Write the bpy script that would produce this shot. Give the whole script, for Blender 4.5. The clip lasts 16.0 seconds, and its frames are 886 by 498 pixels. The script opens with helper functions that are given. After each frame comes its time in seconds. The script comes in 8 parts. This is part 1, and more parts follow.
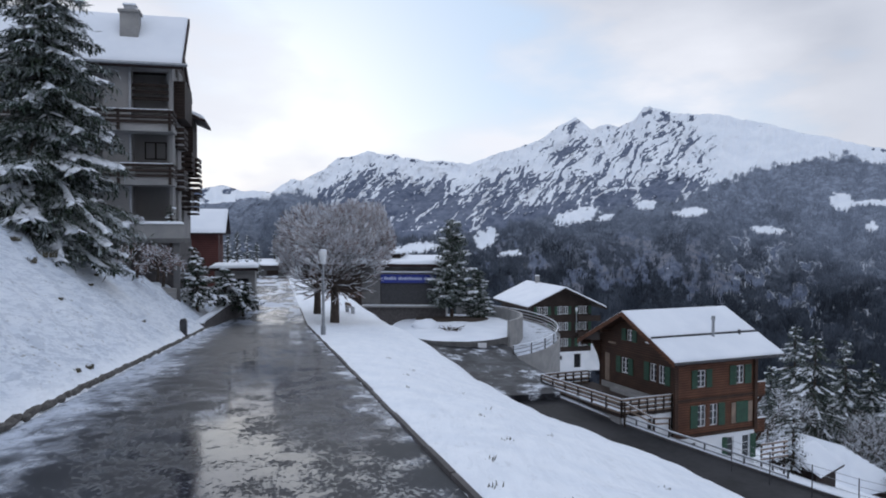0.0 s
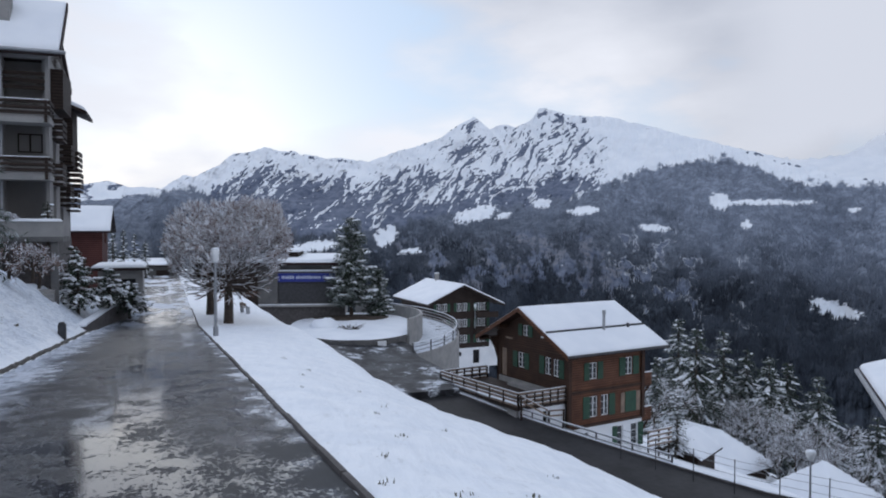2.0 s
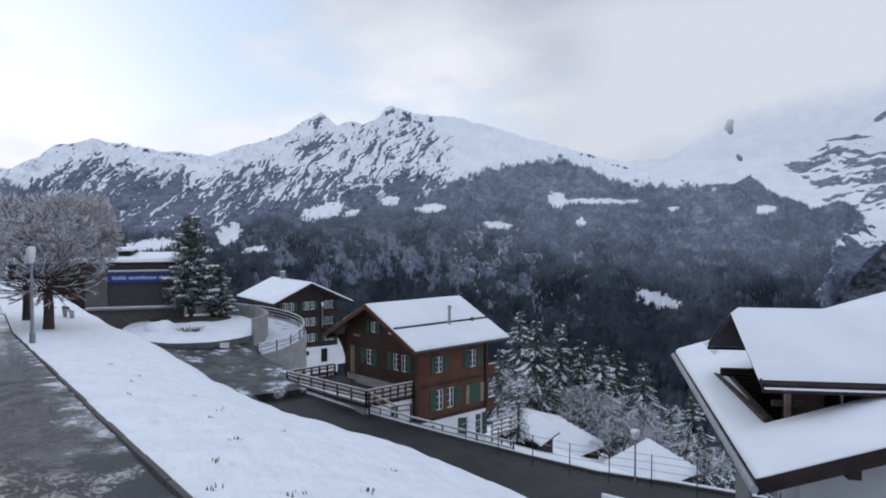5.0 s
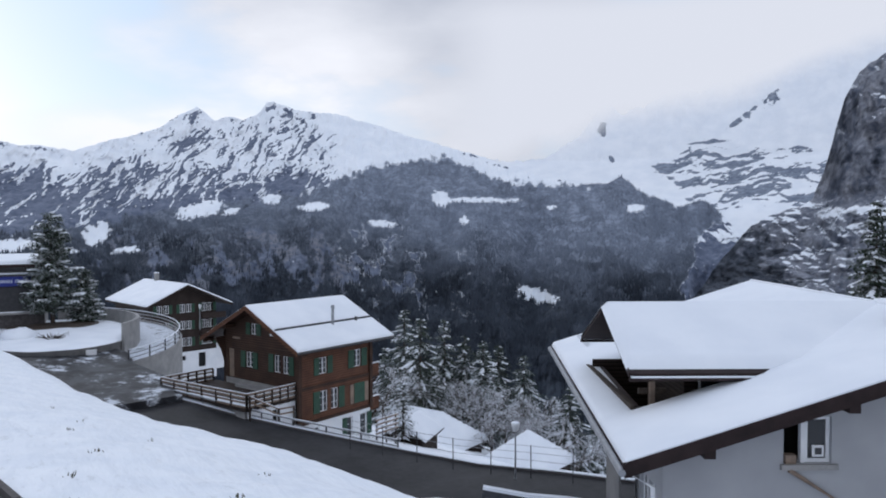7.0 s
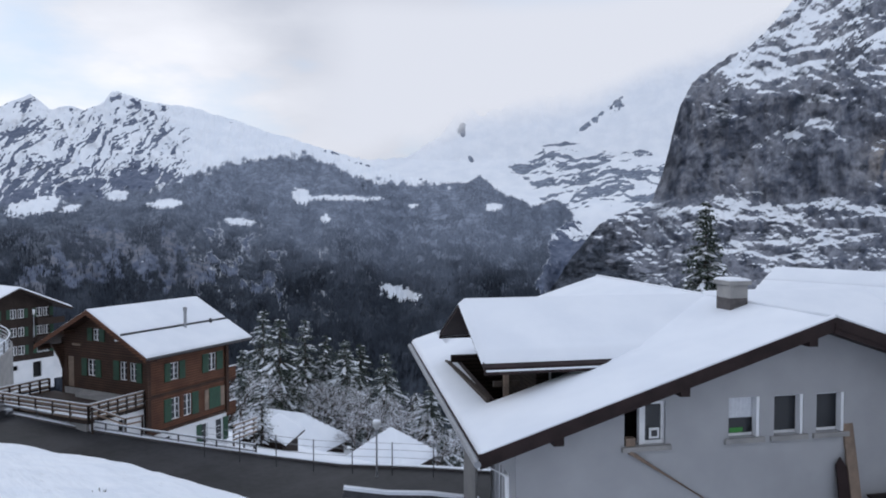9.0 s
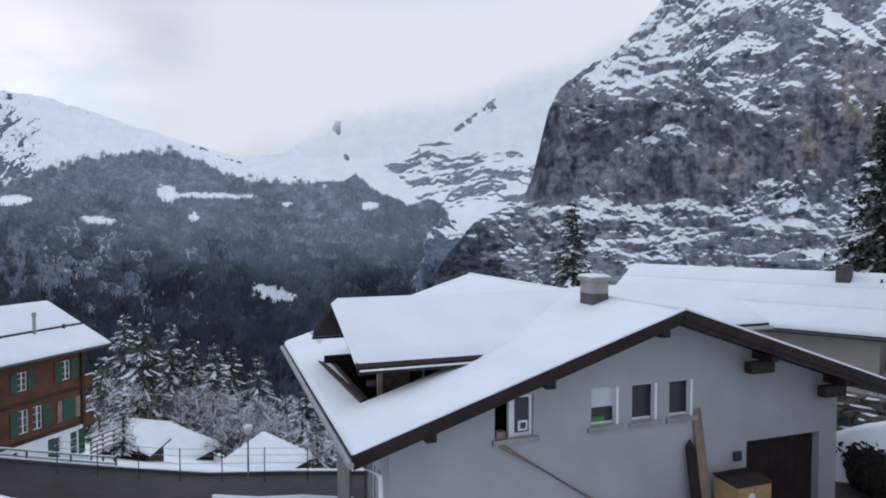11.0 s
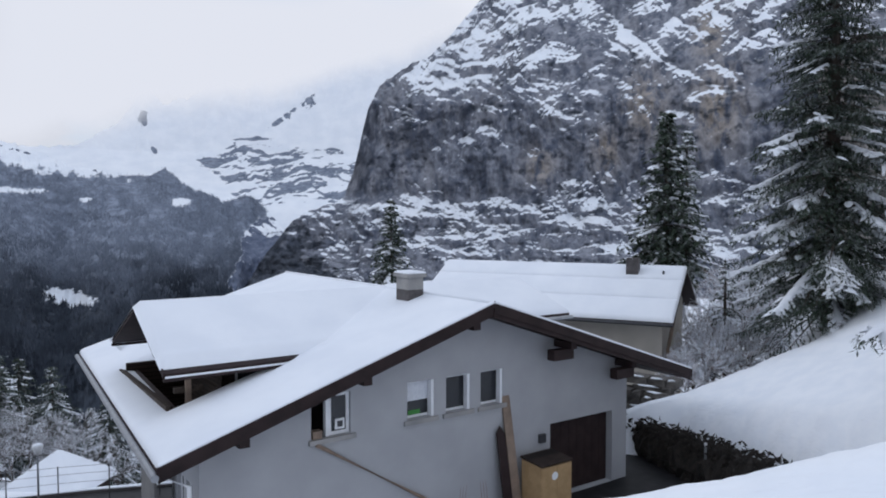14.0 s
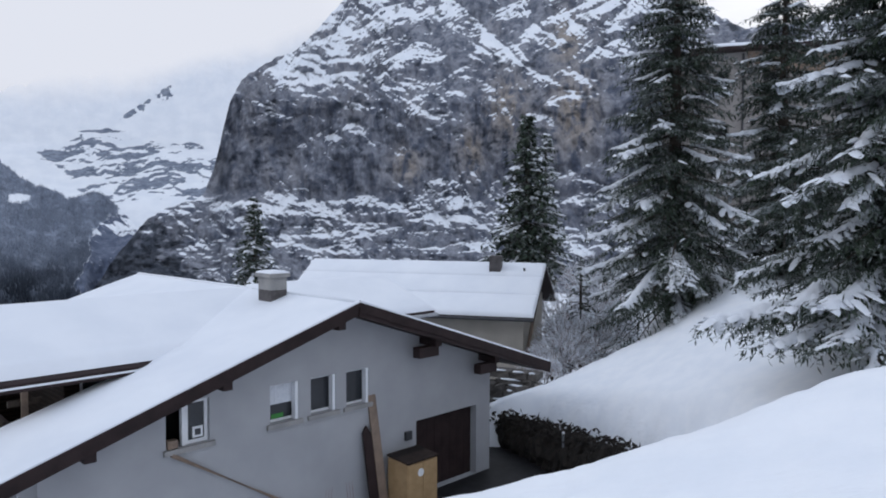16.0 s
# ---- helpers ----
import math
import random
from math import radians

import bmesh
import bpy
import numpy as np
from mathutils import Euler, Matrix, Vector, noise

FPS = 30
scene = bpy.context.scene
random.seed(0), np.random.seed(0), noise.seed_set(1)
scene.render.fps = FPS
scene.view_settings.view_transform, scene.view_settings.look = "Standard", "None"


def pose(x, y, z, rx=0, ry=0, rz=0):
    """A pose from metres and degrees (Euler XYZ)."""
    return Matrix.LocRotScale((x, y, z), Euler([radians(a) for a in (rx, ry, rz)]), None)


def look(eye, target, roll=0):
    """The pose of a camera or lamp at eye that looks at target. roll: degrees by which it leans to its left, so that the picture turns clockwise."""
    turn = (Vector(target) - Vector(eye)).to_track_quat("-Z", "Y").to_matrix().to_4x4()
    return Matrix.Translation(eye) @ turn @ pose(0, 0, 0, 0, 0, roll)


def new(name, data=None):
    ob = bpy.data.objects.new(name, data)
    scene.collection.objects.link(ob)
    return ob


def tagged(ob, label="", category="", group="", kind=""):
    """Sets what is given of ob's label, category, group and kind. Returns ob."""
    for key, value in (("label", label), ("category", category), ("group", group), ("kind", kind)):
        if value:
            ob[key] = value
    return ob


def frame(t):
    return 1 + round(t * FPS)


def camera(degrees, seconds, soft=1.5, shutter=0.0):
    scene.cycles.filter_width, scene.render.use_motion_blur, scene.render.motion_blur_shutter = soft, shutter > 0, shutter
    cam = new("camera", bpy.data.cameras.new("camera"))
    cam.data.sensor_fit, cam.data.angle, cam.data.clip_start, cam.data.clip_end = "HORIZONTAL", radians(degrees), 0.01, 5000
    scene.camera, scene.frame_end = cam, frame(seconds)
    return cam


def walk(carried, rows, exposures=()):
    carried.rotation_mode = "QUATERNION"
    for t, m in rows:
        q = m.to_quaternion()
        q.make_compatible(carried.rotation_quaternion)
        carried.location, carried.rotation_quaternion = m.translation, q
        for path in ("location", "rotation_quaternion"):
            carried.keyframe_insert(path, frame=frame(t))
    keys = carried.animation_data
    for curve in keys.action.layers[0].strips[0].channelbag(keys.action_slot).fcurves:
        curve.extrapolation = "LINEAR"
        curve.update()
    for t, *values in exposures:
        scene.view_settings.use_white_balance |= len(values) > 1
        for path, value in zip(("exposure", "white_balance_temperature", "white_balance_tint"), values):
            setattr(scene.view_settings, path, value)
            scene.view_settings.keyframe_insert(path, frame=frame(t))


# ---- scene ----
cam = camera(63.11, 16.0, 1.9)
PATH = [
    (0.0, -0.000, 0.006, 1.450, 88.568, -0.115, 0.003),
    (0.5, 0.017, -0.001, 1.449, 88.520, -0.128, -2.012),
    (1.0, 0.036, 0.003, 1.445, 88.519, -0.020, -3.998),
    (1.5, 0.057, 0.012, 1.441, 88.462, -0.081, -5.963),
    (2.0, 0.078, 0.020, 1.436, 88.425, -0.083, -7.909),
    (2.5, 0.099, 0.026, 1.431, 88.402, -0.010, -9.848),
    (3.0, 0.119, 0.027, 1.428, 88.366, -0.034, -11.797),
    (3.5, 0.138, 0.023, 1.425, 88.348, 0.029, -13.764),
    (4.0, 0.156, 0.013, 1.423, 88.306, 0.026, -15.782),
    (6.5, 0.247, -0.087, 1.430, 88.129, 0.046, -26.558),
    (7.0, 0.267, -0.109, 1.434, 88.099, 0.125, -29.035),
    (7.5, 0.288, -0.130, 1.437, 88.067, 0.103, -31.696),
    (8.0, 0.310, -0.149, 1.440, 88.017, 0.154, -34.441),
    (8.5, 0.332, -0.166, 1.443, 87.983, 0.094, -37.212),
    (9.0, 0.354, -0.180, 1.446, 87.939, 0.062, -39.940),
    (11.5, 0.460, -0.246, 1.453, 87.804, -0.008, -52.005),
    (12.0, 0.476, -0.263, 1.454, 87.757, 0.008, -54.239),
    (12.5, 0.491, -0.284, 1.454, 87.732, 0.005, -56.477),
    (13.0, 0.504, -0.308, 1.455, 87.691, 0.026, -58.819),
    (13.5, 0.516, -0.335, 1.455, 87.660, 0.009, -61.292),
    (14.0, 0.527, -0.363, 1.456, 87.634, -0.034, -63.881),
    (14.5, 0.538, -0.390, 1.458, 87.615, -0.125, -66.542),
    (15.0, 0.553, -0.411, 1.460, 87.575, -0.082, -69.164),
    (15.5, 0.572, -0.422, 1.462, 87.547, -0.112, -71.783),
    (16.0, 0.601, -0.415, 1.464, 87.529, -0.179, -74.363),
]
walk(cam, [(t, pose(*p)) for t, *p in PATH], [(0.0, -0.08, 6000, 12), (4.0, -0.1, 6000, 12), (7.0, 0.03, 6070, 12), (16.0, 0.07, 6130, 12)])

# ---- world, sun and exposure ----
SUN_EL, SUN_AZ = 14.0, -12.0
world = bpy.data.worlds.new("overcast_sky")
scene.world = world
world.use_nodes = True
wn, wl = world.node_tree.nodes, world.node_tree.links
wn.clear()


def wmath(op, a, b=None, c=None, clamp=False):
    n = wn.new("ShaderNodeMath")
    n.operation, n.use_clamp = op, clamp
    for i, v in enumerate((a, b, c)):
        if v is None:
            continue
        if isinstance(v, (int, float)):
            n.inputs[i].default_value = v
        else:
            wl.new(v, n.inputs[i])
    return n.outputs[0]


def wcolor(fac, a, b):
    n = wn.new("ShaderNodeMix")
    n.data_type = "RGBA"
    for sock, v in ((n.inputs[0], fac), (n.inputs[6], a), (n.inputs[7], b)):
        if isinstance(v, (tuple, float, int)):
            sock.default_value = v
        else:
            wl.new(v, sock)
    return n.outputs[2]


def wlobe(x, y, z, tight):
    """A soft round region of the sky about a direction."""
    d = Vector((x, y, z)).normalized()
    n = wn.new("ShaderNodeVectorMath")
    n.operation = "DOT_PRODUCT"
    wl.new(sky_dir, n.inputs[0])
    n.inputs[1].default_value = d
    e = wmath("SUBTRACT", n.outputs["Value"], 1.0)
    return wmath("EXPONENT", wmath("MULTIPLY", e, tight))


def toward(az, el):
    a, e = radians(az), radians(el)
    return math.sin(a) * math.cos(e), math.cos(a) * math.cos(e), math.sin(e)


coord = wn.new("ShaderNodeTexCoord")
sky_dir = coord.outputs["Generated"]
sky = wn.new("ShaderNodeTexSky")
sky.sky_type, sky.sun_disc = "NISHITA", False
sky.sun_elevation, sky.sun_rotation = radians(SUN_EL), radians(SUN_AZ)
sky.air_density, sky.dust_density = 1.0, 0.6
stretch = wn.new("ShaderNodeMapping")
stretch.inputs["Scale"].default_value = (1.0, 1.0, 2.6)
stretch.inputs["Location"].default_value = (0.35, 0.1, 0.0)
wl.new(sky_dir, stretch.inputs["Vector"])
puff = wn.new("ShaderNodeTexNoise")
puff.inputs["Scale"].default_value, puff.inputs["Detail"].default_value, puff.inputs["Roughness"].default_value = 2.6, 7.0, 0.52
wl.new(stretch.outputs[0], puff.inputs["Vector"])
wisp = wn.new("ShaderNodeTexNoise")
wisp.inputs["Scale"].default_value, wisp.inputs["Detail"].default_value = 7.0, 6.0
wl.new(stretch.outputs[0], wisp.inputs["Vector"])
mott = wmath("ADD", wmath("MULTIPLY", wmath("SUBTRACT", puff.outputs["Fac"], 0.5), 1.5), wmath("MULTIPLY", wmath("SUBTRACT", wisp.outputs["Fac"], 0.5), 0.5))
# lobes overhead and at 115, 215 degrees: unseen, added to brighten snow and slopes
glow = wmath("ADD", wmath("MULTIPLY", wlobe(0.0, 0.0, 1.0, 2.2), 0.40), wmath("ADD", wmath("ADD", wmath("MULTIPLY", wlobe(*toward(-20, 3), 16), 0.5), wmath("ADD", wmath("MULTIPLY", wlobe(*toward(21, 10), 70), 0.75), wmath("MULTIPLY", wlobe(*toward(8, 9), 60), 0.5))), wmath("ADD", wmath("MULTIPLY", wlobe(*toward(38, 4), 3.2), 0.3), wmath("ADD", wmath("MULTIPLY", wlobe(*toward(215, 30), 2.0), 0.22), wmath("MULTIPLY", wlobe(*toward(115, 35), 2.2), 0.45)))))
dusk = wmath("MULTIPLY", wlobe(*toward(26, 23), 16), 1.0)
tone = wmath("ADD", wmath("SUBTRACT", wmath("ADD", 0.26, wmath("MULTIPLY", mott, 0.9)), dusk), glow, clamp=True)
cloud_color = wcolor(tone, (0.45, 0.465, 0.505, 1), (0.99, 0.97, 0.95, 1))
# unseen blue overhead, added to tint level snow and road
cloud_color = wcolor(wmath("MULTIPLY", wlobe(0.0, 0.0, 1.0, 3.0), 0.72), cloud_color, (0.62, 0.765, 1.0, 1))
blue = wn.new("ShaderNodeVectorMath")
blue.operation = "SCALE"
wl.new(sky.outputs[0], blue.inputs[0])
blue.inputs["Scale"].default_value = 0.12
haze_blue = wcolor(0.8, blue.outputs[0], (0.60, 0.75, 0.92, 1))
gap = wmath("MULTIPLY", wlobe(*toward(-4, 16), 55), 1.35)
cover = wmath("SUBTRACT", wmath("ADD", 1.0, wmath("MULTIPLY", mott, 3.0)), gap, clamp=True)
backing = wn.new("ShaderNodeBackground")
wl.new(wcolor(cover, haze_blue, cloud_color), backing.inputs["Color"])
backing.inputs["Strength"].default_value = 1.0
out = wn.new("ShaderNodeOutputWorld")
wl.new(backing.outputs[0], out.inputs["Surface"])

sun = new("sun", bpy.data.lights.new("sun", "SUN"))
sun.data.energy, sun.data.angle, sun.data.color = 0.35, radians(25), (1.0, 0.96, 0.9)
sun.matrix_world = look((0, 0, 60), tuple(Vector((0, 0, 60)) - Vector(toward(SUN_AZ, 30))))

# ---- materials ----


class Mat:
    """A small builder of node materials."""

    def __init__(self, name):
        self.m = bpy.data.materials.new(name)
        self.m.use_nodes = True
        self.n, self.l = self.m.node_tree.nodes, self.m.node_tree.links
        self.b = self.n["Principled BSDF"]
        self.coord = self.n.new("ShaderNodeTexCoord").outputs["Object"]
        self.geo = self.n.new("ShaderNodeNewGeometry")

    def put(self, sock, v):
        if isinstance(v, (int, float, tuple)):
            sock.default_value = (*v, 1) if isinstance(v, tuple) and len(v) == 3 and sock.type == "RGBA" else v
        else:
            self.l.new(v, sock)

    def math(self, op, a, b=None, clamp=False):
        n = self.n.new("ShaderNodeMath")
        n.operation, n.use_clamp = op, clamp
        self.put(n.inputs[0], a)
        if b is not None:
            self.put(n.inputs[1], b)
        return n.outputs[0]

    def mapped(self, scale=(1, 1, 1), rot=(0, 0, 0)):
        n = self.n.new("ShaderNodeMapping")
        n.inputs["Scale"].default_value = scale
        n.inputs["Rotation"].default_value = [radians(a) for a in rot]
        self.l.new(self.coord, n.inputs["Vector"])
        return n.outputs[0]

    def noise(self, scale, detail=4.0, rough=0.55, vec=None):
        n = self.n.new("ShaderNodeTexNoise")
        n.inputs["Scale"].default_value, n.inputs["Detail"].default_value, n.inputs["Roughness"].default_value = scale, detail, rough
        self.l.new(vec or self.coord, n.inputs["Vector"])
        return n.outputs["Fac"]

    def step(self, v, lo, hi):
        n = self.n.new("ShaderNodeMapRange")
        n.interpolation_type = "SMOOTHSTEP"
        self.put(n.inputs[0], v)
        n.inputs[1].default_value, n.inputs[2].default_value = lo, hi
        return n.outputs[0]

    def mix(self, fac, a, b):
        n = self.n.new("ShaderNodeMix")
        n.data_type = "RGBA"
        self.put(n.inputs[0], fac), self.put(n.inputs[6], a), self.put(n.inputs[7], b)
        return n.outputs[2]

    def attr(self, name):
        n = self.n.new("ShaderNodeAttribute")
        n.attribute_name = name
        return n.outputs["Fac"]

    def up(self):
        n = self.n.new("ShaderNodeSeparateXYZ")
        self.l.new(self.geo.outputs["Normal"], n.inputs[0])
        return n.outputs["Z"]

    def bump(self, height, strength=0.3, dist=0.02):
        n = self.n.new("ShaderNodeBump")
        n.inputs["Strength"].default_value, n.inputs["Distance"].default_value = strength, dist
        self.put(n.inputs["Height"], height)
        self.l.new(n.outputs[0], self.b.inputs["Normal"])

    def set(self, color=None, rough=None, metal=None, spec=None):
        for key, v in (("Base Color", color), ("Roughness", rough), ("Metallic", metal), ("Specular IOR Level", spec)):
            if v is not None:
                self.put(self.b.inputs[key], v)
        return self.m


def plain(name, c1, c2, scale=6.0, rough=0.7, bump=0.15, dist=0.01, fine=40.0, metal=0.0, spec=0.4):
    """Two-scale mottled surface."""
    k = Mat(name)
    big, small = k.noise(scale, 4), k.noise(fine, 5)
    f = k.step(k.math("ADD", k.math("MULTIPLY", big, 0.65), k.math("MULTIPLY", small, 0.35)), 0.32, 0.68)
    k.bump(small, bump, dist)
    return k.set(k.mix(f, c1, c2), rough, metal, spec)


def snow_material(name, grit=0.0, fine=14.0, relief=0.55):
    k = Mat(name)
    big, mid, small = k.noise(0.5, 4), k.noise(3.5, 5), k.noise(fine, 6)
    c = k.mix(k.step(big, 0.3, 0.7), (0.735, 0.765, 0.82), (0.795, 0.82, 0.865))
    if grit:
        c = k.mix(k.math("MULTIPLY", k.step(k.noise(9.0, 6, 0.7), 0.63, 0.72), grit), c, (0.25, 0.24, 0.20))
    k.bump(k.math("ADD", k.math("MULTIPLY", mid, 0.75), k.math("MULTIPLY", small, 0.25)), relief, 0.09)
    return k.set(c, 0.65, 0.0, 0.25)


def timber(name, c1, c2, log=0.17, rough=0.75):
    """Horizontal weathered boards: courses along z, grain along the wall."""
    k = Mat(name)
    w = k.n.new("ShaderNodeTexWave")
    w.wave_type, w.bands_direction, w.wave_profile = "BANDS", "Z", "SIN"
    w.inputs["Scale"].default_value, w.inputs["Distortion"].default_value = 0.314 / log, 0.3
    k.l.new(k.coord, w.inputs["Vector"])
    grain = k.noise(4.0, 6, 0.6, k.mapped((1, 1, 12)))
    stain = k.noise(0.9, 4)
    c = k.mix(k.step(k.math("ADD", k.math("MULTIPLY", grain, 0.5), k.math("MULTIPLY", stain, 0.5)), 0.35, 0.65), c1, c2)
    joint = k.step(w.outputs["Fac"], 0.0, 0.22)
    c = k.mix(joint, tuple(v * 0.35 for v in c1), c)
    k.bump(w.outputs["Fac"], 0.5, 0.03)
    return k.set(c, rough, 0.0, 0.3)


SNOW = snow_material("fresh_snow")
ROOF_SNOW = snow_material("settled_roof_snow", 0.0, 22.0, 0.12)


def ground_snow_material():
    """Thin lumpy snow with blades and clods of the meadow showing through where the sheet says so."""
    k = Mat("snow_on_grass")
    grass = k.attr("grass")
    long = k.mapped((1.3, 0.27, 1.3), (0, 0, -13))
    lump, mid, small = k.noise(1.6, 4), k.noise(4.0, 5, 0.6, long), k.noise(11.0, 5, 0.65, long)
    c = k.mix(k.step(lump, 0.3, 0.7), (0.80, 0.83, 0.88), (0.86, 0.88, 0.915))
    c = k.mix(k.math("MULTIPLY", grass, 0.85), c, k.mix(k.step(lump, 0.3, 0.7), (0.62, 0.68, 0.78), (0.72, 0.77, 0.85)))
    # thin-snow mottle; its bluish colour also puts in the shading of the lumps
    thin = k.step(k.math("ADD", k.math("MULTIPLY", mid, 0.55), k.math("MULTIPLY", small, 0.45)), 0.47, 0.56)
    c = k.mix(k.math("MULTIPLY", thin, k.math("MULTIPLY", grass, 0.6)), c, (0.38, 0.435, 0.53))
    speck = k.step(k.noise(9.0, 6, 0.7, k.mapped((1.3, 0.4, 1.3), (0, 0, -13))), 0.58, 0.64)
    patch = k.step(k.noise(1.1, 4), 0.38, 0.56)
    c = k.mix(k.math("MULTIPLY", k.math("MULTIPLY", speck, patch), k.math("MULTIPLY", grass, 0.8)), c, (0.13, 0.125, 0.095))
    h = k.math("ADD", k.math("MULTIPLY", mid, k.math("ADD", 0.35, grass)), k.math("MULTIPLY", small, k.math("ADD", 0.12, k.math("MULTIPLY", grass, 0.4))))
    k.bump(h, 0.6, 0.13)
    return k.set(c, 0.65, 0.0, 0.2)


SNOW_GROUND = ground_snow_material()
FROST = snow_material("hoar_frost", 0.0, 30.0)
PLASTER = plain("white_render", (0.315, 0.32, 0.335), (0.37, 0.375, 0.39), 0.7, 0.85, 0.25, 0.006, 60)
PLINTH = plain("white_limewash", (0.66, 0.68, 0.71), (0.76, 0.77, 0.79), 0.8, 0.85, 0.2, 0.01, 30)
TAUPE = plain("weathered_taupe_render", (0.20, 0.185, 0.175), (0.27, 0.25, 0.235), 0.8, 0.85, 0.2, 0.01, 40)
BEIGE = plain("beige_render", (0.42, 0.39, 0.34), (0.50, 0.465, 0.41), 0.8, 0.85, 0.2, 0.01, 40)
# grey render set darker than its own tone, facade shade included in the colour
APT = plain("greyed_render", (0.24, 0.235, 0.235), (0.32, 0.31, 0.305), 0.6, 0.85, 0.25, 0.01, 40)
CONCRETE = plain("weathered_concrete", (0.22, 0.22, 0.22), (0.33, 0.32, 0.31), 1.2, 0.85, 0.35, 0.015, 25)
DARK_WOOD = timber("dark_stained_timber", (0.022, 0.0145, 0.012), (0.045, 0.03, 0.024), 0.14)
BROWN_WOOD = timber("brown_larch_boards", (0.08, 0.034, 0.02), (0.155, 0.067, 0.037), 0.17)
# darker copy of the same larch, with the gable side's shade in its colour
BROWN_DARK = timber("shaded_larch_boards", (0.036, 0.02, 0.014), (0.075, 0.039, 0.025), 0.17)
RED_WOOD = timber("red_brown_boards", (0.06, 0.02, 0.017), (0.095, 0.032, 0.026), 0.15)
FASCIA = plain("brown_painted_fascia", (0.019, 0.012, 0.0125), (0.036, 0.023, 0.0225), 2.0, 0.65, 0.15, 0.006, 30, 0, 0.2)
PINE = plain("pale_pine_boards", (0.33, 0.215, 0.105), (0.43, 0.29, 0.15), 3.0, 0.6, 0.2, 0.006, 30)
OLD_BOARD = plain("grey_old_boards", (0.16, 0.12, 0.095), (0.27, 0.20, 0.15), 2.0, 0.8, 0.3, 0.006, 25)
SHUTTER_GREEN = plain("green_shutter_paint", (0.014, 0.046, 0.028), (0.024, 0.075, 0.043), 3.0, 0.55, 0.1, 0.004, 40)
WHITE_PAINT = plain("white_window_paint", (0.70, 0.71, 0.73), (0.78, 0.79, 0.80), 4.0, 0.45, 0.08, 0.003, 60)
METAL = plain("grey_galvanised_steel", (0.28, 0.29, 0.31), (0.38, 0.39, 0.41), 4.0, 0.45, 0.1, 0.003, 60, 0.7)
DARK_METAL = plain("dark_painted_steel", (0.035, 0.036, 0.04), (0.06, 0.06, 0.066), 4.0, 0.5, 0.1, 0.003, 60, 0.2)
LAMP_WHITE = plain("white_lamp_globe", (0.68, 0.70, 0.72), (0.76, 0.77, 0.78), 4.0, 0.3, 0.05, 0.003, 40)
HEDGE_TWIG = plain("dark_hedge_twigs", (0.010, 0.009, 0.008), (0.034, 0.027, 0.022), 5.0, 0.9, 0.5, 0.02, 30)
BARK = plain("dark_bark", (0.035, 0.027, 0.022), (0.075, 0.058, 0.047), 5.0, 0.9, 0.6, 0.02, 30)
GREY_TWIG = plain("grey_brown_twigs", (0.095, 0.078, 0.074), (0.21, 0.18, 0.172), 5.0, 0.9, 0.2, 0.01, 30)
TWIG = plain("reddish_brown_twigs", (0.15, 0.09, 0.073), (0.29, 0.19, 0.155), 5.0, 0.9, 0.2, 0.01, 30)
STAINED = plain("stained_concrete", (0.085, 0.085, 0.09), (0.16, 0.155, 0.15), 0.9, 0.85, 0.35, 0.015, 20)


def slush_material(name, cover):
    """Wet asphalt under broken patches of trodden snow and slush."""
    k = Mat(name)
    big, mid, small = k.noise(0.22, 5, 0.6), k.noise(0.9, 6, 0.62), k.noise(5.0, 6, 0.7)
    f = k.math("ADD", k.math("MULTIPLY", big, 0.5), k.math("ADD", k.math("MULTIPLY", mid, 0.35), k.math("MULTIPLY", small, 0.15)))
    white = k.step(f, 0.57 - cover, 0.64 - cover)
    wet = k.mix(k.step(mid, 0.35, 0.65), (0.014, 0.014, 0.017), (0.06, 0.063, 0.072))
    c = k.mix(white, wet, k.mix(k.step(small, 0.3, 0.7), (0.42, 0.45, 0.51), (0.68, 0.71, 0.76)))
    k.bump(k.math("ADD", white, small), 0.3, 0.03)
    return k.set(c, k.math("ADD", 0.5, k.math("MULTIPLY", white, 0.25)), 0.0, 0.2)


SLUSHY = slush_material("slushy_lane", 0.17)
WET_LANE = slush_material("wet_forecourt", 0.05)
STONE = plain("grey_field_stone", (0.055, 0.05, 0.046), (0.13, 0.12, 0.11), 4.0, 0.85, 0.5, 0.02, 25)
DARK_BRICK = plain("dark_chimney_masonry", (0.06, 0.055, 0.055), (0.11, 0.10, 0.10), 4.0, 0.85, 0.4, 0.01, 20)
# near-black panels behind openings carry the dark of rooms and recesses as colour
BLACK = plain("unlit_interior", (0.012, 0.012, 0.014), (0.02, 0.02, 0.022), 3.0, 0.8, 0.05, 0.003, 20)
BLUE_SIGN = plain("blue_sign_enamel", (0.018, 0.03, 0.21), (0.025, 0.04, 0.27), 3.0, 0.35, 0.05, 0.003, 40)
SIGN_TEXT = plain("pale_sign_paint", (0.42, 0.46, 0.62), (0.5, 0.54, 0.68), 3.0, 0.5, 0.05, 0.003, 40)
CURTAIN = plain("white_net_curtain", (0.55, 0.57, 0.62), (0.66, 0.68, 0.72), 9.0, 0.9, 0.3, 0.01, 50)
GREEN_TOY = plain("green_cloth", (0.05, 0.22, 0.05), (0.08, 0.3, 0.07), 9.0, 0.8, 0.3, 0.01, 50)
ORANGE = plain("orange_plastic", (0.5, 0.11, 0.03), (0.6, 0.15, 0.04), 9.0, 0.5, 0.1, 0.01, 50)
DRY_GRASS = plain("dry_grass", (0.06, 0.058, 0.038), (0.12, 0.105, 0.07), 9.0, 0.9, 0.2, 0.01, 50)


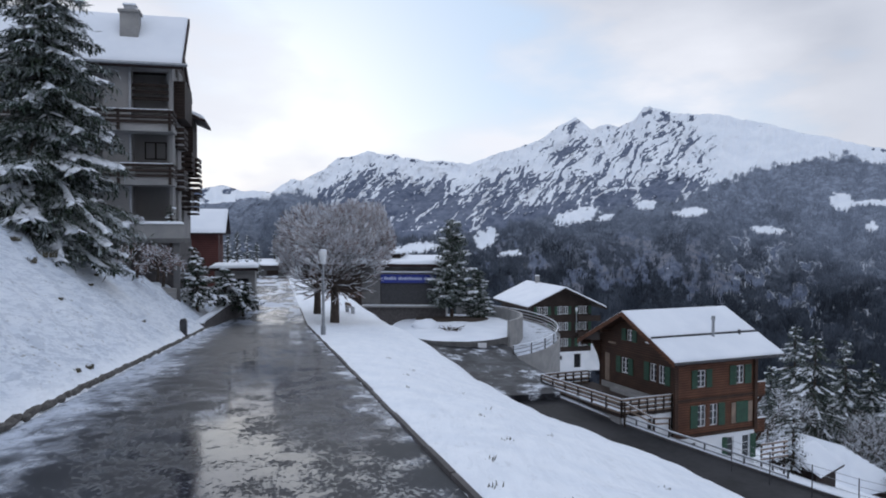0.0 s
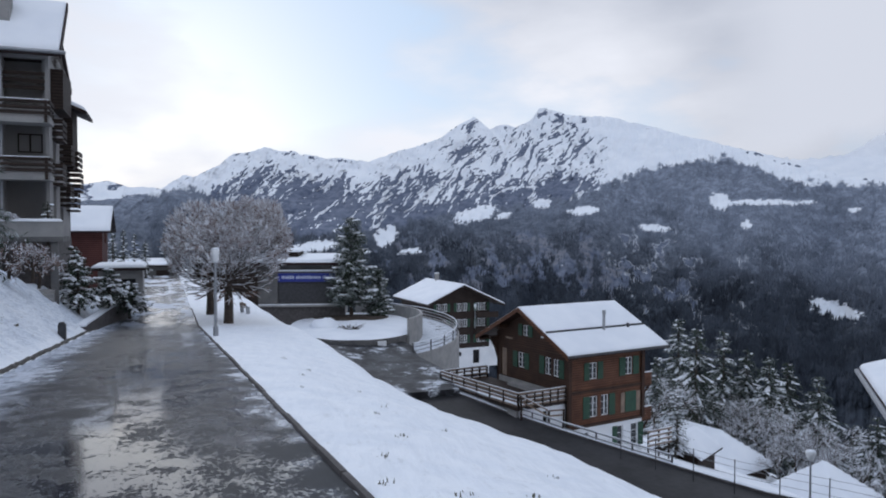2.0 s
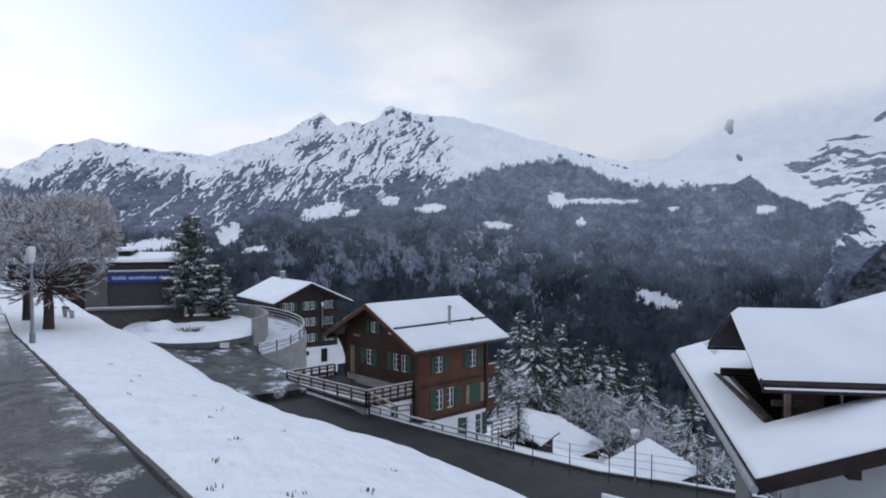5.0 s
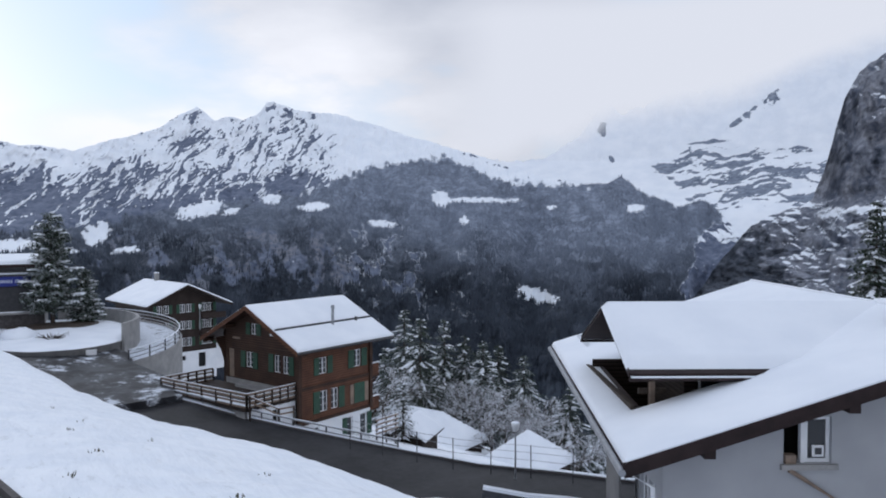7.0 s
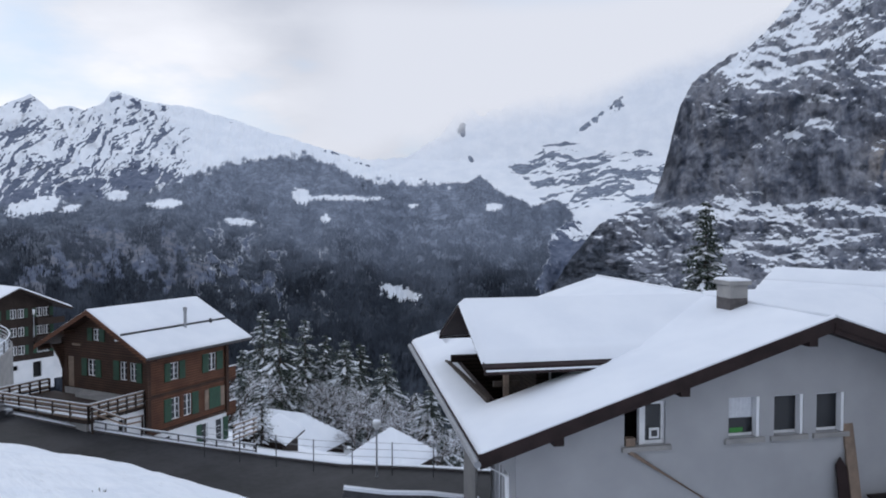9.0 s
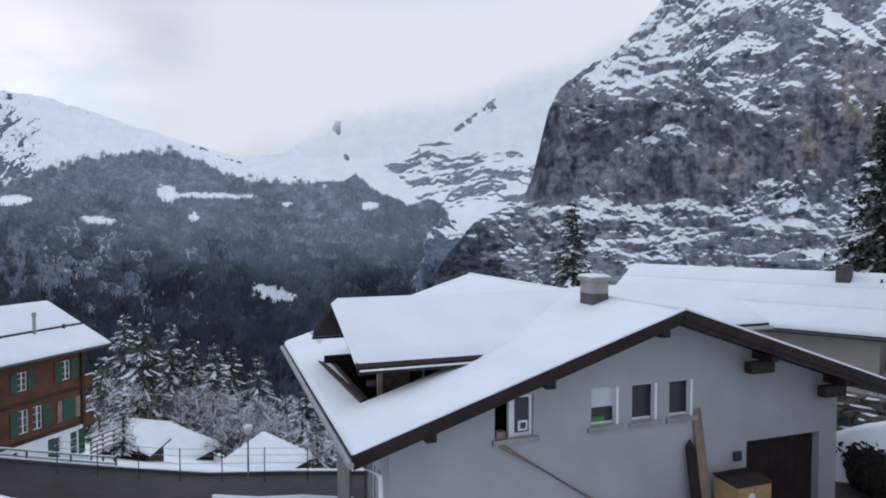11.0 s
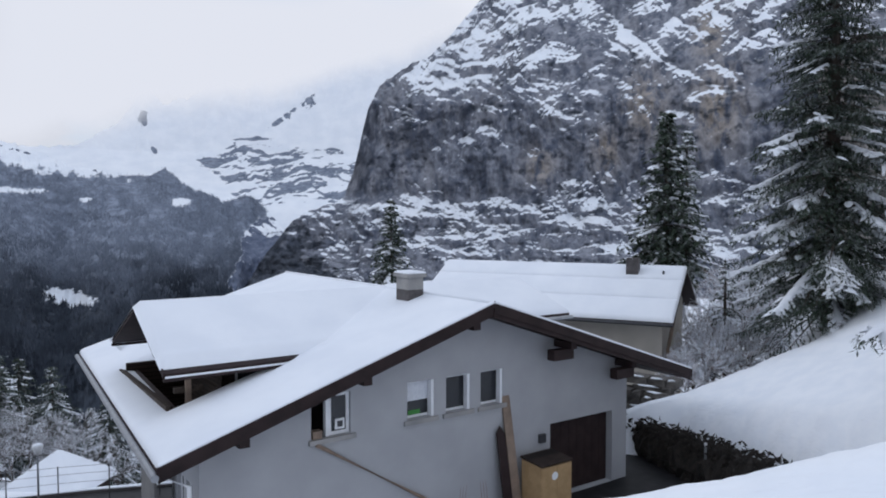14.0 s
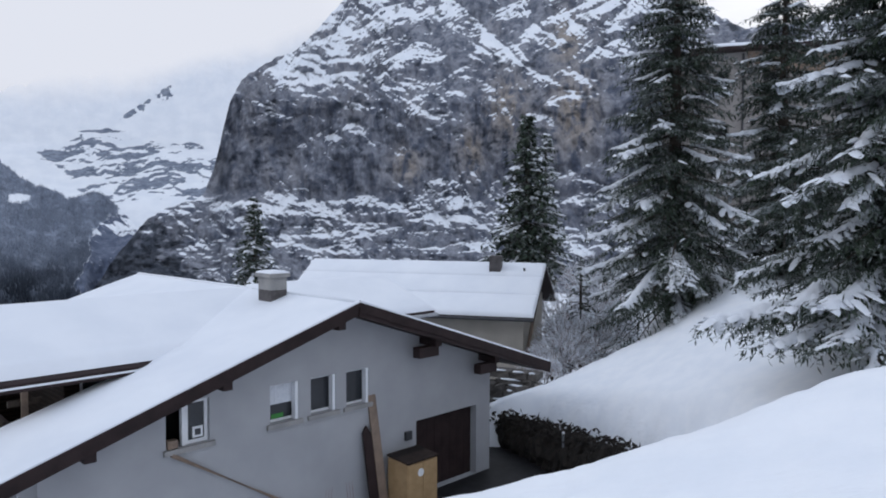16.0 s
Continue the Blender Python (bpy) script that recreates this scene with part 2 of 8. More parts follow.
def glass_material():
    k = Mat("window_glass")
    return k.set(k.mix(k.noise(0.7, 2), (0.018, 0.02, 0.024), (0.03, 0.033, 0.038)), 0.06, 0.0, 0.5)


GLASS = glass_material()


def needle_material():
    k = Mat("spruce_needles")
    f = k.step(k.noise(1.3, 4), 0.35, 0.65)
    c = k.mix(f, (0.014, 0.026, 0.018), (0.035, 0.052, 0.033))
    c = k.mix(k.math("MULTIPLY", k.geo.outputs["Random Per Island"], 0.5), c, (0.05, 0.062, 0.042))
    lying = k.step(k.math("ABSOLUTE", k.up()), 0.45, 0.85)
    dusted = k.step(k.math("ADD", k.noise(1.1, 5, 0.6), k.math("MULTIPLY", k.geo.outputs["Random Per Island"], 0.25)), 0.55, 0.72)
    c = k.mix(k.math("MULTIPLY", k.math("MULTIPLY", lying, dusted), 0.28), c, (0.62, 0.65, 0.70))
    return k.set(c, 0.75, 0.0, 0.25)


def frosted_needle_material():
    k = Mat("rime_covered_needles")
    f = k.step(k.noise(0.8, 4), 0.35, 0.65)
    c = k.mix(f, (0.022, 0.036, 0.024), (0.045, 0.06, 0.04))
    c = k.mix(k.step(k.geo.outputs["Random Per Island"], 0.45, 0.9), c, (0.33, 0.36, 0.37))
    return k.set(c, 0.8, 0.0, 0.25)


NEEDLES = needle_material()
RIME_NEEDLES = frosted_needle_material()


def far_wood_material():
    k = Mat("far_frosted_forest")
    r = k.geo.outputs["Random Per Island"]
    rime = k.attr("rime")
    # blue-grey of these trees is frost plus distance haze put into the colour
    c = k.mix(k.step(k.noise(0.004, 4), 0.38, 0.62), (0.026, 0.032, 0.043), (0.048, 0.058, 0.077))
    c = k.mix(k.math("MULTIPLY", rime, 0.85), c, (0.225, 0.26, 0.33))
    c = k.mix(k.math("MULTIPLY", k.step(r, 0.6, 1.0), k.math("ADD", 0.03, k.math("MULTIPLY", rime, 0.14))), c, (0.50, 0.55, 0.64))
    return k.set(c, 0.9, 0.0, 0.1)


def mountain_material(name, rock1, rock2, tan, streak, ragged_edge):
    """Snow, rock and wooded ground by the cover attributes of the sheet, with finer ragged edges between them."""
    k = Mat(name)
    fine, mid = k.noise(0.045, 8, 0.68), k.noise(0.012, 6, 0.6)
    fall = k.noise(0.03, 7, 0.62, k.mapped((1, 1, streak)))
    rock = k.mix(k.step(k.math("ADD", k.math("MULTIPLY", fall, 0.5), k.math("ADD", k.math("MULTIPLY", mid, 0.15), k.math("MULTIPLY", fine, 0.35))), 0.38, 0.62), rock1, rock2)
    rock = k.mix(k.math("MULTIPLY", k.attr("tan"), k.step(fall, 0.36, 0.56)), rock, tan)
    rock = k.mix(k.math("MULTIPLY", k.attr("stain"), k.step(fine, 0.35, 0.6)), rock, tuple(v * 0.5 for v in rock1))
    ragged = k.math("ADD", k.math("MULTIPLY", k.math("SUBTRACT", fine, 0.5), ragged_edge), k.math("MULTIPLY", k.math("SUBTRACT", mid, 0.5), ragged_edge * 0.3))
    white = k.step(k.math("ADD", k.attr("snow"), ragged), 0.45, 0.55)
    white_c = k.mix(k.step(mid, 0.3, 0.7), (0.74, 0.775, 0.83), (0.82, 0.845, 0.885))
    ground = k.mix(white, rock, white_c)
    # wooded ground blued likewise, haze mixed into its dark and frosted tones
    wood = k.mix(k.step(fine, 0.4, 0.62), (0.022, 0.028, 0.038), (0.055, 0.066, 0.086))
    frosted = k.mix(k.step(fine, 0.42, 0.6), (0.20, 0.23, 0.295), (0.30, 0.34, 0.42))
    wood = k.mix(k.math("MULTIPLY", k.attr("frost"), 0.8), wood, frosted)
    c = k.mix(k.attr("wooded"), ground, wood)
    bare = k.math("SUBTRACT", 1.0, k.math("MULTIPLY", white, 0.85))
    k.bump(k.math("MULTIPLY", k.math("ADD", k.math("MULTIPLY", fine, 0.6), k.math("MULTIPLY", fall, 0.5)), bare), 0.5, 14.0)
    return k.set(c, 0.85, 0.0, 0.15)


FAR_WOOD = far_wood_material()
# rock tones blued and lightened: distance haze is in these base colours
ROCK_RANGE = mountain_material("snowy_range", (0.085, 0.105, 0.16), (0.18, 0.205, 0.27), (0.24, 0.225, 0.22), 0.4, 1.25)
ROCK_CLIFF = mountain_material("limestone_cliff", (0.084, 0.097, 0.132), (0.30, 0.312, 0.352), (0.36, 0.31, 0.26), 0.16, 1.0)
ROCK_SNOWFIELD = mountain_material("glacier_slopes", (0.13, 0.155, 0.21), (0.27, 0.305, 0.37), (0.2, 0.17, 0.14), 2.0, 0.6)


def wet_road_material():
    """Dark wet asphalt: rain film, a bright sheet of water along the middle, slush towards the verges."""
    k = Mat("wet_asphalt")
    sep = k.n.new("ShaderNodeSeparateXYZ")
    k.l.new(k.coord, sep.inputs[0])
    x = sep.outputs["X"]
    big, mid = k.noise(0.35, 4, 0.55, k.mapped((1.6, 0.7, 1))), k.noise(2.2, 6, 0.62, k.mapped((1.2, 0.8, 1)))
    grain = k.noise(60.0, 4)
    rut = k.math("ABSOLUTE", k.math("ADD", x, -0.2))
    film = k.math("ADD", k.math("MULTIPLY", big, 0.38), k.math("MULTIPLY", mid, 0.62))
    film = k.math("SUBTRACT", film, k.math("MULTIPLY", rut, 0.03))
    wet = k.math("ADD", film, k.math("MULTIPLY", k.step(x, -0.3, 0.5), 0.045))
    speck = k.noise(24.0, 6, 0.75, k.mapped((1.0, 0.6, 1)))
    pool = k.step(k.math("ADD", wet, k.math("MULTIPLY", k.math("SUBTRACT", speck, 0.5), 0.75)), 0.455, 0.515)
    asphalt = k.mix(k.step(mid, 0.3, 0.7), (0.014, 0.0165, 0.023), (0.032, 0.036, 0.048))
    edge_l = k.step(k.math("ADD", k.math("MULTIPLY", x, -1.0), k.math("MULTIPLY", k.math("SUBTRACT", film, 0.5), 3.4)), 0.75, 1.75)
    edge_r = k.step(k.math("ADD", x, k.math("MULTIPLY", k.math("SUBTRACT", film, 0.5), 3.6)), 1.55, 2.4)
    slush = k.math("MULTIPLY", k.math("MAXIMUM", edge_l, edge_r), k.step(k.noise(5.0, 7, 0.75, k.mapped((1.3, 0.6, 1))), 0.30, 0.52), clamp=True)
    beyond = k.math("MULTIPLY", k.step(sep.outputs["Y"], 30.0, 42.0), k.step(k.noise(0.7, 6, 0.65, k.mapped((1.0, 0.35, 1))), 0.47, 0.56))
    slush = k.math("MAXIMUM", slush, beyond)
    c = k.mix(slush, asphalt, (0.48, 0.52, 0.60))
    r = k.n.new("ShaderNodeMapRange")
    k.l.new(pool, r.inputs[0])
    r.inputs[3].default_value, r.inputs[4].default_value = 0.42, 0.07
    rough = k.math("ADD", r.outputs[0], k.math("MULTIPLY", slush, 0.4))
    dry = k.math("SUBTRACT", 1.1, pool)
    k.bump(k.math("MULTIPLY", k.math("ADD", grain, k.math("MULTIPLY", speck, 0.8)), dry), 0.4, 0.006)
    spec = k.math("ADD", 0.05, k.math("MULTIPLY", pool, 0.55))
    return k.set(c, rough, 0.0, spec)


WET_ROAD = wet_road_material()
LOWER_ASPHALT = plain("damp_asphalt", (0.012, 0.012, 0.013), (0.036, 0.035, 0.038), 0.3, 0.55, 0.2, 0.006, 3.0, 0, 0.2)

# ---- mesh building ----


class Shape:
    """Collects vertices and faces of one mesh."""

    def __init__(self):
        self.v, self.f = [], []

    def add(self, verts, faces):
        k = len(self.v)
        self.v.extend(tuple(map(float, p)) for p in verts)
        self.f.extend(tuple(i + k for i in f) for f in faces)
        return self

    def box(self, x0, x1, y0, y1, z0, z1):
        return self.hexa([(x0, y0, z0), (x1, y0, z0), (x1, y1, z0), (x0, y1, z0), (x0, y0, z1), (x1, y0, z1), (x1, y1, z1), (x0, y1, z1)])

    def hexa(self, p):
        return self.add(p, [(0, 3, 2, 1), (4, 5, 6, 7), (0, 1, 5, 4), (1, 2, 6, 5), (2, 3, 7, 6), (3, 0, 4, 7)])

    def slab(self, quad, thick):
        """A plate of four corners (counter-clockwise from above) with its thickness below."""
        return self.hexa([(x, y, z - thick) for x, y, z in quad] + list(quad))

    def prism_y(self, poly, y0, y1):
        """A profile in x, z (counter-clockwise seen from -y) pushed along y."""
        n = len(poly)
        self.add([(x, y0, z) for x, z in poly] + [(x, y1, z) for x, z in poly],
                 [tuple(range(n)), tuple(range(2 * n - 1, n - 1, -1))] + [(i, i + n, (i + 1) % n + n, (i + 1) % n) for i in range(n)])
        return self

    def prism_x(self, poly, x0, x1):
        """A profile in y, z (counter-clockwise seen from +x) pushed along x."""
        n = len(poly)
        self.add([(x1, y, z) for y, z in poly] + [(x0, y, z) for y, z in poly],
                 [tuple(range(n)), tuple(range(2 * n - 1, n - 1, -1))] + [(i, i + n, (i + 1) % n + n, (i + 1) % n) for i in range(n)])
        return self

    def tube(self, pts, radii, n=6, cap=True):
        pts = [Vector(p) for p in pts]
        rings = []
        for i, p in enumerate(pts):
            d = (pts[min(i + 1, len(pts) - 1)] - pts[max(i - 1, 0)]).normalized()
            a = d.orthogonal().normalized()
            b = d.cross(a)
            r = radii[i] if isinstance(radii, (list, tuple)) else radii
            rings.append([p + (a * math.cos(2 * math.pi * k / n) + b * math.sin(2 * math.pi * k / n)) * r for k in range(n)])
        verts = [q for ring in rings for q in ring]
        faces = [(i * n + k, i * n + (k + 1) % n, (i + 1) * n + (k + 1) % n, (i + 1) * n + k) for i in range(len(pts) - 1) for k in range(n)]
        if cap:
            faces += [tuple(range(n - 1, -1, -1)), tuple(range((len(pts) - 1) * n, len(pts) * n))]
        return self.add(verts, faces)

    def bar(self, a, b, w, h=None):
        """A straight beam of rectangular section from a to b, upright in section."""
        a, b = Vector(a), Vector(b)
        h = h or w
        d = (b - a).normalized()
        side = d.cross(Vector((0, 0, 1)))
        side = side.normalized() if side.length > 1e-4 else Vector((1, 0, 0))
        up = side.cross(d).normalized()
        o = [(-w / 2, -h / 2), (w / 2, -h / 2), (w / 2, h / 2), (-w / 2, h / 2)]
        return self.add([p + side * i + up * j for p in (a, b) for i, j in o],
                        [(0, 1, 2, 3), (7, 6, 5, 4), (0, 4, 5, 1), (1, 5, 6, 2), (2, 6, 7, 3), (3, 7, 4, 0)])

    def blob(self, center, size, seed=0, n=7, m=5, rough=0.2):
        """A lumpy rounded clump."""
        rng = random.Random(seed)
        verts = [(center[0], center[1], center[2] - size[2])]
        for j in range(1, m):
            e = -math.pi / 2 + math.pi * j / m
            for i in range(n):
                a = 2 * math.pi * (i + 0.5 * (j % 2)) / n
                k = 1 + rng.uniform(-rough, rough)
                verts.append((center[0] + size[0] * k * math.cos(e) * math.cos(a), center[1] + size[1] * k * math.cos(e) * math.sin(a), center[2] + size[2] * k * math.sin(e)))
        verts.append((center[0], center[1], center[2] + size[2]))
        last = len(verts) - 1
        faces = [(0, 1 + (i + 1) % n, 1 + i) for i in range(n)]
        for j in range(m - 2):
            for i in range(n):
                a, b = 1 + j * n + i, 1 + j * n + (i + 1) % n
                faces.append((a, b, b + n, a + n))
        faces += [(last, 1 + (m - 2) * n + i, 1 + (m - 2) * n + (i + 1) % n) for i in range(n)]
        return self.add(verts, faces)

    def snow_cover(self, quad, thick, step=0.35, seed=0, soft=0.22):
        """A blanket of snow on a four-cornered plane, rounded towards its rim and a little uneven."""
        a, b, c, d = [Vector(p) for p in quad]
        nu = max(4, min(46, int(max((b - a).length, (c - d).length) / step)))
        nv = max(4, min(46, int(max((d - a).length, (c - b).length) / step)))

        def knots(n, length):
            inner = [soft / length * k for k in (0.0, 0.12, 0.4, 1.0)]
            mid = list(np.linspace(inner[-1], 1 - inner[-1], max(2, n)))
            return inner[:-1] + mid + [1 - k for k in reversed(inner[:-1])]

        us, vs = knots(nu, max((b - a).length, 1.0)), knots(nv, max((d - a).length, 1.0))
        lu, lv = (b - a).length, (d - a).length
        verts = []
        for v in vs:
            for u in us:
                p = a.lerp(b, u).lerp(d.lerp(c, u), v)
                rim = min(u * lu, (1 - u) * lu, v * lv, (1 - v) * lv) / soft
                h = thick * math.sqrt(max(0.0, 1 - (1 - min(1.0, rim)) ** 2))
                h *= 1 + 0.16 * noise.noise(p * 0.9 + Vector((seed, 0, 0)))
                verts.append((p.x, p.y, p.z + h + 0.004))
        n = len(us)
        faces = [(j * n + i, j * n + i + 1, (j + 1) * n + i + 1, (j + 1) * n + i) for j in range(len(vs) - 1) for i in range(n - 1)]
        rim_ids = list(range(n)) + [j * n + n - 1 for j in range(1, len(vs))] + [(len(vs) - 1) * n + i for i in range(n - 2, -1, -1)] + [j * n for j in range(len(vs) - 2, 0, -1)]
        k = len(verts)
        faces.append(tuple(reversed(rim_ids)))
        return self.add(verts, faces)

    def weld(self):
        """Joins equal corners, and drops faces that two joined blocks share."""
        index, ids, verts = {}, [], []
        for p in self.v:
            key = tuple(round(c, 4) for c in p)
            if key not in index:
                index[key] = len(verts)
                verts.append(p)
            ids.append(index[key])
        seen = {}
        for f in self.f:
            g = tuple(ids[i] for i in f)
            seen.setdefault(frozenset(g), []).append(g)
        self.v, self.f = verts, [g[0] for g in seen.values() if len(g) == 1]
        return self

    def mesh(self, name, material, smooth=False):
        me = bpy.data.meshes.new(name)
        me.from_pydata(self.v, [], self.f)
        me.materials.append(material)
        if smooth:
            me.polygons.foreach_set("use_smooth", [True] * len(me.polygons))
        me.update()
        return me


def part(name, shape, material, parent=None, label="", smooth=False):
    ob = new(name, shape.mesh(name, material, smooth))
    if parent is not None:
        ob.parent = parent
    return tagged(ob, label)


def thing(name, m, label, category, group="", kind=""):
    ob = new(name)
    ob.matrix_world = m
    ob.empty_display_size = 0.3
    return tagged(ob, label, category, group, kind)


LATTICE = np.random.RandomState(7).rand(256, 256)


def value_noise(x, y):
    xi, yi = np.floor(x).astype(int), np.floor(y).astype(int)
    fx, fy = x - xi, y - yi
    fx, fy = fx * fx * (3 - 2 * fx), fy * fy * (3 - 2 * fy)
    g = LATTICE
    a, b = g[xi % 256, yi % 256], g[(xi + 1) % 256, yi % 256]
    c, d = g[xi % 256, (yi + 1) % 256], g[(xi + 1) % 256, (yi + 1) % 256]
    return (a * (1 - fx) + b * fx) * (1 - fy) + (c * (1 - fx) + d * fx) * fy


def fbm(x, y, octaves=5, gain=0.5):
    """Layered noise, about -1 to 1."""
    total, amp, norm = np.zeros(np.broadcast(x, y).shape), 1.0, 0.0
    for o in range(octaves):
        total = total + amp * (value_noise(x * 2 ** o + 17.3 * o, y * 2 ** o + 5.7 * o) * 2 - 1)
        norm, amp = norm + amp, amp * gain
    return total / norm * 1.6


def smooth01(v, lo, hi):
    k = np.clip((v - lo) / (hi - lo), 0, 1)
    return k * k * (3 - 2 * k)


def grid_mesh(name, pts, material, attributes=None, closed=False, smooth=True):
    """A sheet of rows x columns of points."""
    rows, cols = pts.shape[:2]
    me = bpy.data.meshes.new(name)
    ids = np.arange(rows * cols).reshape(rows, cols)
    right = np.roll(ids, -1, axis=1) if closed else ids[:, 1:]
    left = ids if closed else ids[:, :-1]
    quads = np.stack([left[:-1], right[:-1], right[1:], left[1:]], axis=-1).reshape(-1, 4)
    me.vertices.add(rows * cols)
    me.vertices.foreach_set("co", pts.reshape(-1).astype(np.float32))
    me.loops.add(quads.size)
    me.loops.foreach_set("vertex_index", quads.reshape(-1).astype(np.int32))
    me.polygons.add(len(quads))
    me.polygons.foreach_set("loop_start", np.arange(0, quads.size, 4, dtype=np.int32))
    if smooth:
        me.polygons.foreach_set("use_smooth", np.ones(len(quads), dtype=bool))
    for key, values in (attributes or {}).items():
        at = me.attributes.new(key, "FLOAT", "POINT")
        at.data.foreach_set("value", values.reshape(-1).astype(np.float32))
    me.materials.append(material)
    me.update(calc_edges=True)
    me.validate()
    return new(name, me)


# ---- ground ----
ROAD_L, ROAD_R = -2.85, 1.3


def along(x, y):
    """Distance along the upper road and across it (right positive)."""
    return -0.225 * x + 0.974 * y, 0.974 * x + 0.225 * y


def place(s, c):
    return -0.225 * s + 0.974 * c, 0.974 * s + 0.225 * c


def road_level(s):
    return -0.085 * np.minimum(s, 34.0) - 0.02 * np.maximum(s - 34.0, 0)


def lower_level(s):
    return np.interp(s, [0, 15, 20, 24, 28, 32, 36, 40, 44, 48, 52, 59, 66, 76, 80], [-11.4, -11.45, -11.65, -11.8, -12.05, -11.95, -11.8, -11.6, -11.35, -10.95, -10.6, -9.5, -9.0, -8.5, -7.6])


def lower_edge(s):
    """Where the far side of the lower road runs, across from the upper one."""
    return 17.9 + (54.7 - s) * 0.39


def bank_drop(s):
    return np.interp(s, [-8, -2.8, -1.2, 0.6, 3, 6, 7.5, 9.2, 10.8, 13.2, 15.2, 18.5, 22, 30, 40], [-1.2, -0.23, 0.27, 0.53, 0.79, 1.0, 0.95, 0.9, 0.98, 1.07, 1.02, 0.95, 0.7, 0.12, 0.2])


def ground_level(x, y):
    x, y = np.asarray(x, float), np.asarray(y, float)
    s, c = along(x, y)
    r = np.hypot(x, y)
    zr = road_level(np.clip(s, -40, 90))
    crest = np.interp(s, [10, 24, 34, 60], [2.6, 2.2, -1.1, -3.3])
    left = np.minimum(zr + 0.86 * (ROAD_L - c), crest + 0.12 * (ROAD_L - c) * (1 - smooth01(s, 30, 50)))
    q = (c - ROAD_R) / 3.7
    bank = zr + 0.05 * np.clip(q * 6, 0, 1) - bank_drop(s) * np.clip(q, 0, 1) ** 1.4
    past = np.maximum(c - 5.0, 0)
    bank = bank - np.where(past < 0.8, 0.3 * past + 0.34 * past ** 2, 0.4576 + 1.25 * (past - 0.8))
    q2 = c - lower_edge(s)
    fall = np.where(s > 12, 0.36 * np.maximum(q2 - 0.6, 0), 0) * smooth01(s, 12, 24)
    low = np.maximum(lower_level(s) - fall, -900.0)
    hill = np.minimum(-7.6 - 0.5 * s, -2.0 + 0.05 * np.maximum(c - 25, 0)) + 0.3 * fbm(x * 0.12, y * 0.12, 3)
    pit = smooth01(s, -8.4, -6.8) * (1 - smooth01(-0.867 * (s + 1.7) + 0.497 * (c - 30.6), 0.2, 1.3)) * (1 - smooth01(c, 29.4, 30.2))
    hill = hill * (1 - pit) + np.minimum(hill, -8.3) * pit
    hill = hill - 0.4 * np.clip(c - 32.6, 0, 14) * smooth01(s, -13, -8) - 0.35 * np.maximum(c - 60, 0)
    hill = hill + 0.5 * np.exp(-((c - 30.6) ** 2 + (s + 1.6) ** 2) / 4.0) * (1 - pit)
    d = hill - low
    low = np.where(s < 20, low + np.maximum(d, 0), low)
    right = np.maximum(bank, low)
    z = np.where(c < ROAD_L, left, np.where(c > ROAD_R, right, zr - 0.08))
    z = z - 0.55 * np.maximum(r - 125, 0) * np.maximum(smooth01(c, -62, -30), smooth01(s, 60, 110))
    z = np.maximum(z, -620.0)
    lumps = 0.05 * fbm(x * 0.9, y * 0.9, 4) * smooth01(r, 0, 6) + 0.02 * fbm(x * 4, y * 4, 3)
    lumps = lumps + 0.11 * fbm(x * 1.7, y * 1.7, 4, 0.7) * smooth01(-c, 3.2, 4.0)
    off_road = np.maximum(smooth01(c, ROAD_R, ROAD_R + 0.5), smooth01(-c, -ROAD_L, -ROAD_L + 0.5))
    return z + lumps * off_road


def build_ground():
    rr = 0.7 * 1.042 ** np.arange(216)
    th = np.radians(np.arange(0, 360, 0.5))
    x, y = rr[:, None] * np.sin(th), rr[:, None] * np.cos(th)
    pts = np.stack([x, y, ground_level(x, y)], axis=-1)[:, ::-1]
    s, c = along(x, y)
    grass = np.clip(smooth01(-c, 2.9, 3.3) * (0.75 + 0.25 * fbm(x * 0.5, y * 0.5, 3)) + 0.16 * smooth01(c, 1.2, 1.4) * (1 - smooth01(c, 5.5, 7.5)) * smooth01(s, -1.0, 4.0), 0, 1)
    ob = grid_mesh("ground", pts, SNOW_GROUND, {"grass": grass[:, ::-1]}, True)
    tagged(ob, "snow-covered hillside falling to the valley", "ground", kind="structure")


build_ground()


def build_upper_road():
    ss, cs = np.arange(-9, 92, 0.5), np.linspace(ROAD_L, ROAD_R, 15)
    s, c = np.meshgrid(ss, cs, indexing="ij")
    # local frame: x across, y along, so that the wear follows the road
    z = road_level(s) + 0.012 - 0.012 * (c + 0.8) ** 2 / 4 + 0.01 * fbm(s * 0.4, c * 0.8, 3)
    ob = grid_mesh("road", np.stack([c + 0.8, s, z], axis=-1), WET_ROAD)
    m = Matrix(((0.974, -0.225, 0, 0), (0.225, 0.974, 0, 0), (0, 0, 1, 0), (0, 0, 0, 1)))
    ob.matrix_world = m @ Matrix.Translation((-0.8, 0, 0))
    tagged(ob, "wet dark asphalt road with puddles and slush", "road", kind="structure")


build_upper_road()


def build_lower_road():
    ss, ws = np.arange(8, 68, 1.0), np.linspace(-7.5, 0, 10)
    s, w = np.meshgrid(ss, ws, indexing="ij")
    c = lower_edge(s) + w
    x, y = place(s, c)
    z = lower_level(s) + 0.06
    ob = grid_mesh("lower_road", np.stack([x, y, z], axis=-1), LOWER_ASPHALT)
    tagged(ob, "damp grey asphalt lane below the bank", "road", kind="structure")


build_lower_road()

# ---- mountains ----


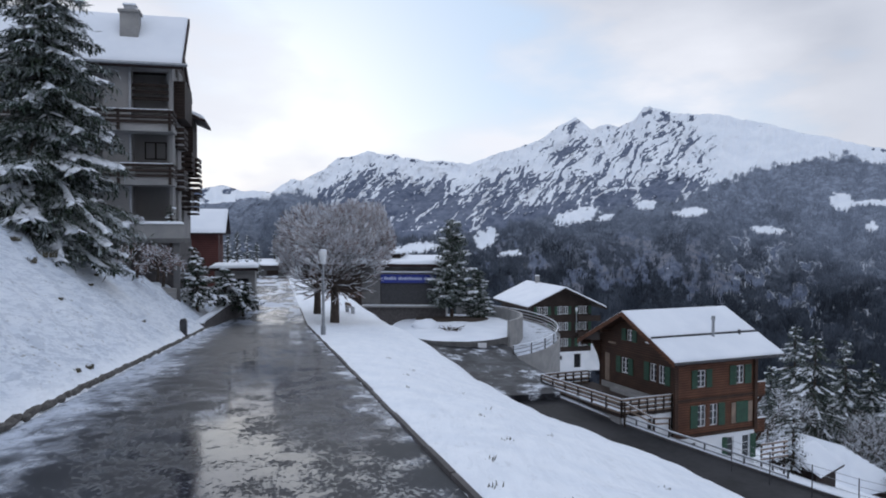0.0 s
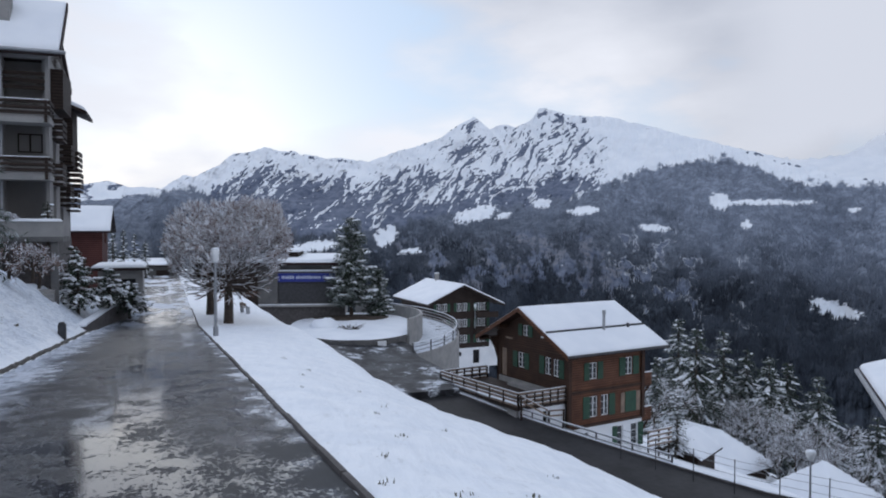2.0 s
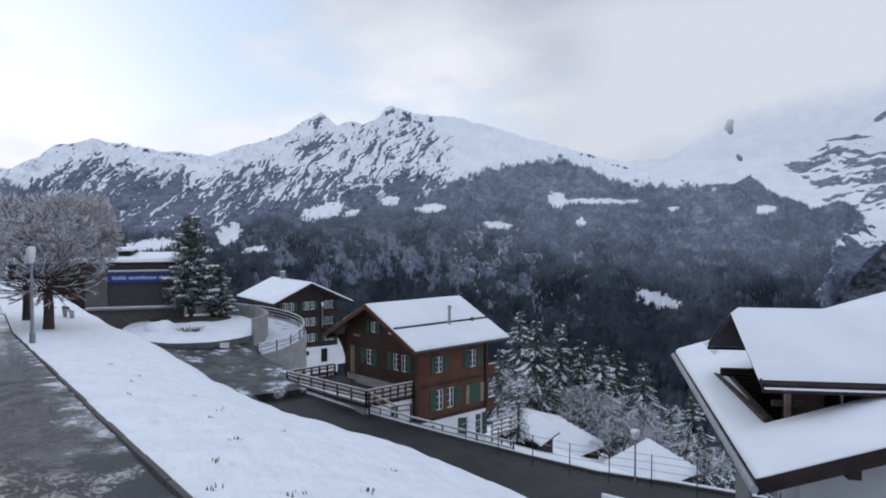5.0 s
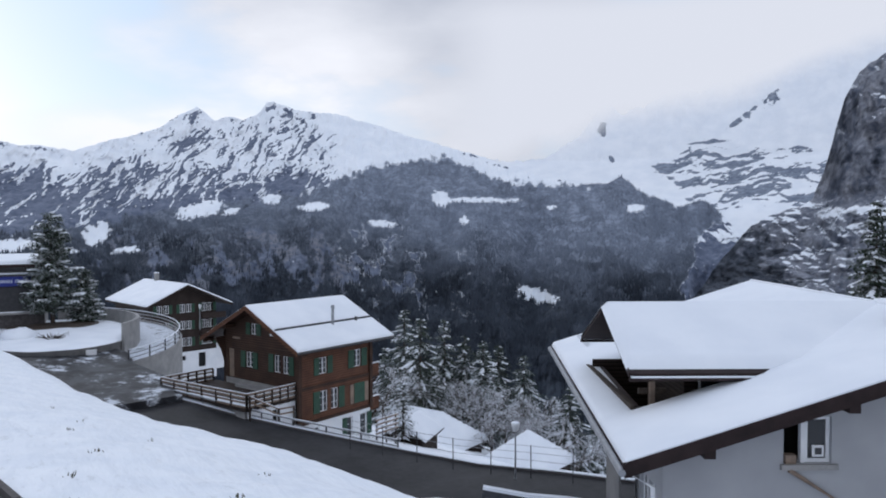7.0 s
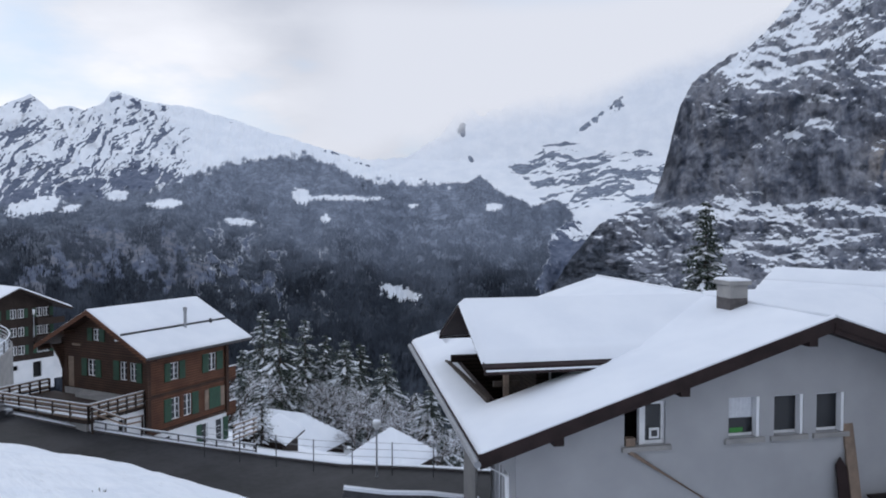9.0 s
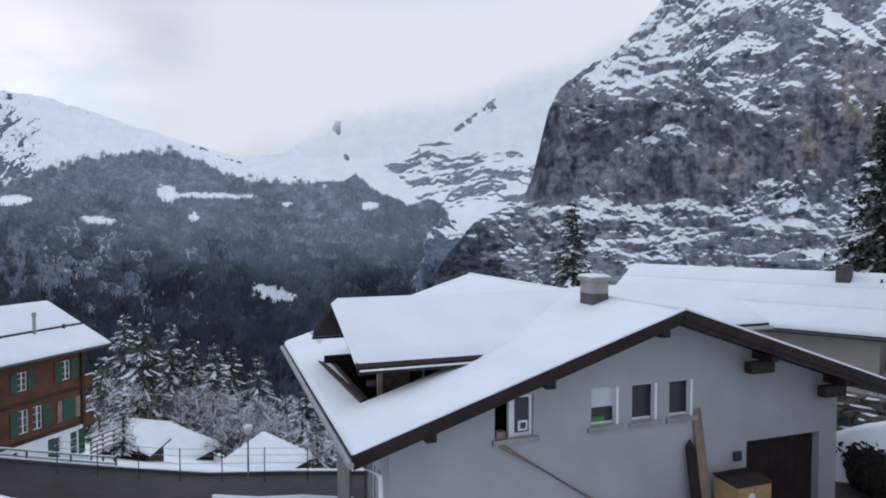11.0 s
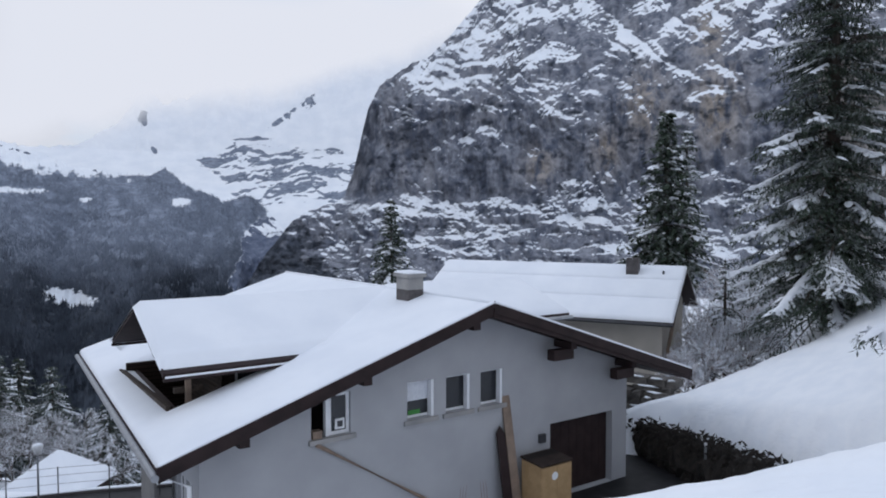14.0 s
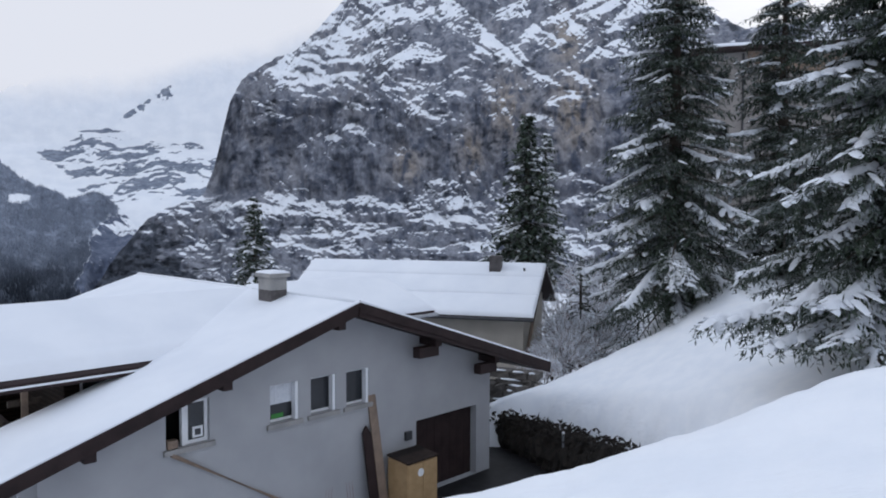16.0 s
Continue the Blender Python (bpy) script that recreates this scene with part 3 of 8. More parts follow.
def sheet(name, th0, th1, dth, skyline, el0, foot, foot_rows, els, rhos, rows, relief, ribs, label, material, cover, seed, jag=0.22, detail=1.0):
    """A mountain side as a sheet from its foot to its skyline (degrees), set back by distance; fine above the level foot."""
    th = np.arange(th0, th1 + dth / 2, dth)
    top = np.interp(th, [p[0] for p in skyline], [p[1] for p in skyline]) + jag * fbm(th * 1.3 + seed, th * 0 + seed, 6, 0.62)
    mid = np.minimum(foot, top - 0.5)
    u = np.concatenate([np.linspace(0, 1, foot_rows, endpoint=False), 1 + np.linspace(0, 1, rows)])[:, None]
    el = np.where(u < 1, el0 + (mid - el0) * u, mid + (top - mid) * (u - 1))
    TH = np.broadcast_to(th, el.shape)
    rho = np.interp(el, els, rhos)
    rho = rho + relief(TH, el, top) + ribs * fbm(TH * 0.9 * detail + seed, el * 0.35 * detail, 6, 0.6) + 0.16 * ribs * fbm(TH * 2.4 * detail, el * 2.2 * detail + seed, 5, 0.6)
    a, e = np.radians(TH), np.radians(el)
    pts = np.stack([rho * np.sin(a), rho * np.cos(a), rho * np.tan(e) + 1.45], axis=-1)
    cov = cover(TH, el, top)
    ob = grid_mesh(name, pts, material, cov)
    tagged(ob, label, "mountain", kind="structure")
    return TH, el, rho, cov


def no_relief(th, el, top):
    return 0 * el


def ridged(x, y, octaves=6, gain=0.5):
    """Layered creased noise with sharp crests, about 0 to 1."""
    total, amp, norm = np.zeros(np.broadcast(x, y).shape), 1.0, 0.0
    for o in range(octaves):
        total = total + amp * (1 - np.abs(value_noise(x * 2 ** o + 31.7 * o, y * 2 ** o + 11.3 * o) * 2 - 1)) ** 1.5
        norm, amp = norm + amp, amp * gain
    return total / norm


def grade(f, th, el, dth, de):
    """Slope of a relief in a direction, in units of its usual size there."""
    g = f(th + dth, el + de) - f(th - dth, el - de)
    return np.clip(g / (np.std(g) + 1e-9), -2.5, 2.5)


def spot(th, el, a, e, w, h, tilt=0.0):
    return np.exp(-((th - a) / w) ** 2 - ((el - e - tilt * (th - a)) / h) ** 2)


MEADOWS = ((10.4, 1.1, 1.7, 0.5, 0.2), (12.6, 1.05, 0.7, 0.2, 0.15), (15.7, 2.0, 0.8, 0.28, 0), (19.0, 1.45, 1.3, 0.26, 0.05), (24.2, 0.1, 1.2, 0.22, -0.08),
           (28.9, 2.1, 0.8, 0.5, -0.15), (32.0, 1.95, 3.4, 0.17, -0.01), (30.7, 0.35, 0.4, 0.3, 0), (36.5, -5.6, 1.7, 0.5, -0.24), (-2.0, -1.4, 2.0, 0.36, 0.1),
           (3.4, -0.6, 1.0, 0.6, 0.25), (5.3, -1.8, 0.9, 0.22, 0.15), (44.0, 1.25, 0.7, 0.25, 0.1), (1.2, -1.9, 1.0, 0.18, 0.1), (37.6, 1.35, 0.5, 0.12, 0))


def meadow(th, el):
    m = np.zeros(np.broadcast(th, el).shape)
    edge = 0.7 * fbm(th * 3.2, el * 5.5, 5, 0.62)
    for a, e, w, h, tilt in MEADOWS:
        dx = (th - a) / (1.05 * w)
        dy = (el - e - tilt * (th - a)) / h
        m = np.maximum(m, 1 - smooth01(dx ** 2 + (dy * 0.75) ** 2 + edge, 0.8, 0.98))
    return m


TREELINE = ((-30, 2.0), (-14, 2.6), (-11, 3.0), (-8, 1.6), (-3, -0.6), (1.9, -0.3), (8.3, 1.2), (15.2, 2.1), (18.5, 2.5), (21.7, 3.9), (24, 4.6), (27, 5.0), (29, 5.45), (31, 4.6),
            (34.2, 3.4), (38.5, 3.0), (40.5, 3.0), (42.9, 3.8), (44.6, 2.5), (46.4, 1.8), (47.2, 1.5), (48.8, 1.9), (49.8, 1.2), (50.4, 0.2), (54, -3.0), (58, -8))
GULLY_EDGE = ((-9, 46.6), (-5, 47.4), (-2.5, 48.1), (-1, 48.5), (0.2, 50.0), (1.2, 50.6))


def gully(th, el):
    """Snow-filled gully between the wooded slope and the foot of the cliff."""
    edge = np.interp(el, [p[0] for p in GULLY_EDGE], [p[1] for p in GULLY_EDGE])
    return smooth01(th - edge + 0.5 * fbm(th * 1.6, el * 1.6, 4, 0.6), -0.1, 0.15)


def wooded(th, el):
    line = np.interp(th, [p[0] for p in TREELINE], [p[1] for p in TREELINE])
    w = 1 - smooth01(el - line + 0.45 * fbm(th * 2.2, el * 2.2, 5, 0.6), -0.12, 0.12)
    return w * (1 - meadow(th, el)) * (1 - gully(th, el))


def buttress(th, el):
    """Rock ribs with the couloirs between them, leaning down to the west."""
    q = th - 0.8 * el + 0.8 * fbm(th * 0.4 + 60, el * 0.45 + 8, 4, 0.6)
    return ridged(q * 0.52 + 4, el * 0.36 + 0.1 * th, 7, 0.57) + 0.6 * ridged((th + 0.5 * el) * 0.6 + 15, el * 0.5 + 3, 7, 0.57)


def couloirs(th, el):
    q = th - 0.95 * el + 0.5 * fbm(th * 0.45 + 60, el * 0.45 + 8, 4, 0.6)
    return np.exp(-(fbm(q * 1.1 + 40, el * 0.2 + 3, 4, 0.55) / 0.075) ** 2) + 0.5 * np.exp(-(fbm(q * 2.3 + 12, el * 0.35 + 9, 4, 0.55) / 0.06) ** 2)


CREST_ROCK = ((-4.5, 0.18, 2.6, 0.14, 0.0), (-0.6, 0.2, 1.9, 0.12, 0.0), (15.6, 0.35, 0.5, 0.3, -0.3), (17.3, 0.45, 0.8, 0.15, -0.35), (19.3, 0.35, 1.0, 0.16, -0.1), (13.0, 0.2, 0.7, 0.14, 0.1),
              (10.2, 0.55, 0.4, 0.2, 0.0), (-8.3, 0.6, 0.5, 0.5, 0.5), (23.4, 0.25, 1.3, 0.07, 0.0))
RIDGE_BARS = ((31.0, 5.55, 1.0, 0.16, -0.28), (33.6, 4.65, 1.2, 0.14, -0.24), (28.3, 6.75, 0.9, 0.09, -0.2), (38.6, 3.5, 0.8, 0.12, 0.1), (40.3, 3.4, 0.9, 0.16, 0.35))


def range_cover(th, el, top):
    w = wooded(th, el)
    d = top - el
    west = 1 - smooth01(th, 3, 8.5)
    east = smooth01(th, 18.5, 22.5)
    base_w = np.interp(d, [0, 0.9, 1.3, 1.9, 3, 6], [-1.0, -0.8, -0.4, 0.25, 0.55, 0.7])
    base_m = np.interp(d, [0, 0.5, 1.3, 2.2, 3.4, 4.4, 5.4, 7], [-0.6, -0.45, -0.2, -0.08, -0.2, 0.1, 0.5, 0.7])
    rock = (base_w * west + base_m * (1 - west)) * (1 - east) - 0.95 * east
    face = 0.3 * grade(buttress, th, el, 0.06, 0.0) - 0.22 * grade(buttress, th, el, 0.0, 0.06)
    rock = rock + (face + 0.4 * fbm(th * 0.7 + 4, el * 0.8, 4)) * (1 - 0.75 * east)
    rock = rock - couloirs(th, el) * (0.1 + 0.75 * west) * smooth01(d, 1.0, 2.0) * (1 - east) * (0.75 + 0.5 * fbm(th * 0.5, el * 1.2, 3))
    ragged = 0.5 + 0.9 * fbm(th * 4.0 + 7, el * 6.0, 4, 0.6)
    for a, e, wd, h, tilt in CREST_ROCK:
        rock = rock + 1.15 * spot(th, -d, a, -e, wd, h, tilt) * np.clip(ragged + 0.1, 0, 1.2)
    for a, e, wd, h, tilt in RIDGE_BARS:
        rock = rock + 2.0 * spot(th, el, a, e, wd, h, tilt) * np.clip(ragged, 0, 1.2)
    belt = np.exp(-((th - 17) / 9.5) ** 2 - ((el + 2.9 + 0.1 * (th - 16)) / 2.3) ** 2)
    crag = smooth01(fbm(th * 1.1 + 3, el * 0.9 + 0.3 * th, 6, 0.62) + 0.75 * belt, 0.46, 0.72) * (1 - smooth01(el, -0.6, 0.4)) * (1 - smooth01(th, 27, 34))
    w = w * (1 - 0.8 * crag)
    g = gully(th, el)
    streak = 0.9 - 1.1 * smooth01(fbm((th - 1.3 * el) * 0.5, (el + 0.75 * th) * 1.7, 5, 0.6), -0.02, 0.3)
    snow = np.clip(0.5 - rock, -0.6, 1.4)
    snow = snow * (1 - crag) + crag * (-0.12 + 0.5 * fbm(th * 3.0, el * 4.0, 4, 0.6))
    snow = snow * (1 - g) + (streak - 0.6 * smooth01(-el, 0.0, 2.2)) * g
    return {"wooded": w, "snow": np.maximum(snow, 1.3 * meadow(th, el)), "tan": 0.45 * crag * smooth01(fbm(th * 0.9 + 70, el * 0.9, 3), -0.1, 0.3), "frost": smooth01(el + 0.2 * np.clip(th - 23, -4, 14), -4.6, 2.8)}


RANGE_SKY = ((-30, 1.2), (-16, 2.2), (-13.4, 2.98), (-11.9, 3.96), (-11.2, 3.8), (-9.3, 4.8), (-8.2, 5.7), (-6, 6.24), (-1.1, 5.53), (2, 5.31), (5.2, 6.4), (7.8, 7.24),
             (9.4, 8.35), (10.3, 8.8), (11.0, 8.35), (11.6, 7.95), (12.9, 8.25), (13.6, 7.95), (14.9, 8.6), (15.4, 9.3), (15.9, 9.45), (17.0, 9.0), (18.4, 8.72), (20.0, 8.7), (21.5, 8.46), (25.4, 7.3), (29.5, 6.05), (33.3, 4.95),
             (36.9, 3.7), (40, 3.2), (41.8, 3.2), (42.9, 3.7), (44.6, 2.4), (46.4, 1.7), (47.2, 1.4), (48.8, 1.8), (49.8, 1.2), (50.6, 0.3), (52, -1.6), (53, -3), (58, -8))
RANGE_ELS, RANGE_RHO = (-30, -10, -3, 2, 9.5), (900, 1350, 1800, 2400, 3300)


def range_relief(th, el, top):
    spur = 160 * fbm(th * 0.22, el * 0.06, 2) * (1 - smooth01(el, -2, 4))
    high = smooth01(el, -1, 2) * (1 - 0.8 * smooth01(th, 19, 23))
    return spur - 70 * high * buttress(th, el) + 8 * high * couloirs(th, el)


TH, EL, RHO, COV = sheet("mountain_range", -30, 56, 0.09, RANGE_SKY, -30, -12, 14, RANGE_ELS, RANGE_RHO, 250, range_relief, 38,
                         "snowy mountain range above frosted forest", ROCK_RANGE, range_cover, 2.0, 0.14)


def build_far_forest(count):
    """Single spruces of the far slopes, drawn over the wooded parts of the range."""
    rs = np.random.RandomState(11)
    cols, rows = TH.shape[1], TH.shape[0]
    ci, ri = rs.randint(0, cols, count * 4), (rs.rand(count * 4) * (rows - 2)).astype(int) + 1
    el, th = EL[ri, ci], TH[ri, ci]
    keep = (COV["wooded"][ri, ci] > rs.rand(count * 4) * 0.9 + 0.1) & (el > -14) & (th > -14) & (rs.rand(count * 4) < 0.55 + 0.7 * fbm(th * 1.5, el * 2.5, 4))
    ci, ri = ci[keep][:count], ri[keep][:count]
    f = rs.rand(len(ci))
    th, el, rho = TH[ri, ci] + rs.uniform(-0.05, 0.05, len(ci)), EL[ri, ci] * (1 - f) + EL[ri + 1, ci] * f, RHO[ri, ci] * (1 - f) + RHO[ri + 1, ci] * f
    a = np.radians(th)
    x, y, z = rho * np.sin(a), rho * np.cos(a), rho * np.tan(np.radians(el)) + 1.45
    h = rs.uniform(5, 12, len(ci)) * np.interp(el, [-14, 3], [1.2, 0.9])
    w = h * rs.uniform(0.13, 0.2, len(ci))
    n = 3
    turn = rs.uniform(0, 6.28, len(ci))[:, None] + np.arange(n) * 2 * np.pi / n
    base = np.stack([x[:, None] + w[:, None] * np.cos(turn), y[:, None] + w[:, None] * np.sin(turn), np.broadcast_to((z - 1.5)[:, None], (len(x), n))], -1)
    tip = np.stack([x, y, z + h], -1)[:, None]
    pts = np.concatenate([base, tip], axis=1).reshape(-1, 3)
    k = np.arange(len(x))[:, None, None] * (n + 1)
    tri = np.stack([np.arange(n), (np.arange(n) + 1) % n, np.full(n, n)], -1)[None] + k
    tri = tri.reshape(-1, 3)
    me = bpy.data.meshes.new("far_forest")
    me.vertices.add(len(pts))
    me.vertices.foreach_set("co", pts.reshape(-1).astype(np.float32))
    me.loops.add(tri.size)
    me.loops.foreach_set("vertex_index", tri.reshape(-1).astype(np.int32))
    me.polygons.add(len(tri))
    me.polygons.foreach_set("loop_start", np.arange(0, tri.size, 3, dtype=np.int32))
    at = me.attributes.new("rime", "FLOAT", "POINT")
    rime = np.clip(smooth01(el + 0.2 * np.clip(th - 23, -4, 14), -4.6, 2.8) + 0.28 * fbm(th * 0.5, el * 0.7, 4), 0, 1)
    at.data.foreach_set("value", np.repeat(rime, n + 1).astype(np.float32))
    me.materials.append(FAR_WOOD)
    me.update(calc_edges=True)
    tagged(new("far_forest", me), "dense far spruce forest dusted with frost", "forest", kind="stuff")


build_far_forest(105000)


WARM_ROCK = ((79.5, 8.4, 1.7, 2.6), (84.5, 8.2, 1.9, 3.2), (71.5, 4.2, 1.2, 1.4), (76.6, 5.2, 1.0, 1.8), (84.0, 13.5, 1.2, 2.2))


def crag_face(th, el):
    """Slanting buttresses and ledges of the cliff."""
    bend = 1.5 * fbm(th * 0.16 + 9, el * 0.18 + 2, 3, 0.5)
    down, along_down = el + 0.8 * th + bend, 0.8 * el - th + bend
    rise, along_rise = el - 0.6 * th - bend, 0.6 * el + th + bend
    return ridged(along_down * 0.16, down * 0.27, 7, 0.52) + 0.75 * ridged(along_rise * 0.17 + 20, rise * 0.28 + 8, 7, 0.52)


def crag_foot(th, el):
    """Flat-lying bands and aprons under the cliff."""
    flat = el - 0.04 * th + 0.6 * fbm(th * 0.3 + 3, el * 0.4 + 21, 4, 0.55)
    return ridged(th * 0.2, flat * 0.5, 7, 0.55) + 0.8 * ridged(th * 0.45 + 0.4 * el, el * 0.4 + 5, 6, 0.55)


def flutes(th, el):
    return ridged(th * 1.1 + 0.2 * el + 0.8 * fbm(th * 0.3, el * 0.3, 3), el * 0.22, 5, 0.6)


def cliff_cover(th, el, top):
    low = 1 - smooth01(el, 0.9, 2.3)
    amount = np.interp(el - 0.03 * (th - 66), [-6, -2, 0.4, 1.5, 2.2, 4.0, 6.0, 8.0, 10.0, 12.5, 16], [-0.45, -0.32, -0.22, -0.14, -0.6, -0.85, -0.7, -0.4, -0.16, -0.04, 0.06])
    amount = amount - 0.35 * (1 - smooth01(th, 58.5, 62.5)) * smooth01(el, 1.8, 3.0)
    gorge = (1 - smooth01(th + 0.8 * el, 49.5, 54.5)) * (1 - smooth01(el, -1.6, 0.4))
    amount = amount - 0.4 * gorge - 0.14 * smooth01(th, 71, 77) * smooth01(el, 6, 9)
    patch = fbm(th * 0.4 + 7, el * 0.5 + 3, 4, 0.55)
    lie = grade(crag_face, th, el, 0.0, 0.06)
    lie_low = grade(crag_foot, th, el, 0.0, 0.06)
    snow = 0.5 + amount + (0.36 * lie + 0.35 * patch) * (1 - low) + (0.34 * lie_low + 0.4 * patch) * low
    flat = el - 0.03 * th + 0.4 * fbm(th * 0.35 + 3, el * 0.5 + 21, 4, 0.55)
    snow = snow + 0.6 * np.exp(-((flat - 0.05 - 0.03 * (th - 60)) / 0.1) ** 2) * (1 - smooth01(th, 79, 84)) * np.clip(0.6 + fbm(th * 0.9, el * 0.5, 3), 0, 1)
    snow = snow + 0.8 * np.exp(-((el - 12.1 + 0.55 * (th - 80)) / 0.16) ** 2) * smooth01(th, 79.6, 80.2) * (1 - smooth01(th, 84.4, 85.0))
    snow = snow + 0.55 * spot(th, el, 74.5, 0.1, 1.3, 0.6) + 0.45 * spot(th, el, 68.0, -1.0, 0.9, 0.5)
    warm = 0.12 * smooth01(fbm(th * 0.5 + 21, el * 0.35, 3), 0.1, 0.5)
    for a, e, dw, dh in WARM_ROCK:
        warm = np.maximum(warm, spot(th, el, a, e, dw, dh))
    dark = smooth01(flutes(th + 40, el), 0.5, 0.75) * smooth01(el, -2, 2) * smooth01(fbm(th * 0.5 + 12, el * 0.3, 3), -0.3, 0.3)
    return {"wooded": 0.8 * smooth01(gorge + 0.8 * fbm(th * 1.3 + 2, el * 1.6, 5, 0.6), 0.35, 0.6), "snow": np.clip(snow, -0.6, 1.4), "tan": 0.85 * warm * smooth01(el, 1.5, 3), "stain": 0.8 * dark}


def cliff_relief(th, el, top):
    turn = 20 * np.maximum(61.0 - th, 0) ** 1.3 * smooth01(el, 0, 3)
    low = 1 - smooth01(el, 0.9, 2.3)
    return turn + 70 * crag_face(th, el) * (1 - low) - 34 * ridged(th * 0.8 + 0.25 * el, el * 0.5 + 3, 5, 0.62) + 45 * crag_foot(th, el) * low - 16 * flutes(th, el) * smooth01(el, 1.5, 3) * (1 - smooth01(el, 7, 11))


CLIFF_SKY = ((46, -9), (48, -6), (49.6, -3.4), (51, -1.5), (52.2, -0.1), (53.6, 0.7), (55.6, 1.4), (56.1, 1.9), (56.8, 3.6), (57.3, 5.6), (58.0, 8.6), (58.9, 10.4), (60.6, 11.6), (62.6, 12.5), (64.3, 14.0), (65.8, 15.6), (66.6, 16.5),
             (70, 18.5), (86, 19.5), (90, 17), (97, 13.5), (110, 14), (126, 16))
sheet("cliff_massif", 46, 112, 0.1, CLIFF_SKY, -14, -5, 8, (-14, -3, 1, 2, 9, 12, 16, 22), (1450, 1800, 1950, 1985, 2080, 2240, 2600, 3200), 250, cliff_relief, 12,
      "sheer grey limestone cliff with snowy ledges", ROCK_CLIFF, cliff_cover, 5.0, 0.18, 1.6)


def field_steps(th, el):
    run = el - 0.06 * (th - 50) + 0.5 * fbm(th * 0.3 + 2, el * 0.5 + 30, 4, 0.6)
    return ridged(th * 0.22 + 4, run * 0.75 + 9, 6, 0.55)


def field_cover(th, el, top):
    zone = smooth01(th, 43, 48) * smooth01(el, 0.4, 1.4) * (1 - smooth01(el, 4.0, 8.5))
    rock = zone * (0.22 - 0.34 * grade(field_steps, th, el, 0.0, 0.06) + 0.95 * fbm(th * 0.35 + 15, el * 0.7, 5, 0.6)) - 0.35 * (1 - zone)
    ragged = 0.5 + 0.8 * fbm(th * 2.6, el * 2.6, 5, 0.62)
    spire = spot(th, el, 41.4, 7.3, 0.4 + 0.12 * np.clip(7.6 - el, 0, 2), 0.9)
    knob = spot(th, el, 42.15, 5.05, 0.28, 0.3, -0.6)
    rib_line = 6.9 + 0.62 * (th - 50.2)
    rib = np.exp(-((el - rib_line) / (0.12 + 0.16 * np.clip(th - 50.2, 0, 4))) ** 2) * smooth01(th, 50.0, 50.6) * (1 - smooth01(th, 53.4, 55.0))
    far = spot(th, el, 47.0, 9.0, 1.2, 0.35, -0.15)
    return {"wooded": 0 * el, "snow": 0.95 - rock - 1.5 * np.maximum(np.maximum(spire * (ragged + 0.35), knob), np.maximum(rib * (0.1 + ragged), 0.7 * far * ragged)), "tan": 0 * el}


FIELD_SKY = ((26, 4.0), (33, 5.0), (36.9, 5.2), (39.6, 6.6), (40.8, 8.4), (41.4, 10.3), (42.0, 9.4), (42.9, 8.3), (45, 9.2), (47, 10.4), (48.5, 9.6), (50.5, 10.6), (52, 12.4), (54, 12.6), (57, 13.6), (62, 15), (70, 15))
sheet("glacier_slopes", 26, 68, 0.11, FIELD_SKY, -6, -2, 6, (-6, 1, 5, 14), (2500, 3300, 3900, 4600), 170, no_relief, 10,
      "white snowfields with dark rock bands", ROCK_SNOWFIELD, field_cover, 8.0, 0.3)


def west_cover(th, el, top):
    return {"wooded": 0 * el, "snow": 0.75 - 0.7 * fbm(th * 1.2 - el, el * 1.4, 4), "tan": 0 * el}


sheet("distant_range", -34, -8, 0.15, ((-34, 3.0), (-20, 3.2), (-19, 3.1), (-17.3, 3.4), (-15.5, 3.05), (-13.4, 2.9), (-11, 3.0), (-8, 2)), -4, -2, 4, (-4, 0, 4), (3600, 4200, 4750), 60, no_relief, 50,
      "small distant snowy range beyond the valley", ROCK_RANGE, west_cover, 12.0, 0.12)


def cloud_material():
    k = Mat("low_cloud")
    tr, em, mx = k.n.new("ShaderNodeBsdfTransparent"), k.n.new("ShaderNodeEmission"), k.n.new("ShaderNodeMixShader")
    # the cloud's daylight is put in as emission of the sheet itself
    em.inputs["Color"].default_value, em.inputs["Strength"].default_value = (0.735, 0.745, 0.775, 1), 1.0
    f = k.math("ADD", k.attr("veil"), k.math("MULTIPLY", k.math("SUBTRACT", k.noise(0.0016, 7, 0.6), 0.5), 1.5))
    k.put(mx.inputs[0], k.math("MULTIPLY", k.step(f, 0.2, 1.0), k.attr("rim")))
    k.l.new(tr.outputs[0], mx.inputs[1])
    k.l.new(em.outputs[0], mx.inputs[2])
    k.l.new(mx.outputs[0], k.n["Material Output"].inputs["Surface"])
    return k.m


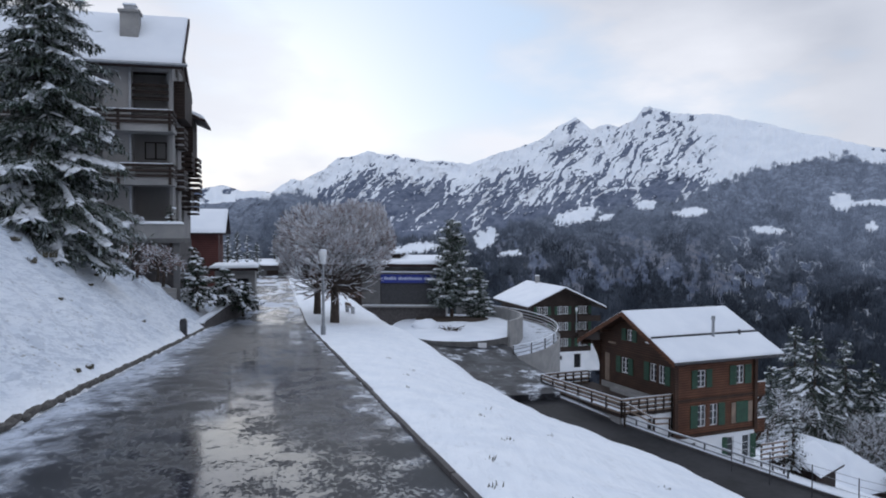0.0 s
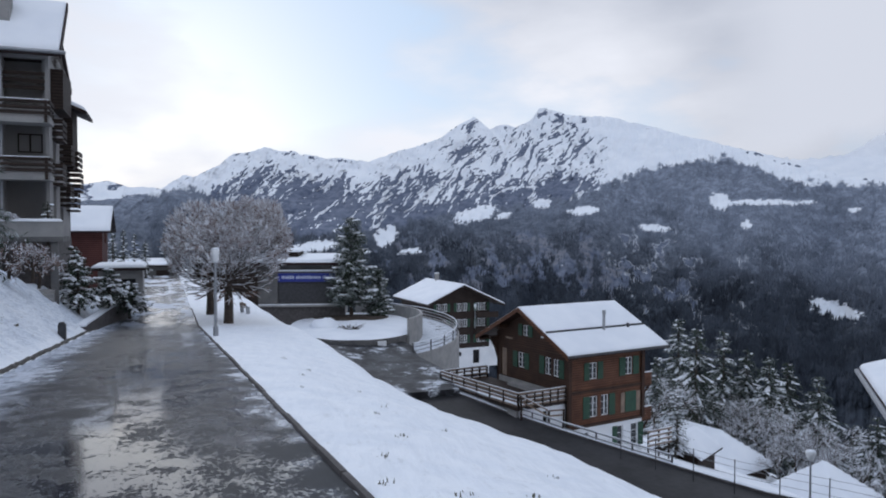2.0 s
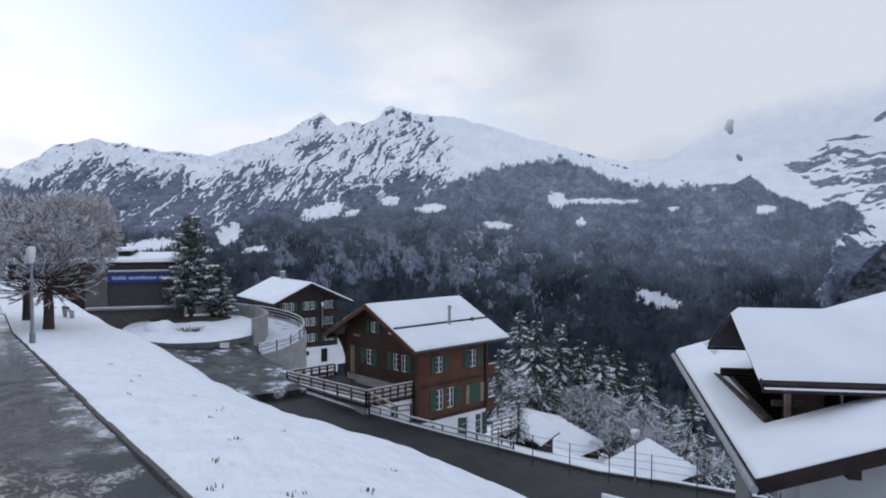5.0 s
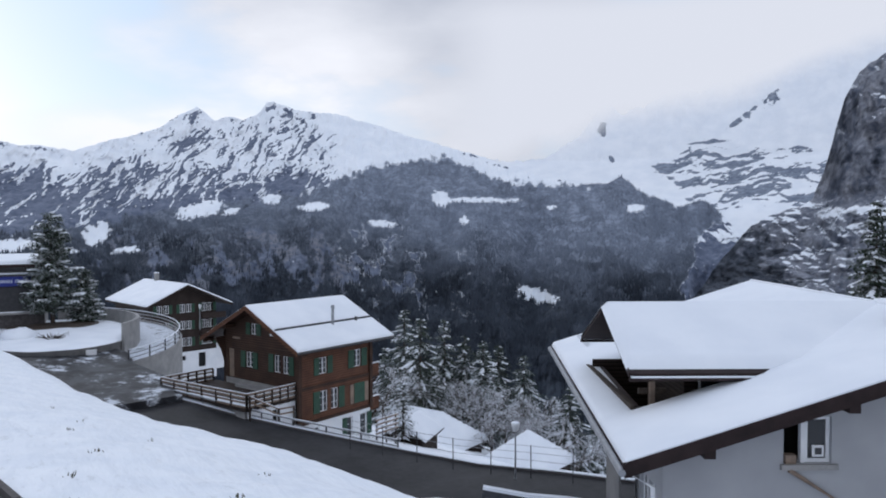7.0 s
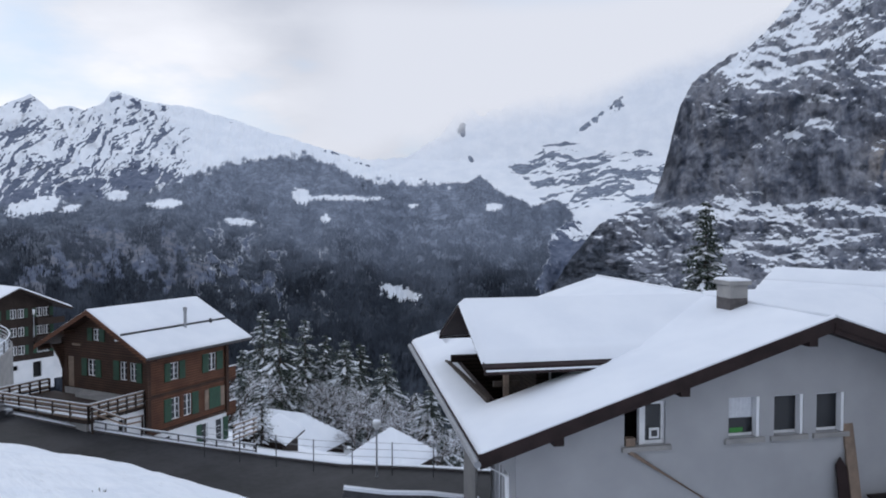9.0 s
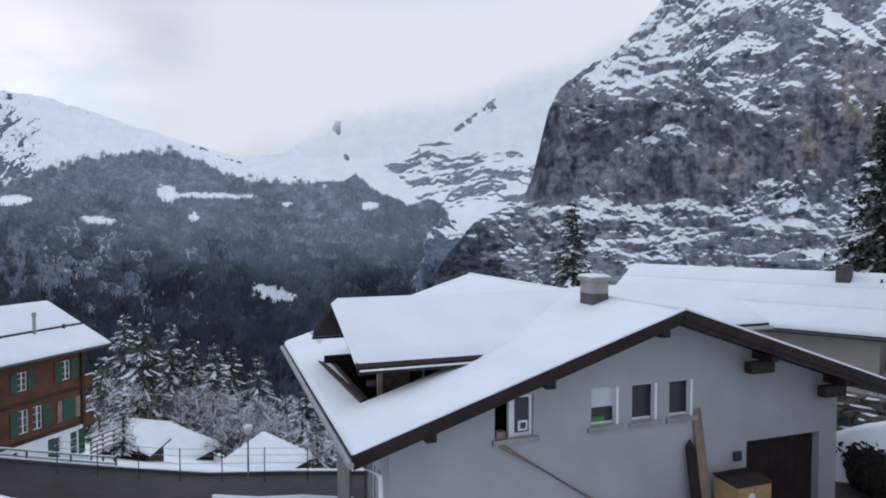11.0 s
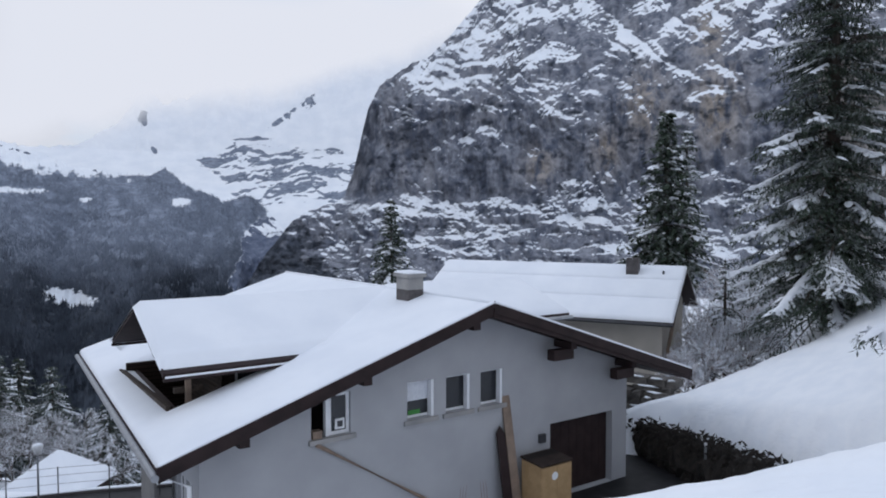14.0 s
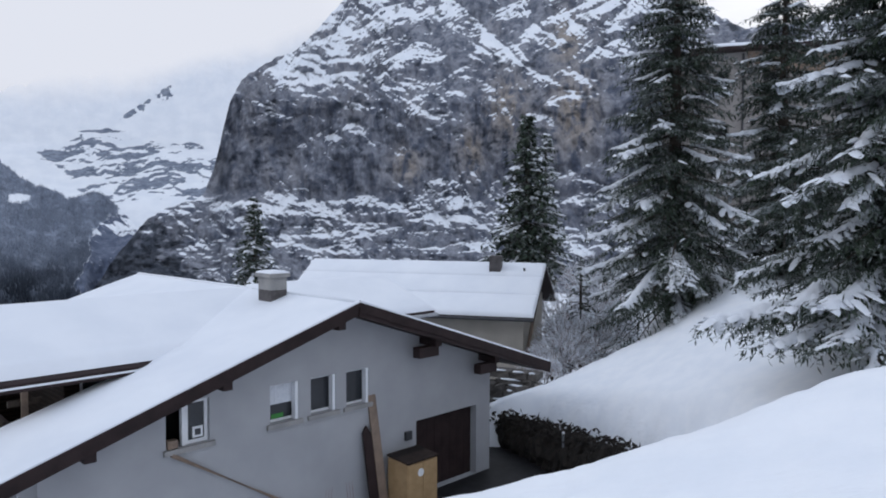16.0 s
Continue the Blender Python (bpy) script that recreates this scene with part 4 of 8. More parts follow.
def build_cloud():
    """Low cloud that hides the summits above the snowfields."""
    th, el = np.arange(27, 72.1, 0.5), np.arange(3.0, 19.1, 0.4)
    TT, EE = np.meshgrid(th, el)
    rho = 3350 + 40 * fbm(TT * 0.3, EE * 0.3, 3)
    a = np.radians(TT)
    pts = np.stack([rho * np.sin(a), rho * np.cos(a), rho * np.tan(np.radians(EE))], -1)
    line = np.interp(TT, [27, 33, 38, 42, 46, 50, 54, 58, 64, 72], [6.5, 5.2, 5.9, 7.6, 8.3, 9.0, 9.8, 11.2, 13.5, 16.5])
    veil = 0.5 + (EE - line) / 3.2
    rim = smooth01(TT, 27, 34) * (1 - smooth01(TT, 64, 71)) * smooth01(EE, 3, 4.2) * (1 - smooth01(EE, 15.5, 19))
    ob = grid_mesh("cloud_bank", pts, cloud_material(), {"veil": veil, "rim": rim})
    ob.visible_shadow = False
    tagged(ob, "pale low cloud hiding the summits", "cloud", kind="structure")


build_cloud()

# ---- parts of buildings ----


def front(y0):
    """Wall coordinates (along, outward, up) of a wall that faces -y."""
    return lambda a, d, z: (a, y0 - d, z)


def side(x0):
    """The same for a wall that faces -x; along runs with y."""
    return lambda a, d, z: (x0 - d, a, z)


def far_side(x0):
    """The same for a wall that faces +x."""
    return lambda a, d, z: (x0 + d, a, z)


def wbox(shape, to, a0, a1, d0, d1, z0, z1):
    p = [to(a0, d1, z0), to(a1, d1, z0), to(a1, d0, z0), to(a0, d0, z0), to(a0, d1, z1), to(a1, d1, z1), to(a1, d0, z1), to(a0, d0, z1)]
    n = (Vector(p[1]) - Vector(p[0])).cross(Vector(p[3]) - Vector(p[0]))
    if n.z < 0:
        p = [p[3], p[2], p[1], p[0], p[7], p[6], p[5], p[4]]
    return shape.hexa(p)


def wall(to, a0, a1, z0, top, holes=(), thick=0.3, bends=()):
    """A wall with openings right through it; top is a height or a function of the place along it."""
    shape = Shape()
    level = top if callable(top) else (lambda a: top)
    cuts = sorted({a0, a1, *bends, *[v for h in holes for v in h[:2]]})
    for p, q in zip(cuts, cuts[1:]):
        mid, z = (p + q) / 2, z0
        for h in sorted((h for h in holes if h[0] < mid < h[1]), key=lambda h: h[2]):
            if h[2] > z + 1e-4:
                wbox(shape, to, p, q, -thick, 0, z, h[2])
            z = h[3]
        c = [to(p, 0, z), to(q, 0, z), to(q, -thick, z), to(p, -thick, z), to(p, 0, level(p)), to(q, 0, level(q)), to(q, -thick, level(q)), to(p, -thick, level(p))]
        n = (Vector(c[1]) - Vector(c[0])).cross(Vector(c[3]) - Vector(c[0]))
        if n.z < 0:
            c = [c[3], c[2], c[1], c[0], c[7], c[6], c[5], c[4]]
        shape.hexa(c)
    return shape.weld()


def window(house, to, a0, a1, z0, z1, frame_mat, cols=2, bars=0, shutters="", shutter_mat=None, sill=None, inset=0.08, width=0.06, shut_w=None, curtain=False, label="white-framed window"):
    """Frame with mullions, panes, and where wanted a sill, shutters and a curtain."""
    f = Shape()
    w = width
    wbox(f, to, a0, a1, -inset - 0.05, -inset, z0, z0 + w), wbox(f, to, a0, a1, -inset - 0.05, -inset, z1 - w, z1)
    wbox(f, to, a0, a0 + w, -inset - 0.05, -inset, z0 + w, z1 - w), wbox(f, to, a1 - w, a1, -inset - 0.05, -inset, z0 + w, z1 - w)
    ob = part("window", f, frame_mat, house, label)
    for i in range(1, cols):
        m = a0 + (a1 - a0) * i / cols
        part("mullion", wbox(Shape(), to, m - w * 0.6, m + w * 0.6, -inset - 0.045, -inset + 0.01, z0 + w, z1 - w), frame_mat, ob)
    for j in range(1, bars + 1):
        m = z0 + (z1 - z0) * j / (bars + 1)
        part("glazing_bar", wbox(Shape(), to, a0 + w, a1 - w, -inset - 0.04, -inset - 0.01, m - 0.015, m + 0.015), frame_mat, ob)
    for i in range(cols):
        p, q = a0 + (a1 - a0) * i / cols, a0 + (a1 - a0) * (i + 1) / cols
        part("pane", wbox(Shape(), to, p + w * 0.5, q - w * 0.5, -inset - 0.035, -inset - 0.025, z0 + w * 0.5, z1 - w * 0.5), GLASS, ob)
    if curtain:
        c = Shape()
        n = 14
        for i in range(n):
            p, q = a0 + w + (a1 - a0 - 2 * w) * i / n, a0 + w + (a1 - a0 - 2 * w) * (i + 1) / n
            d, e = -inset - 0.016 + 0.012 * (i % 2), -inset - 0.016 + 0.012 * ((i + 1) % 2)
            lo, hi = z0 + (z1 - z0) * 0.45, z1 - w
            c.hexa([to(p, d, lo), to(q, e, lo), to(q, e - 0.006, lo), to(p, d - 0.006, lo), to(p, d, hi), to(q, e, hi), to(q, e - 0.006, hi), to(p, d - 0.006, hi)])
        c.weld()
        part("curtain", c, CURTAIN, ob, "white net curtain")
    if sill:
        part("window_sill", wbox(Shape(), to, a0 - 0.12, a1 + 0.12, -0.1, 0.08, z0 - 0.14, z0 - 0.005), sill, ob)
    sw = shut_w or (a1 - a0) / 2
    for key, p in (("l", a0 - sw - 0.02), ("r", a1 + 0.02)):
        if key in shutters:
            edge = [(0.01, z1 + 0.03), (0.01, z0 - 0.03), (0.05, z0 - 0.03)]
            for j in range(7):
                zz = z0 + (z1 - z0) * j / 7
                edge += [(0.065, zz + 0.01), (0.045, zz + (z1 - z0) / 7 - 0.01)]
            edge.append((0.05, z1 + 0.03))
            n = len(edge)
            s = Shape().add([to(p, d, z) for d, z in edge] + [to(p + sw, d, z) for d, z in edge], [tuple(range(n)), tuple(range(2 * n - 1, n - 1, -1))] + [(k, k + n, (k + 1) % n + n, (k + 1) % n) for k in range(n)])
            part("shutter", s, shutter_mat or SHUTTER_GREEN, ob, "green wooden shutter")
    return ob


def snow_sheet(x0, x1, y0, y1, level, thick, step=0.4, holes=(), soft=0.3, seed=0.0):
    """Snow lying on a sloping roof given by level(x, y), rounded at its rims and round openings."""
    def knots(a, b):
        n = max(3, int((b - a) / step))
        k = soft * np.array([0, 0.06, 0.2, 0.5])
        return np.concatenate([a + k, np.linspace(a + soft, b - soft, n), b - k[::-1]])

    xs, ys = knots(x0, x1), knots(y0, y1)
    for h in holes:
        xs, ys = np.union1d(xs, h[:2]), np.union1d(ys, h[2:])
    shape = Shape()
    ids = {}

    def rim(x, y):
        d = min(x - x0, x1 - x, y - y0, y1 - y)
        for a, b, c, e in holes:
            d = min(d, max(a - x, x - b, c - y, y - e))
        return max(0.0, min(1.0, d / soft))

    def vert(i, j):
        if (i, j) not in ids:
            x, y = xs[i], ys[j]
            h = thick * math.sqrt(1 - (1 - rim(x, y)) ** 2) * (1 + 0.1 * noise.noise(Vector((x * 0.5 + seed, y * 0.5, 0))) + 0.04 * noise.noise(Vector((x * 4, y * 4, seed))))
            ids[(i, j)] = len(shape.v)
            shape.v.append((float(x), float(y), float(level(x, y) + h + 0.006)))
        return ids[(i, j)]

    for i in range(len(xs) - 1):
        for j in range(len(ys) - 1):
            mx, my = (xs[i] + xs[i + 1]) / 2, (ys[j] + ys[j + 1]) / 2
            if any(a < mx < b and c < my < e for a, b, c, e in holes):
                continue
            shape.f.append((vert(i, j), vert(i + 1, j), vert(i + 1, j + 1), vert(i, j + 1)))
    return shape


def frame_at(ox, oy, azimuth, z=0.0):
    """The pose whose x axis points along a compass-like azimuth from +y."""
    return pose(ox, oy, z, 0, 0, 90 - azimuth)


# ---- white house below the road ----


def build_white_house():
    h = thing("white_house", frame_at(8.231, 15.160, 118.5), "white rendered house with broad snow-covered gable roof", "house")
    tip, slope = 14.12, 0.313

    def left(x, y):
        return -1.17 + slope * (x - tip)

    def right(x, y):
        return -1.17 - 0.326 * (x - tip)

    def skew(x, y):
        return tip - (tip - x) * (1 - 0.0052 * (y + 0.9)) if x < 5.86 else x

    def under(x):
        return (left(x, 0) if x < tip else right(x, 0)) - 0.26

    holes = [(8.68, 9.85, -4.36, -3.22), (11.68, 12.62, -4.33, -3.24), (13.05, 13.95, -4.33, -3.24), (14.36, 15.24, -4.33, -3.24), (17.32, 20.36, -7.9, -5.36)]
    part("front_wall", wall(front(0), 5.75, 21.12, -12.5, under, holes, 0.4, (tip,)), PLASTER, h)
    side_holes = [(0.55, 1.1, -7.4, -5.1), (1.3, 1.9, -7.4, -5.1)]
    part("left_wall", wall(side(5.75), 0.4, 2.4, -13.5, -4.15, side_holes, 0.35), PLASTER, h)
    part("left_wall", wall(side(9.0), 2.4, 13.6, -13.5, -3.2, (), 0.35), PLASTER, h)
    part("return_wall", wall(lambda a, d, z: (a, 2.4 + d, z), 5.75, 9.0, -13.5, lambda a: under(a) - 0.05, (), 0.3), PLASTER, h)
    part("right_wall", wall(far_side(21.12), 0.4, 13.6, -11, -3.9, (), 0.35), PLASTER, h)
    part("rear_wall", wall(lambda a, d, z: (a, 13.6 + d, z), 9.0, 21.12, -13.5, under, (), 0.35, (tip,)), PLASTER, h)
    inner = Shape()
    inner.box(8.4, 16.5, 1.2, 1.3, -8, -3.15).box(16.6, 20.9, 3.0, 3.1, -8, -4.2)
    part("dark_interior", inner, BLACK, h)
    # roof boards with the opening for the dormer loggia
    roof = Shape()
    for x0, x1, y0, y1 in ((4.6, tip, -0.9, 2.75), (4.6, 5.85, 2.75, 8.6), (10.15, tip, 2.75, 8.6), (4.6, tip, 8.6, 14.4)):
        a0, a1, b0, b1 = skew(x0, y0), skew(x1, y0), skew(x0, y1), skew(x1, y1)
        roof.slab([(a0, y0, left(a0, 0)), (a1, y0, left(a1, 0)), (b1, y1, left(b1, 0)), (b0, y1, left(b0, 0))], 0.24)
    roof.slab([(tip, -0.9, right(tip, 0)), (23.6, -0.9, right(23.6, 0)), (23.6, 14.4, right(23.6, 0)), (tip, 14.4, right(tip, 0))], 0.24)
    part("roof", roof, FASCIA, h)
    for x0, x1, lev, lo, hi in ((4.55, tip, left, 0.13, 0.15), (tip, 23.65, right, 0.27, 0.16)):
        for y0, y1, z0, z1 in ((-0.965, -0.905, -lo + 0.14, hi), (-0.93, -0.885, -lo - 0.0, -lo + 0.16)):
            board = Shape().hexa([(x0, y0, lev(x0, 0) + z0), (x1, y0, lev(x1, 0) + z0), (x1, y1, lev(x1, 0) + z0), (x0, y1, lev(x0, 0) + z0),
                                  (x0, y0, lev(x0, 0) + z1), (x1, y0, lev(x1, 0) + z1), (x1, y1, lev(x1, 0) + z1), (x0, y1, lev(x0, 0) + z1)])
            part("bargeboard", board, FASCIA, h, "dark brown bargeboard")
        lip = Shape().hexa([(x0 + 0.05, -0.955, lev(x0, 0) + hi), (x1, -0.955, lev(x1, 0) + hi), (x1, -0.86, lev(x1, 0) + hi), (x0 + 0.05, -0.86, lev(x0, 0) + hi),
                            (x0 + 0.05, -0.945, lev(x0, 0) + hi + 0.05), (x1, -0.945, lev(x1, 0) + hi + 0.05), (x1, -0.86, lev(x1, 0) + hi + 0.07), (x0 + 0.05, -0.86, lev(x0, 0) + hi + 0.07)])
        part("bargeboard_snow", lip, ROOF_SNOW, h)
    gut = Shape().tube([(4.52, -0.95, left(4.6, 0) - 0.1), (skew(4.52, 14.4), 14.4, left(skew(4.6, 14.4), 0) - 0.1)], 0.09, 8)
    part("gutter", gut, METAL, h, "grey metal gutter")
    pipe = Shape().tube([(4.6, -0.3, left(4.6, 0) - 0.2), (5.5, -0.05, -4.9), (5.6, -0.1, -11)], 0.06, 8)
    part("downpipe", pipe, WHITE_PAINT, h, "white downpipe at the corner")
    sheet_l = snow_sheet(4.62, tip + 0.02, -0.9, 14.4, left, 0.17, 0.5, ((5.72, 10.3, 2.5, 8.7),), 0.14)
    sheet_l.v = [(skew(x, y), y, z - left(x, 0) + left(skew(x, y), 0)) for x, y, z in sheet_l.v]
    part("roof_snow", sheet_l, ROOF_SNOW, h, "smooth blanket of fresh snow", True)
    part("roof_snow", snow_sheet(tip - 0.02, 23.55, -0.88, 14.4, right, 0.15, 0.6, (), 0.14, 3.0), ROOF_SNOW, h, "smooth blanket of fresh snow", True)
    cap = Shape().tube([(tip, -0.85, -1.05), (tip, 14.3, -1.05)], 0.09, 8)
    part("ridge_snow", cap, SNOW, h, "", True)
    for x in (6.6, 9.95, 13.6, 17.6, 20.6):
        b = Shape().box(x - 0.13, x + 0.13, -0.8, 0.1, under(x) - 0.2, under(x) + 0.02)
        if x > 15:
            b.box(x - 0.75, x + 0.13, -0.66, -0.34, under(x) - 0.54, under(x) - 0.2)
        part("purlin_end", b, FASCIA, h)
    # dormers on both sides, ridge across the main one
    def dormer(x0, x1, ridge_z, y_mid, run, pitch, eave_l, name):
        d = Shape()
        for sgn in (-1, 1):
            ye = y_mid + sgn * run
            q = [(x0, ye, ridge_z - pitch * run), (x1, ye, ridge_z - pitch * run), (x1, y_mid, ridge_z), (x0, y_mid, ridge_z)]
            d.slab(q if sgn < 0 else [q[3], q[2], q[1], q[0]], 0.09)
        return part(name, d, FASCIA, h, "cross-gabled dormer roof")

    rz, pt = -1.14, 0.447
    dr = dormer(5.5, 14.1, rz, 5.2, 3.2, pt, 0, "dormer_roof")
    # the snow follows each slope up to the valley where it meets the main roof
    for sgn in (-1, 1):
        def lev(x, y):
            return rz - pt * abs(y - 5.2)

        s = Shape()
        cols, rws = 40, 14
        for j in range(rws + 1):
            reach = 3.03 if sgn < 0 else 3.2
            y = 5.2 + sgn * (reach * (1 - j / rws))
            xe = min(14.1, tip + (lev(0, y) + 1.17 + 0.06) / slope)
            for i in range(cols + 1):
                u = i / cols
                x = 5.42 + (xe - 5.42) * u
                dist = min(x - 5.42, abs(5.2 + sgn * reach - y)) / 0.14
                t = 0.17 * math.sqrt(max(0.0, 1 - (1 - min(1, dist)) ** 2)) * (1 + 0.06 * noise.noise(Vector((x * 0.5, y * 0.5, 4))))
                s.v.append((x, y, lev(x, y) + t + 0.006))
        for j in range(rws):
            for i in range(cols):
                k = j * (cols + 1) + i
                f = (k, k + 1, k + cols + 2, k + cols + 1)
                s.f.append(f if sgn < 0 else tuple(reversed(f)))
        part("roof_snow", s, ROOF_SNOW, h, "smooth blanket of fresh snow", True)
    for sgn in (-1, 1):
        ye = 5.2 + sgn * 3.2
        lo, hi = (ye, 5.2) if sgn < 0 else (5.2, ye)
        zl, zh = rz - pt * abs(lo - 5.2), rz - pt * abs(hi - 5.2)
        b = Shape().hexa([(5.46, lo, zl - 0.12), (5.5, lo, zl - 0.12), (5.5, hi, zh - 0.12), (5.46, hi, zh - 0.12), (5.46, lo, zl + 0.03), (5.5, lo, zl + 0.03), (5.5, hi, zh + 0.03), (5.46, hi, zh + 0.03)])
        part("bargeboard", b, FASCIA, h, "dark brown bargeboard")
        part("gutter", Shape().tube([(5.45, ye - 0.06 * -sgn, rz - pt * 3.2 - 0.15), (10.8, ye - 0.06 * -sgn, rz - pt * 3.2 - 0.15)], 0.05, 8), FASCIA, h)
        part("gutter_snow", Shape().bar((5.5, ye - 0.06 * -sgn, rz - pt * 3.2 - 0.085), (9.95, ye - 0.06 * -sgn, rz - pt * 3.2 - 0.085), 0.08, 0.04), SNOW, h)
    gable = Shape()
    gable.prism_x([(2.9, -2.45), (7.5, -2.45), (5.2, -1.42)], 6.3, 6.4)
    part("dormer_gable", gable, DARK_WOOD, h, "dark timber dormer gable")
    rec = Shape()
    rec.box(7.6, 12.2, 3.9, 4.0, -5.1, -1.9).box(7.6, 7.7, 4.0, 7.6, -5.1, -2.3).box(5.9, 10.2, 2.8, 8.6, -5.2, -5.1).box(5.9, 9.0, 8.45, 8.58, -5.1, -3.4)
    rec.box(5.78, 5.88, 2.75, 8.6, -5.1, -3.62)
    part("dormer_wall", rec, DARK_WOOD, h, "dark timber cladding of the loggia")
    rail = Shape()
    rail.box(5.7, 5.8, 2.7, 8.65, -3.75, -3.6).box(5.95, 6.05, 3.2, 8.2, -4.35, -4.1).box(6.0, 6.8, 3.0, 3.1, -3.35, -3.2)
    rail.hexa([(5.75, 2.66, -3.95), (10.1, 2.66, -2.63), (10.1, 2.74, -2.63), (5.75, 2.74, -3.95), (5.75, 2.66, -3.8), (10.1, 2.66, -2.48), (10.1, 2.74, -2.48), (5.75, 2.74, -3.8)])
    part("loggia_rim", rail, BARK, h, "weathered board rim of the loggia")
    for z in (-4.6, -3.9, -3.2):
        part("wall_board", Shape().box(7.62, 12.1, 3.87, 3.898, z, z + 0.62), DARK_WOOD, h)
    for x in (6.35, 9.3):
        part("loggia_post", Shape().box(x - 0.07, x + 0.07, 2.85, 2.99, -5.1, -2.5), OLD_BOARD, h)
    part("loggia_beam", Shape().box(5.7, 10.2, 2.83, 3.0, -2.68, -2.5), DARK_WOOD, h)
    window(h, front(3.86), 8.0, 8.9, -4.4, -2.8, WHITE_PAINT, 1, 0, inset=-0.06, label="loggia window")
    # right-hand dormer
    d2 = Shape()
    d2.slab([(14.1, 2.2, -2.1), (20.4, 2.2, -2.1), (20.4, 5.2, -1.0), (14.1, 5.2, -1.0)], 0.22)
    d2.slab([(14.1, 5.2, -1.0), (20.4, 5.2, -1.0), (20.4, 8.2, -2.1), (14.1, 8.2, -2.1)], 0.22)
    part("dormer_roof", d2, FASCIA, h, "cross-gabled dormer roof")
    part("roof_snow", snow_sheet(14.0, 20.4, 2.2, 5.25, lambda x, y: -1.0 - 0.367 * (5.2 - y), 0.16, 0.5, (), 0.25, 7.0), ROOF_SNOW, h, "", True)
    part("roof_snow", snow_sheet(14.0, 20.4, 5.15, 8.2, lambda x, y: -1.0 - 0.367 * (y - 5.2), 0.16, 0.5, (), 0.25, 8.0), ROOF_SNOW, h, "", True)
    part("dormer_gable", Shape().prism_x([(2.6, -4.0), (7.8, -4.0), (7.8, -2.3), (5.2, -1.25), (2.6, -2.3)], 15, 19.6), DARK_WOOD, h, "dark timber dormer gable")
    part("gutter", Shape().tube([(15.5, 2.15, -2.25), (20.5, 2.15, -2.25)], 0.07, 8), METAL, h)
    # chimney: pale band above dark masonry, with a snow-capped cover
    ch = part("chimney", Shape().box(13.36, 13.95, 2.56, 3.3, -1.9, -0.87), DARK_BRICK, h, "dark masonry chimney with pale band")
    part("chimney_band", Shape().box(13.36, 13.95, 2.56, 3.3, -0.87, -0.46), CONCRETE, ch)
    part("chimney_slab", Shape().box(13.28, 14.03, 2.48, 3.38, -0.46, -0.34), CONCRETE, ch)
    part("chimney_snow", snow_sheet(13.29, 14.01, 2.47, 3.38, lambda x, y: -0.34, 0.09, 0.2, (), 0.2), SNOW, ch, "", True)
    # openings of the facade
    for a0, a1, cur in ((11.68, 12.62, True), (13.05, 13.95, False), (14.36, 15.24, False)):
        w = window(h, front(0), a0, a1, -4.33, -3.24, WHITE_PAINT, 1, 0, inset=0.2, sill=CONCRETE, width=0.07, curtain=cur)
        part("window_reveal", wbox(Shape(), front(0), a1 - 0.11, a1 - 0.02, -0.19, 0.004, -4.33, -3.24), PLINTH, w)
    w = window(h, front(0), 9.22, 9.85, -4.36, -3.22, WHITE_PAINT, 1, 0, inset=0.1, width=0.09, label="open white casement beside a dark gap")
    part("window_sill", wbox(Shape(), front(0), 8.6, 9.98, -0.1, 0.1, -4.5, -4.37), CONCRETE, w)
    part("mullion", wbox(Shape(), front(0), 9.13, 9.22, -0.2, -0.06, -4.36, -3.22), WHITE_PAINT, w)
    part("fan_box", wbox(Shape(), front(0), 9.42, 9.70, -0.12, -0.07, -4.22, -3.94), WHITE_PAINT, w, "small white extractor box")
    part("fan_grille", wbox(Shape(), front(0), 9.48, 9.64, -0.07, -0.055, -4.16, -4.0), DARK_METAL, w)
    part("pot", wbox(Shape(), front(0), 8.72, 8.98, -0.16, 0.03, -4.36, -4.15), OLD_BOARD, w, "brown pot on the sill")
    part("cloth", wbox(Shape(), front(0), 11.85, 12.25, -0.222, -0.216, -4.25, -4.12), GREEN_TOY, h, "green cloth behind the pane")
    door = Shape()
    for i in range(8):
        part("door_board", Shape().box(17.34 + i * 0.378, 17.34 + (i + 1) * 0.378 - 0.012, 0.27, 0.3, -7.9, -5.36), FASCIA, h)
    door.box(17.33, 20.35, 0.3, 0.36, -7.9, -5.36)
    part("garage_door", door, FASCIA, h, "dark brown boarded garage door")
    part("meter_box", wbox(Shape(), front(0), 16.78, 17.05, 0, 0.1, -5.9, -5.62), DARK_METAL, h, "small dark meter box")
    part("wall_pipe", Shape().tube([(8.8, -0.06, -4.5), (12.3, -0.06, -6.75), (12.6, -0.06, -9)], 0.06, 8), OLD_BOARD, h, "brown diagonal pipe")
    window(h, side(5.75), 0.55, 1.1, -7.4, -5.1, WHITE_PAINT, 1, inset=0.1)
    window(h, side(5.75), 1.3, 1.9, -7.4, -5.1, WHITE_PAINT, 1, inset=0.1)
    for i in range(4):
        part("screen_board", Shape().box(5.2, 5.26, 2.0 + i * 0.36, 2.0 + i * 0.36 + 0.35, -9.6, left(5.2, 0) - 0.26), STAINED, h, "grey-brown board screen under the eave")
    return h


build_white_house()

WH = frame_at(8.231, 15.160, 118.5)


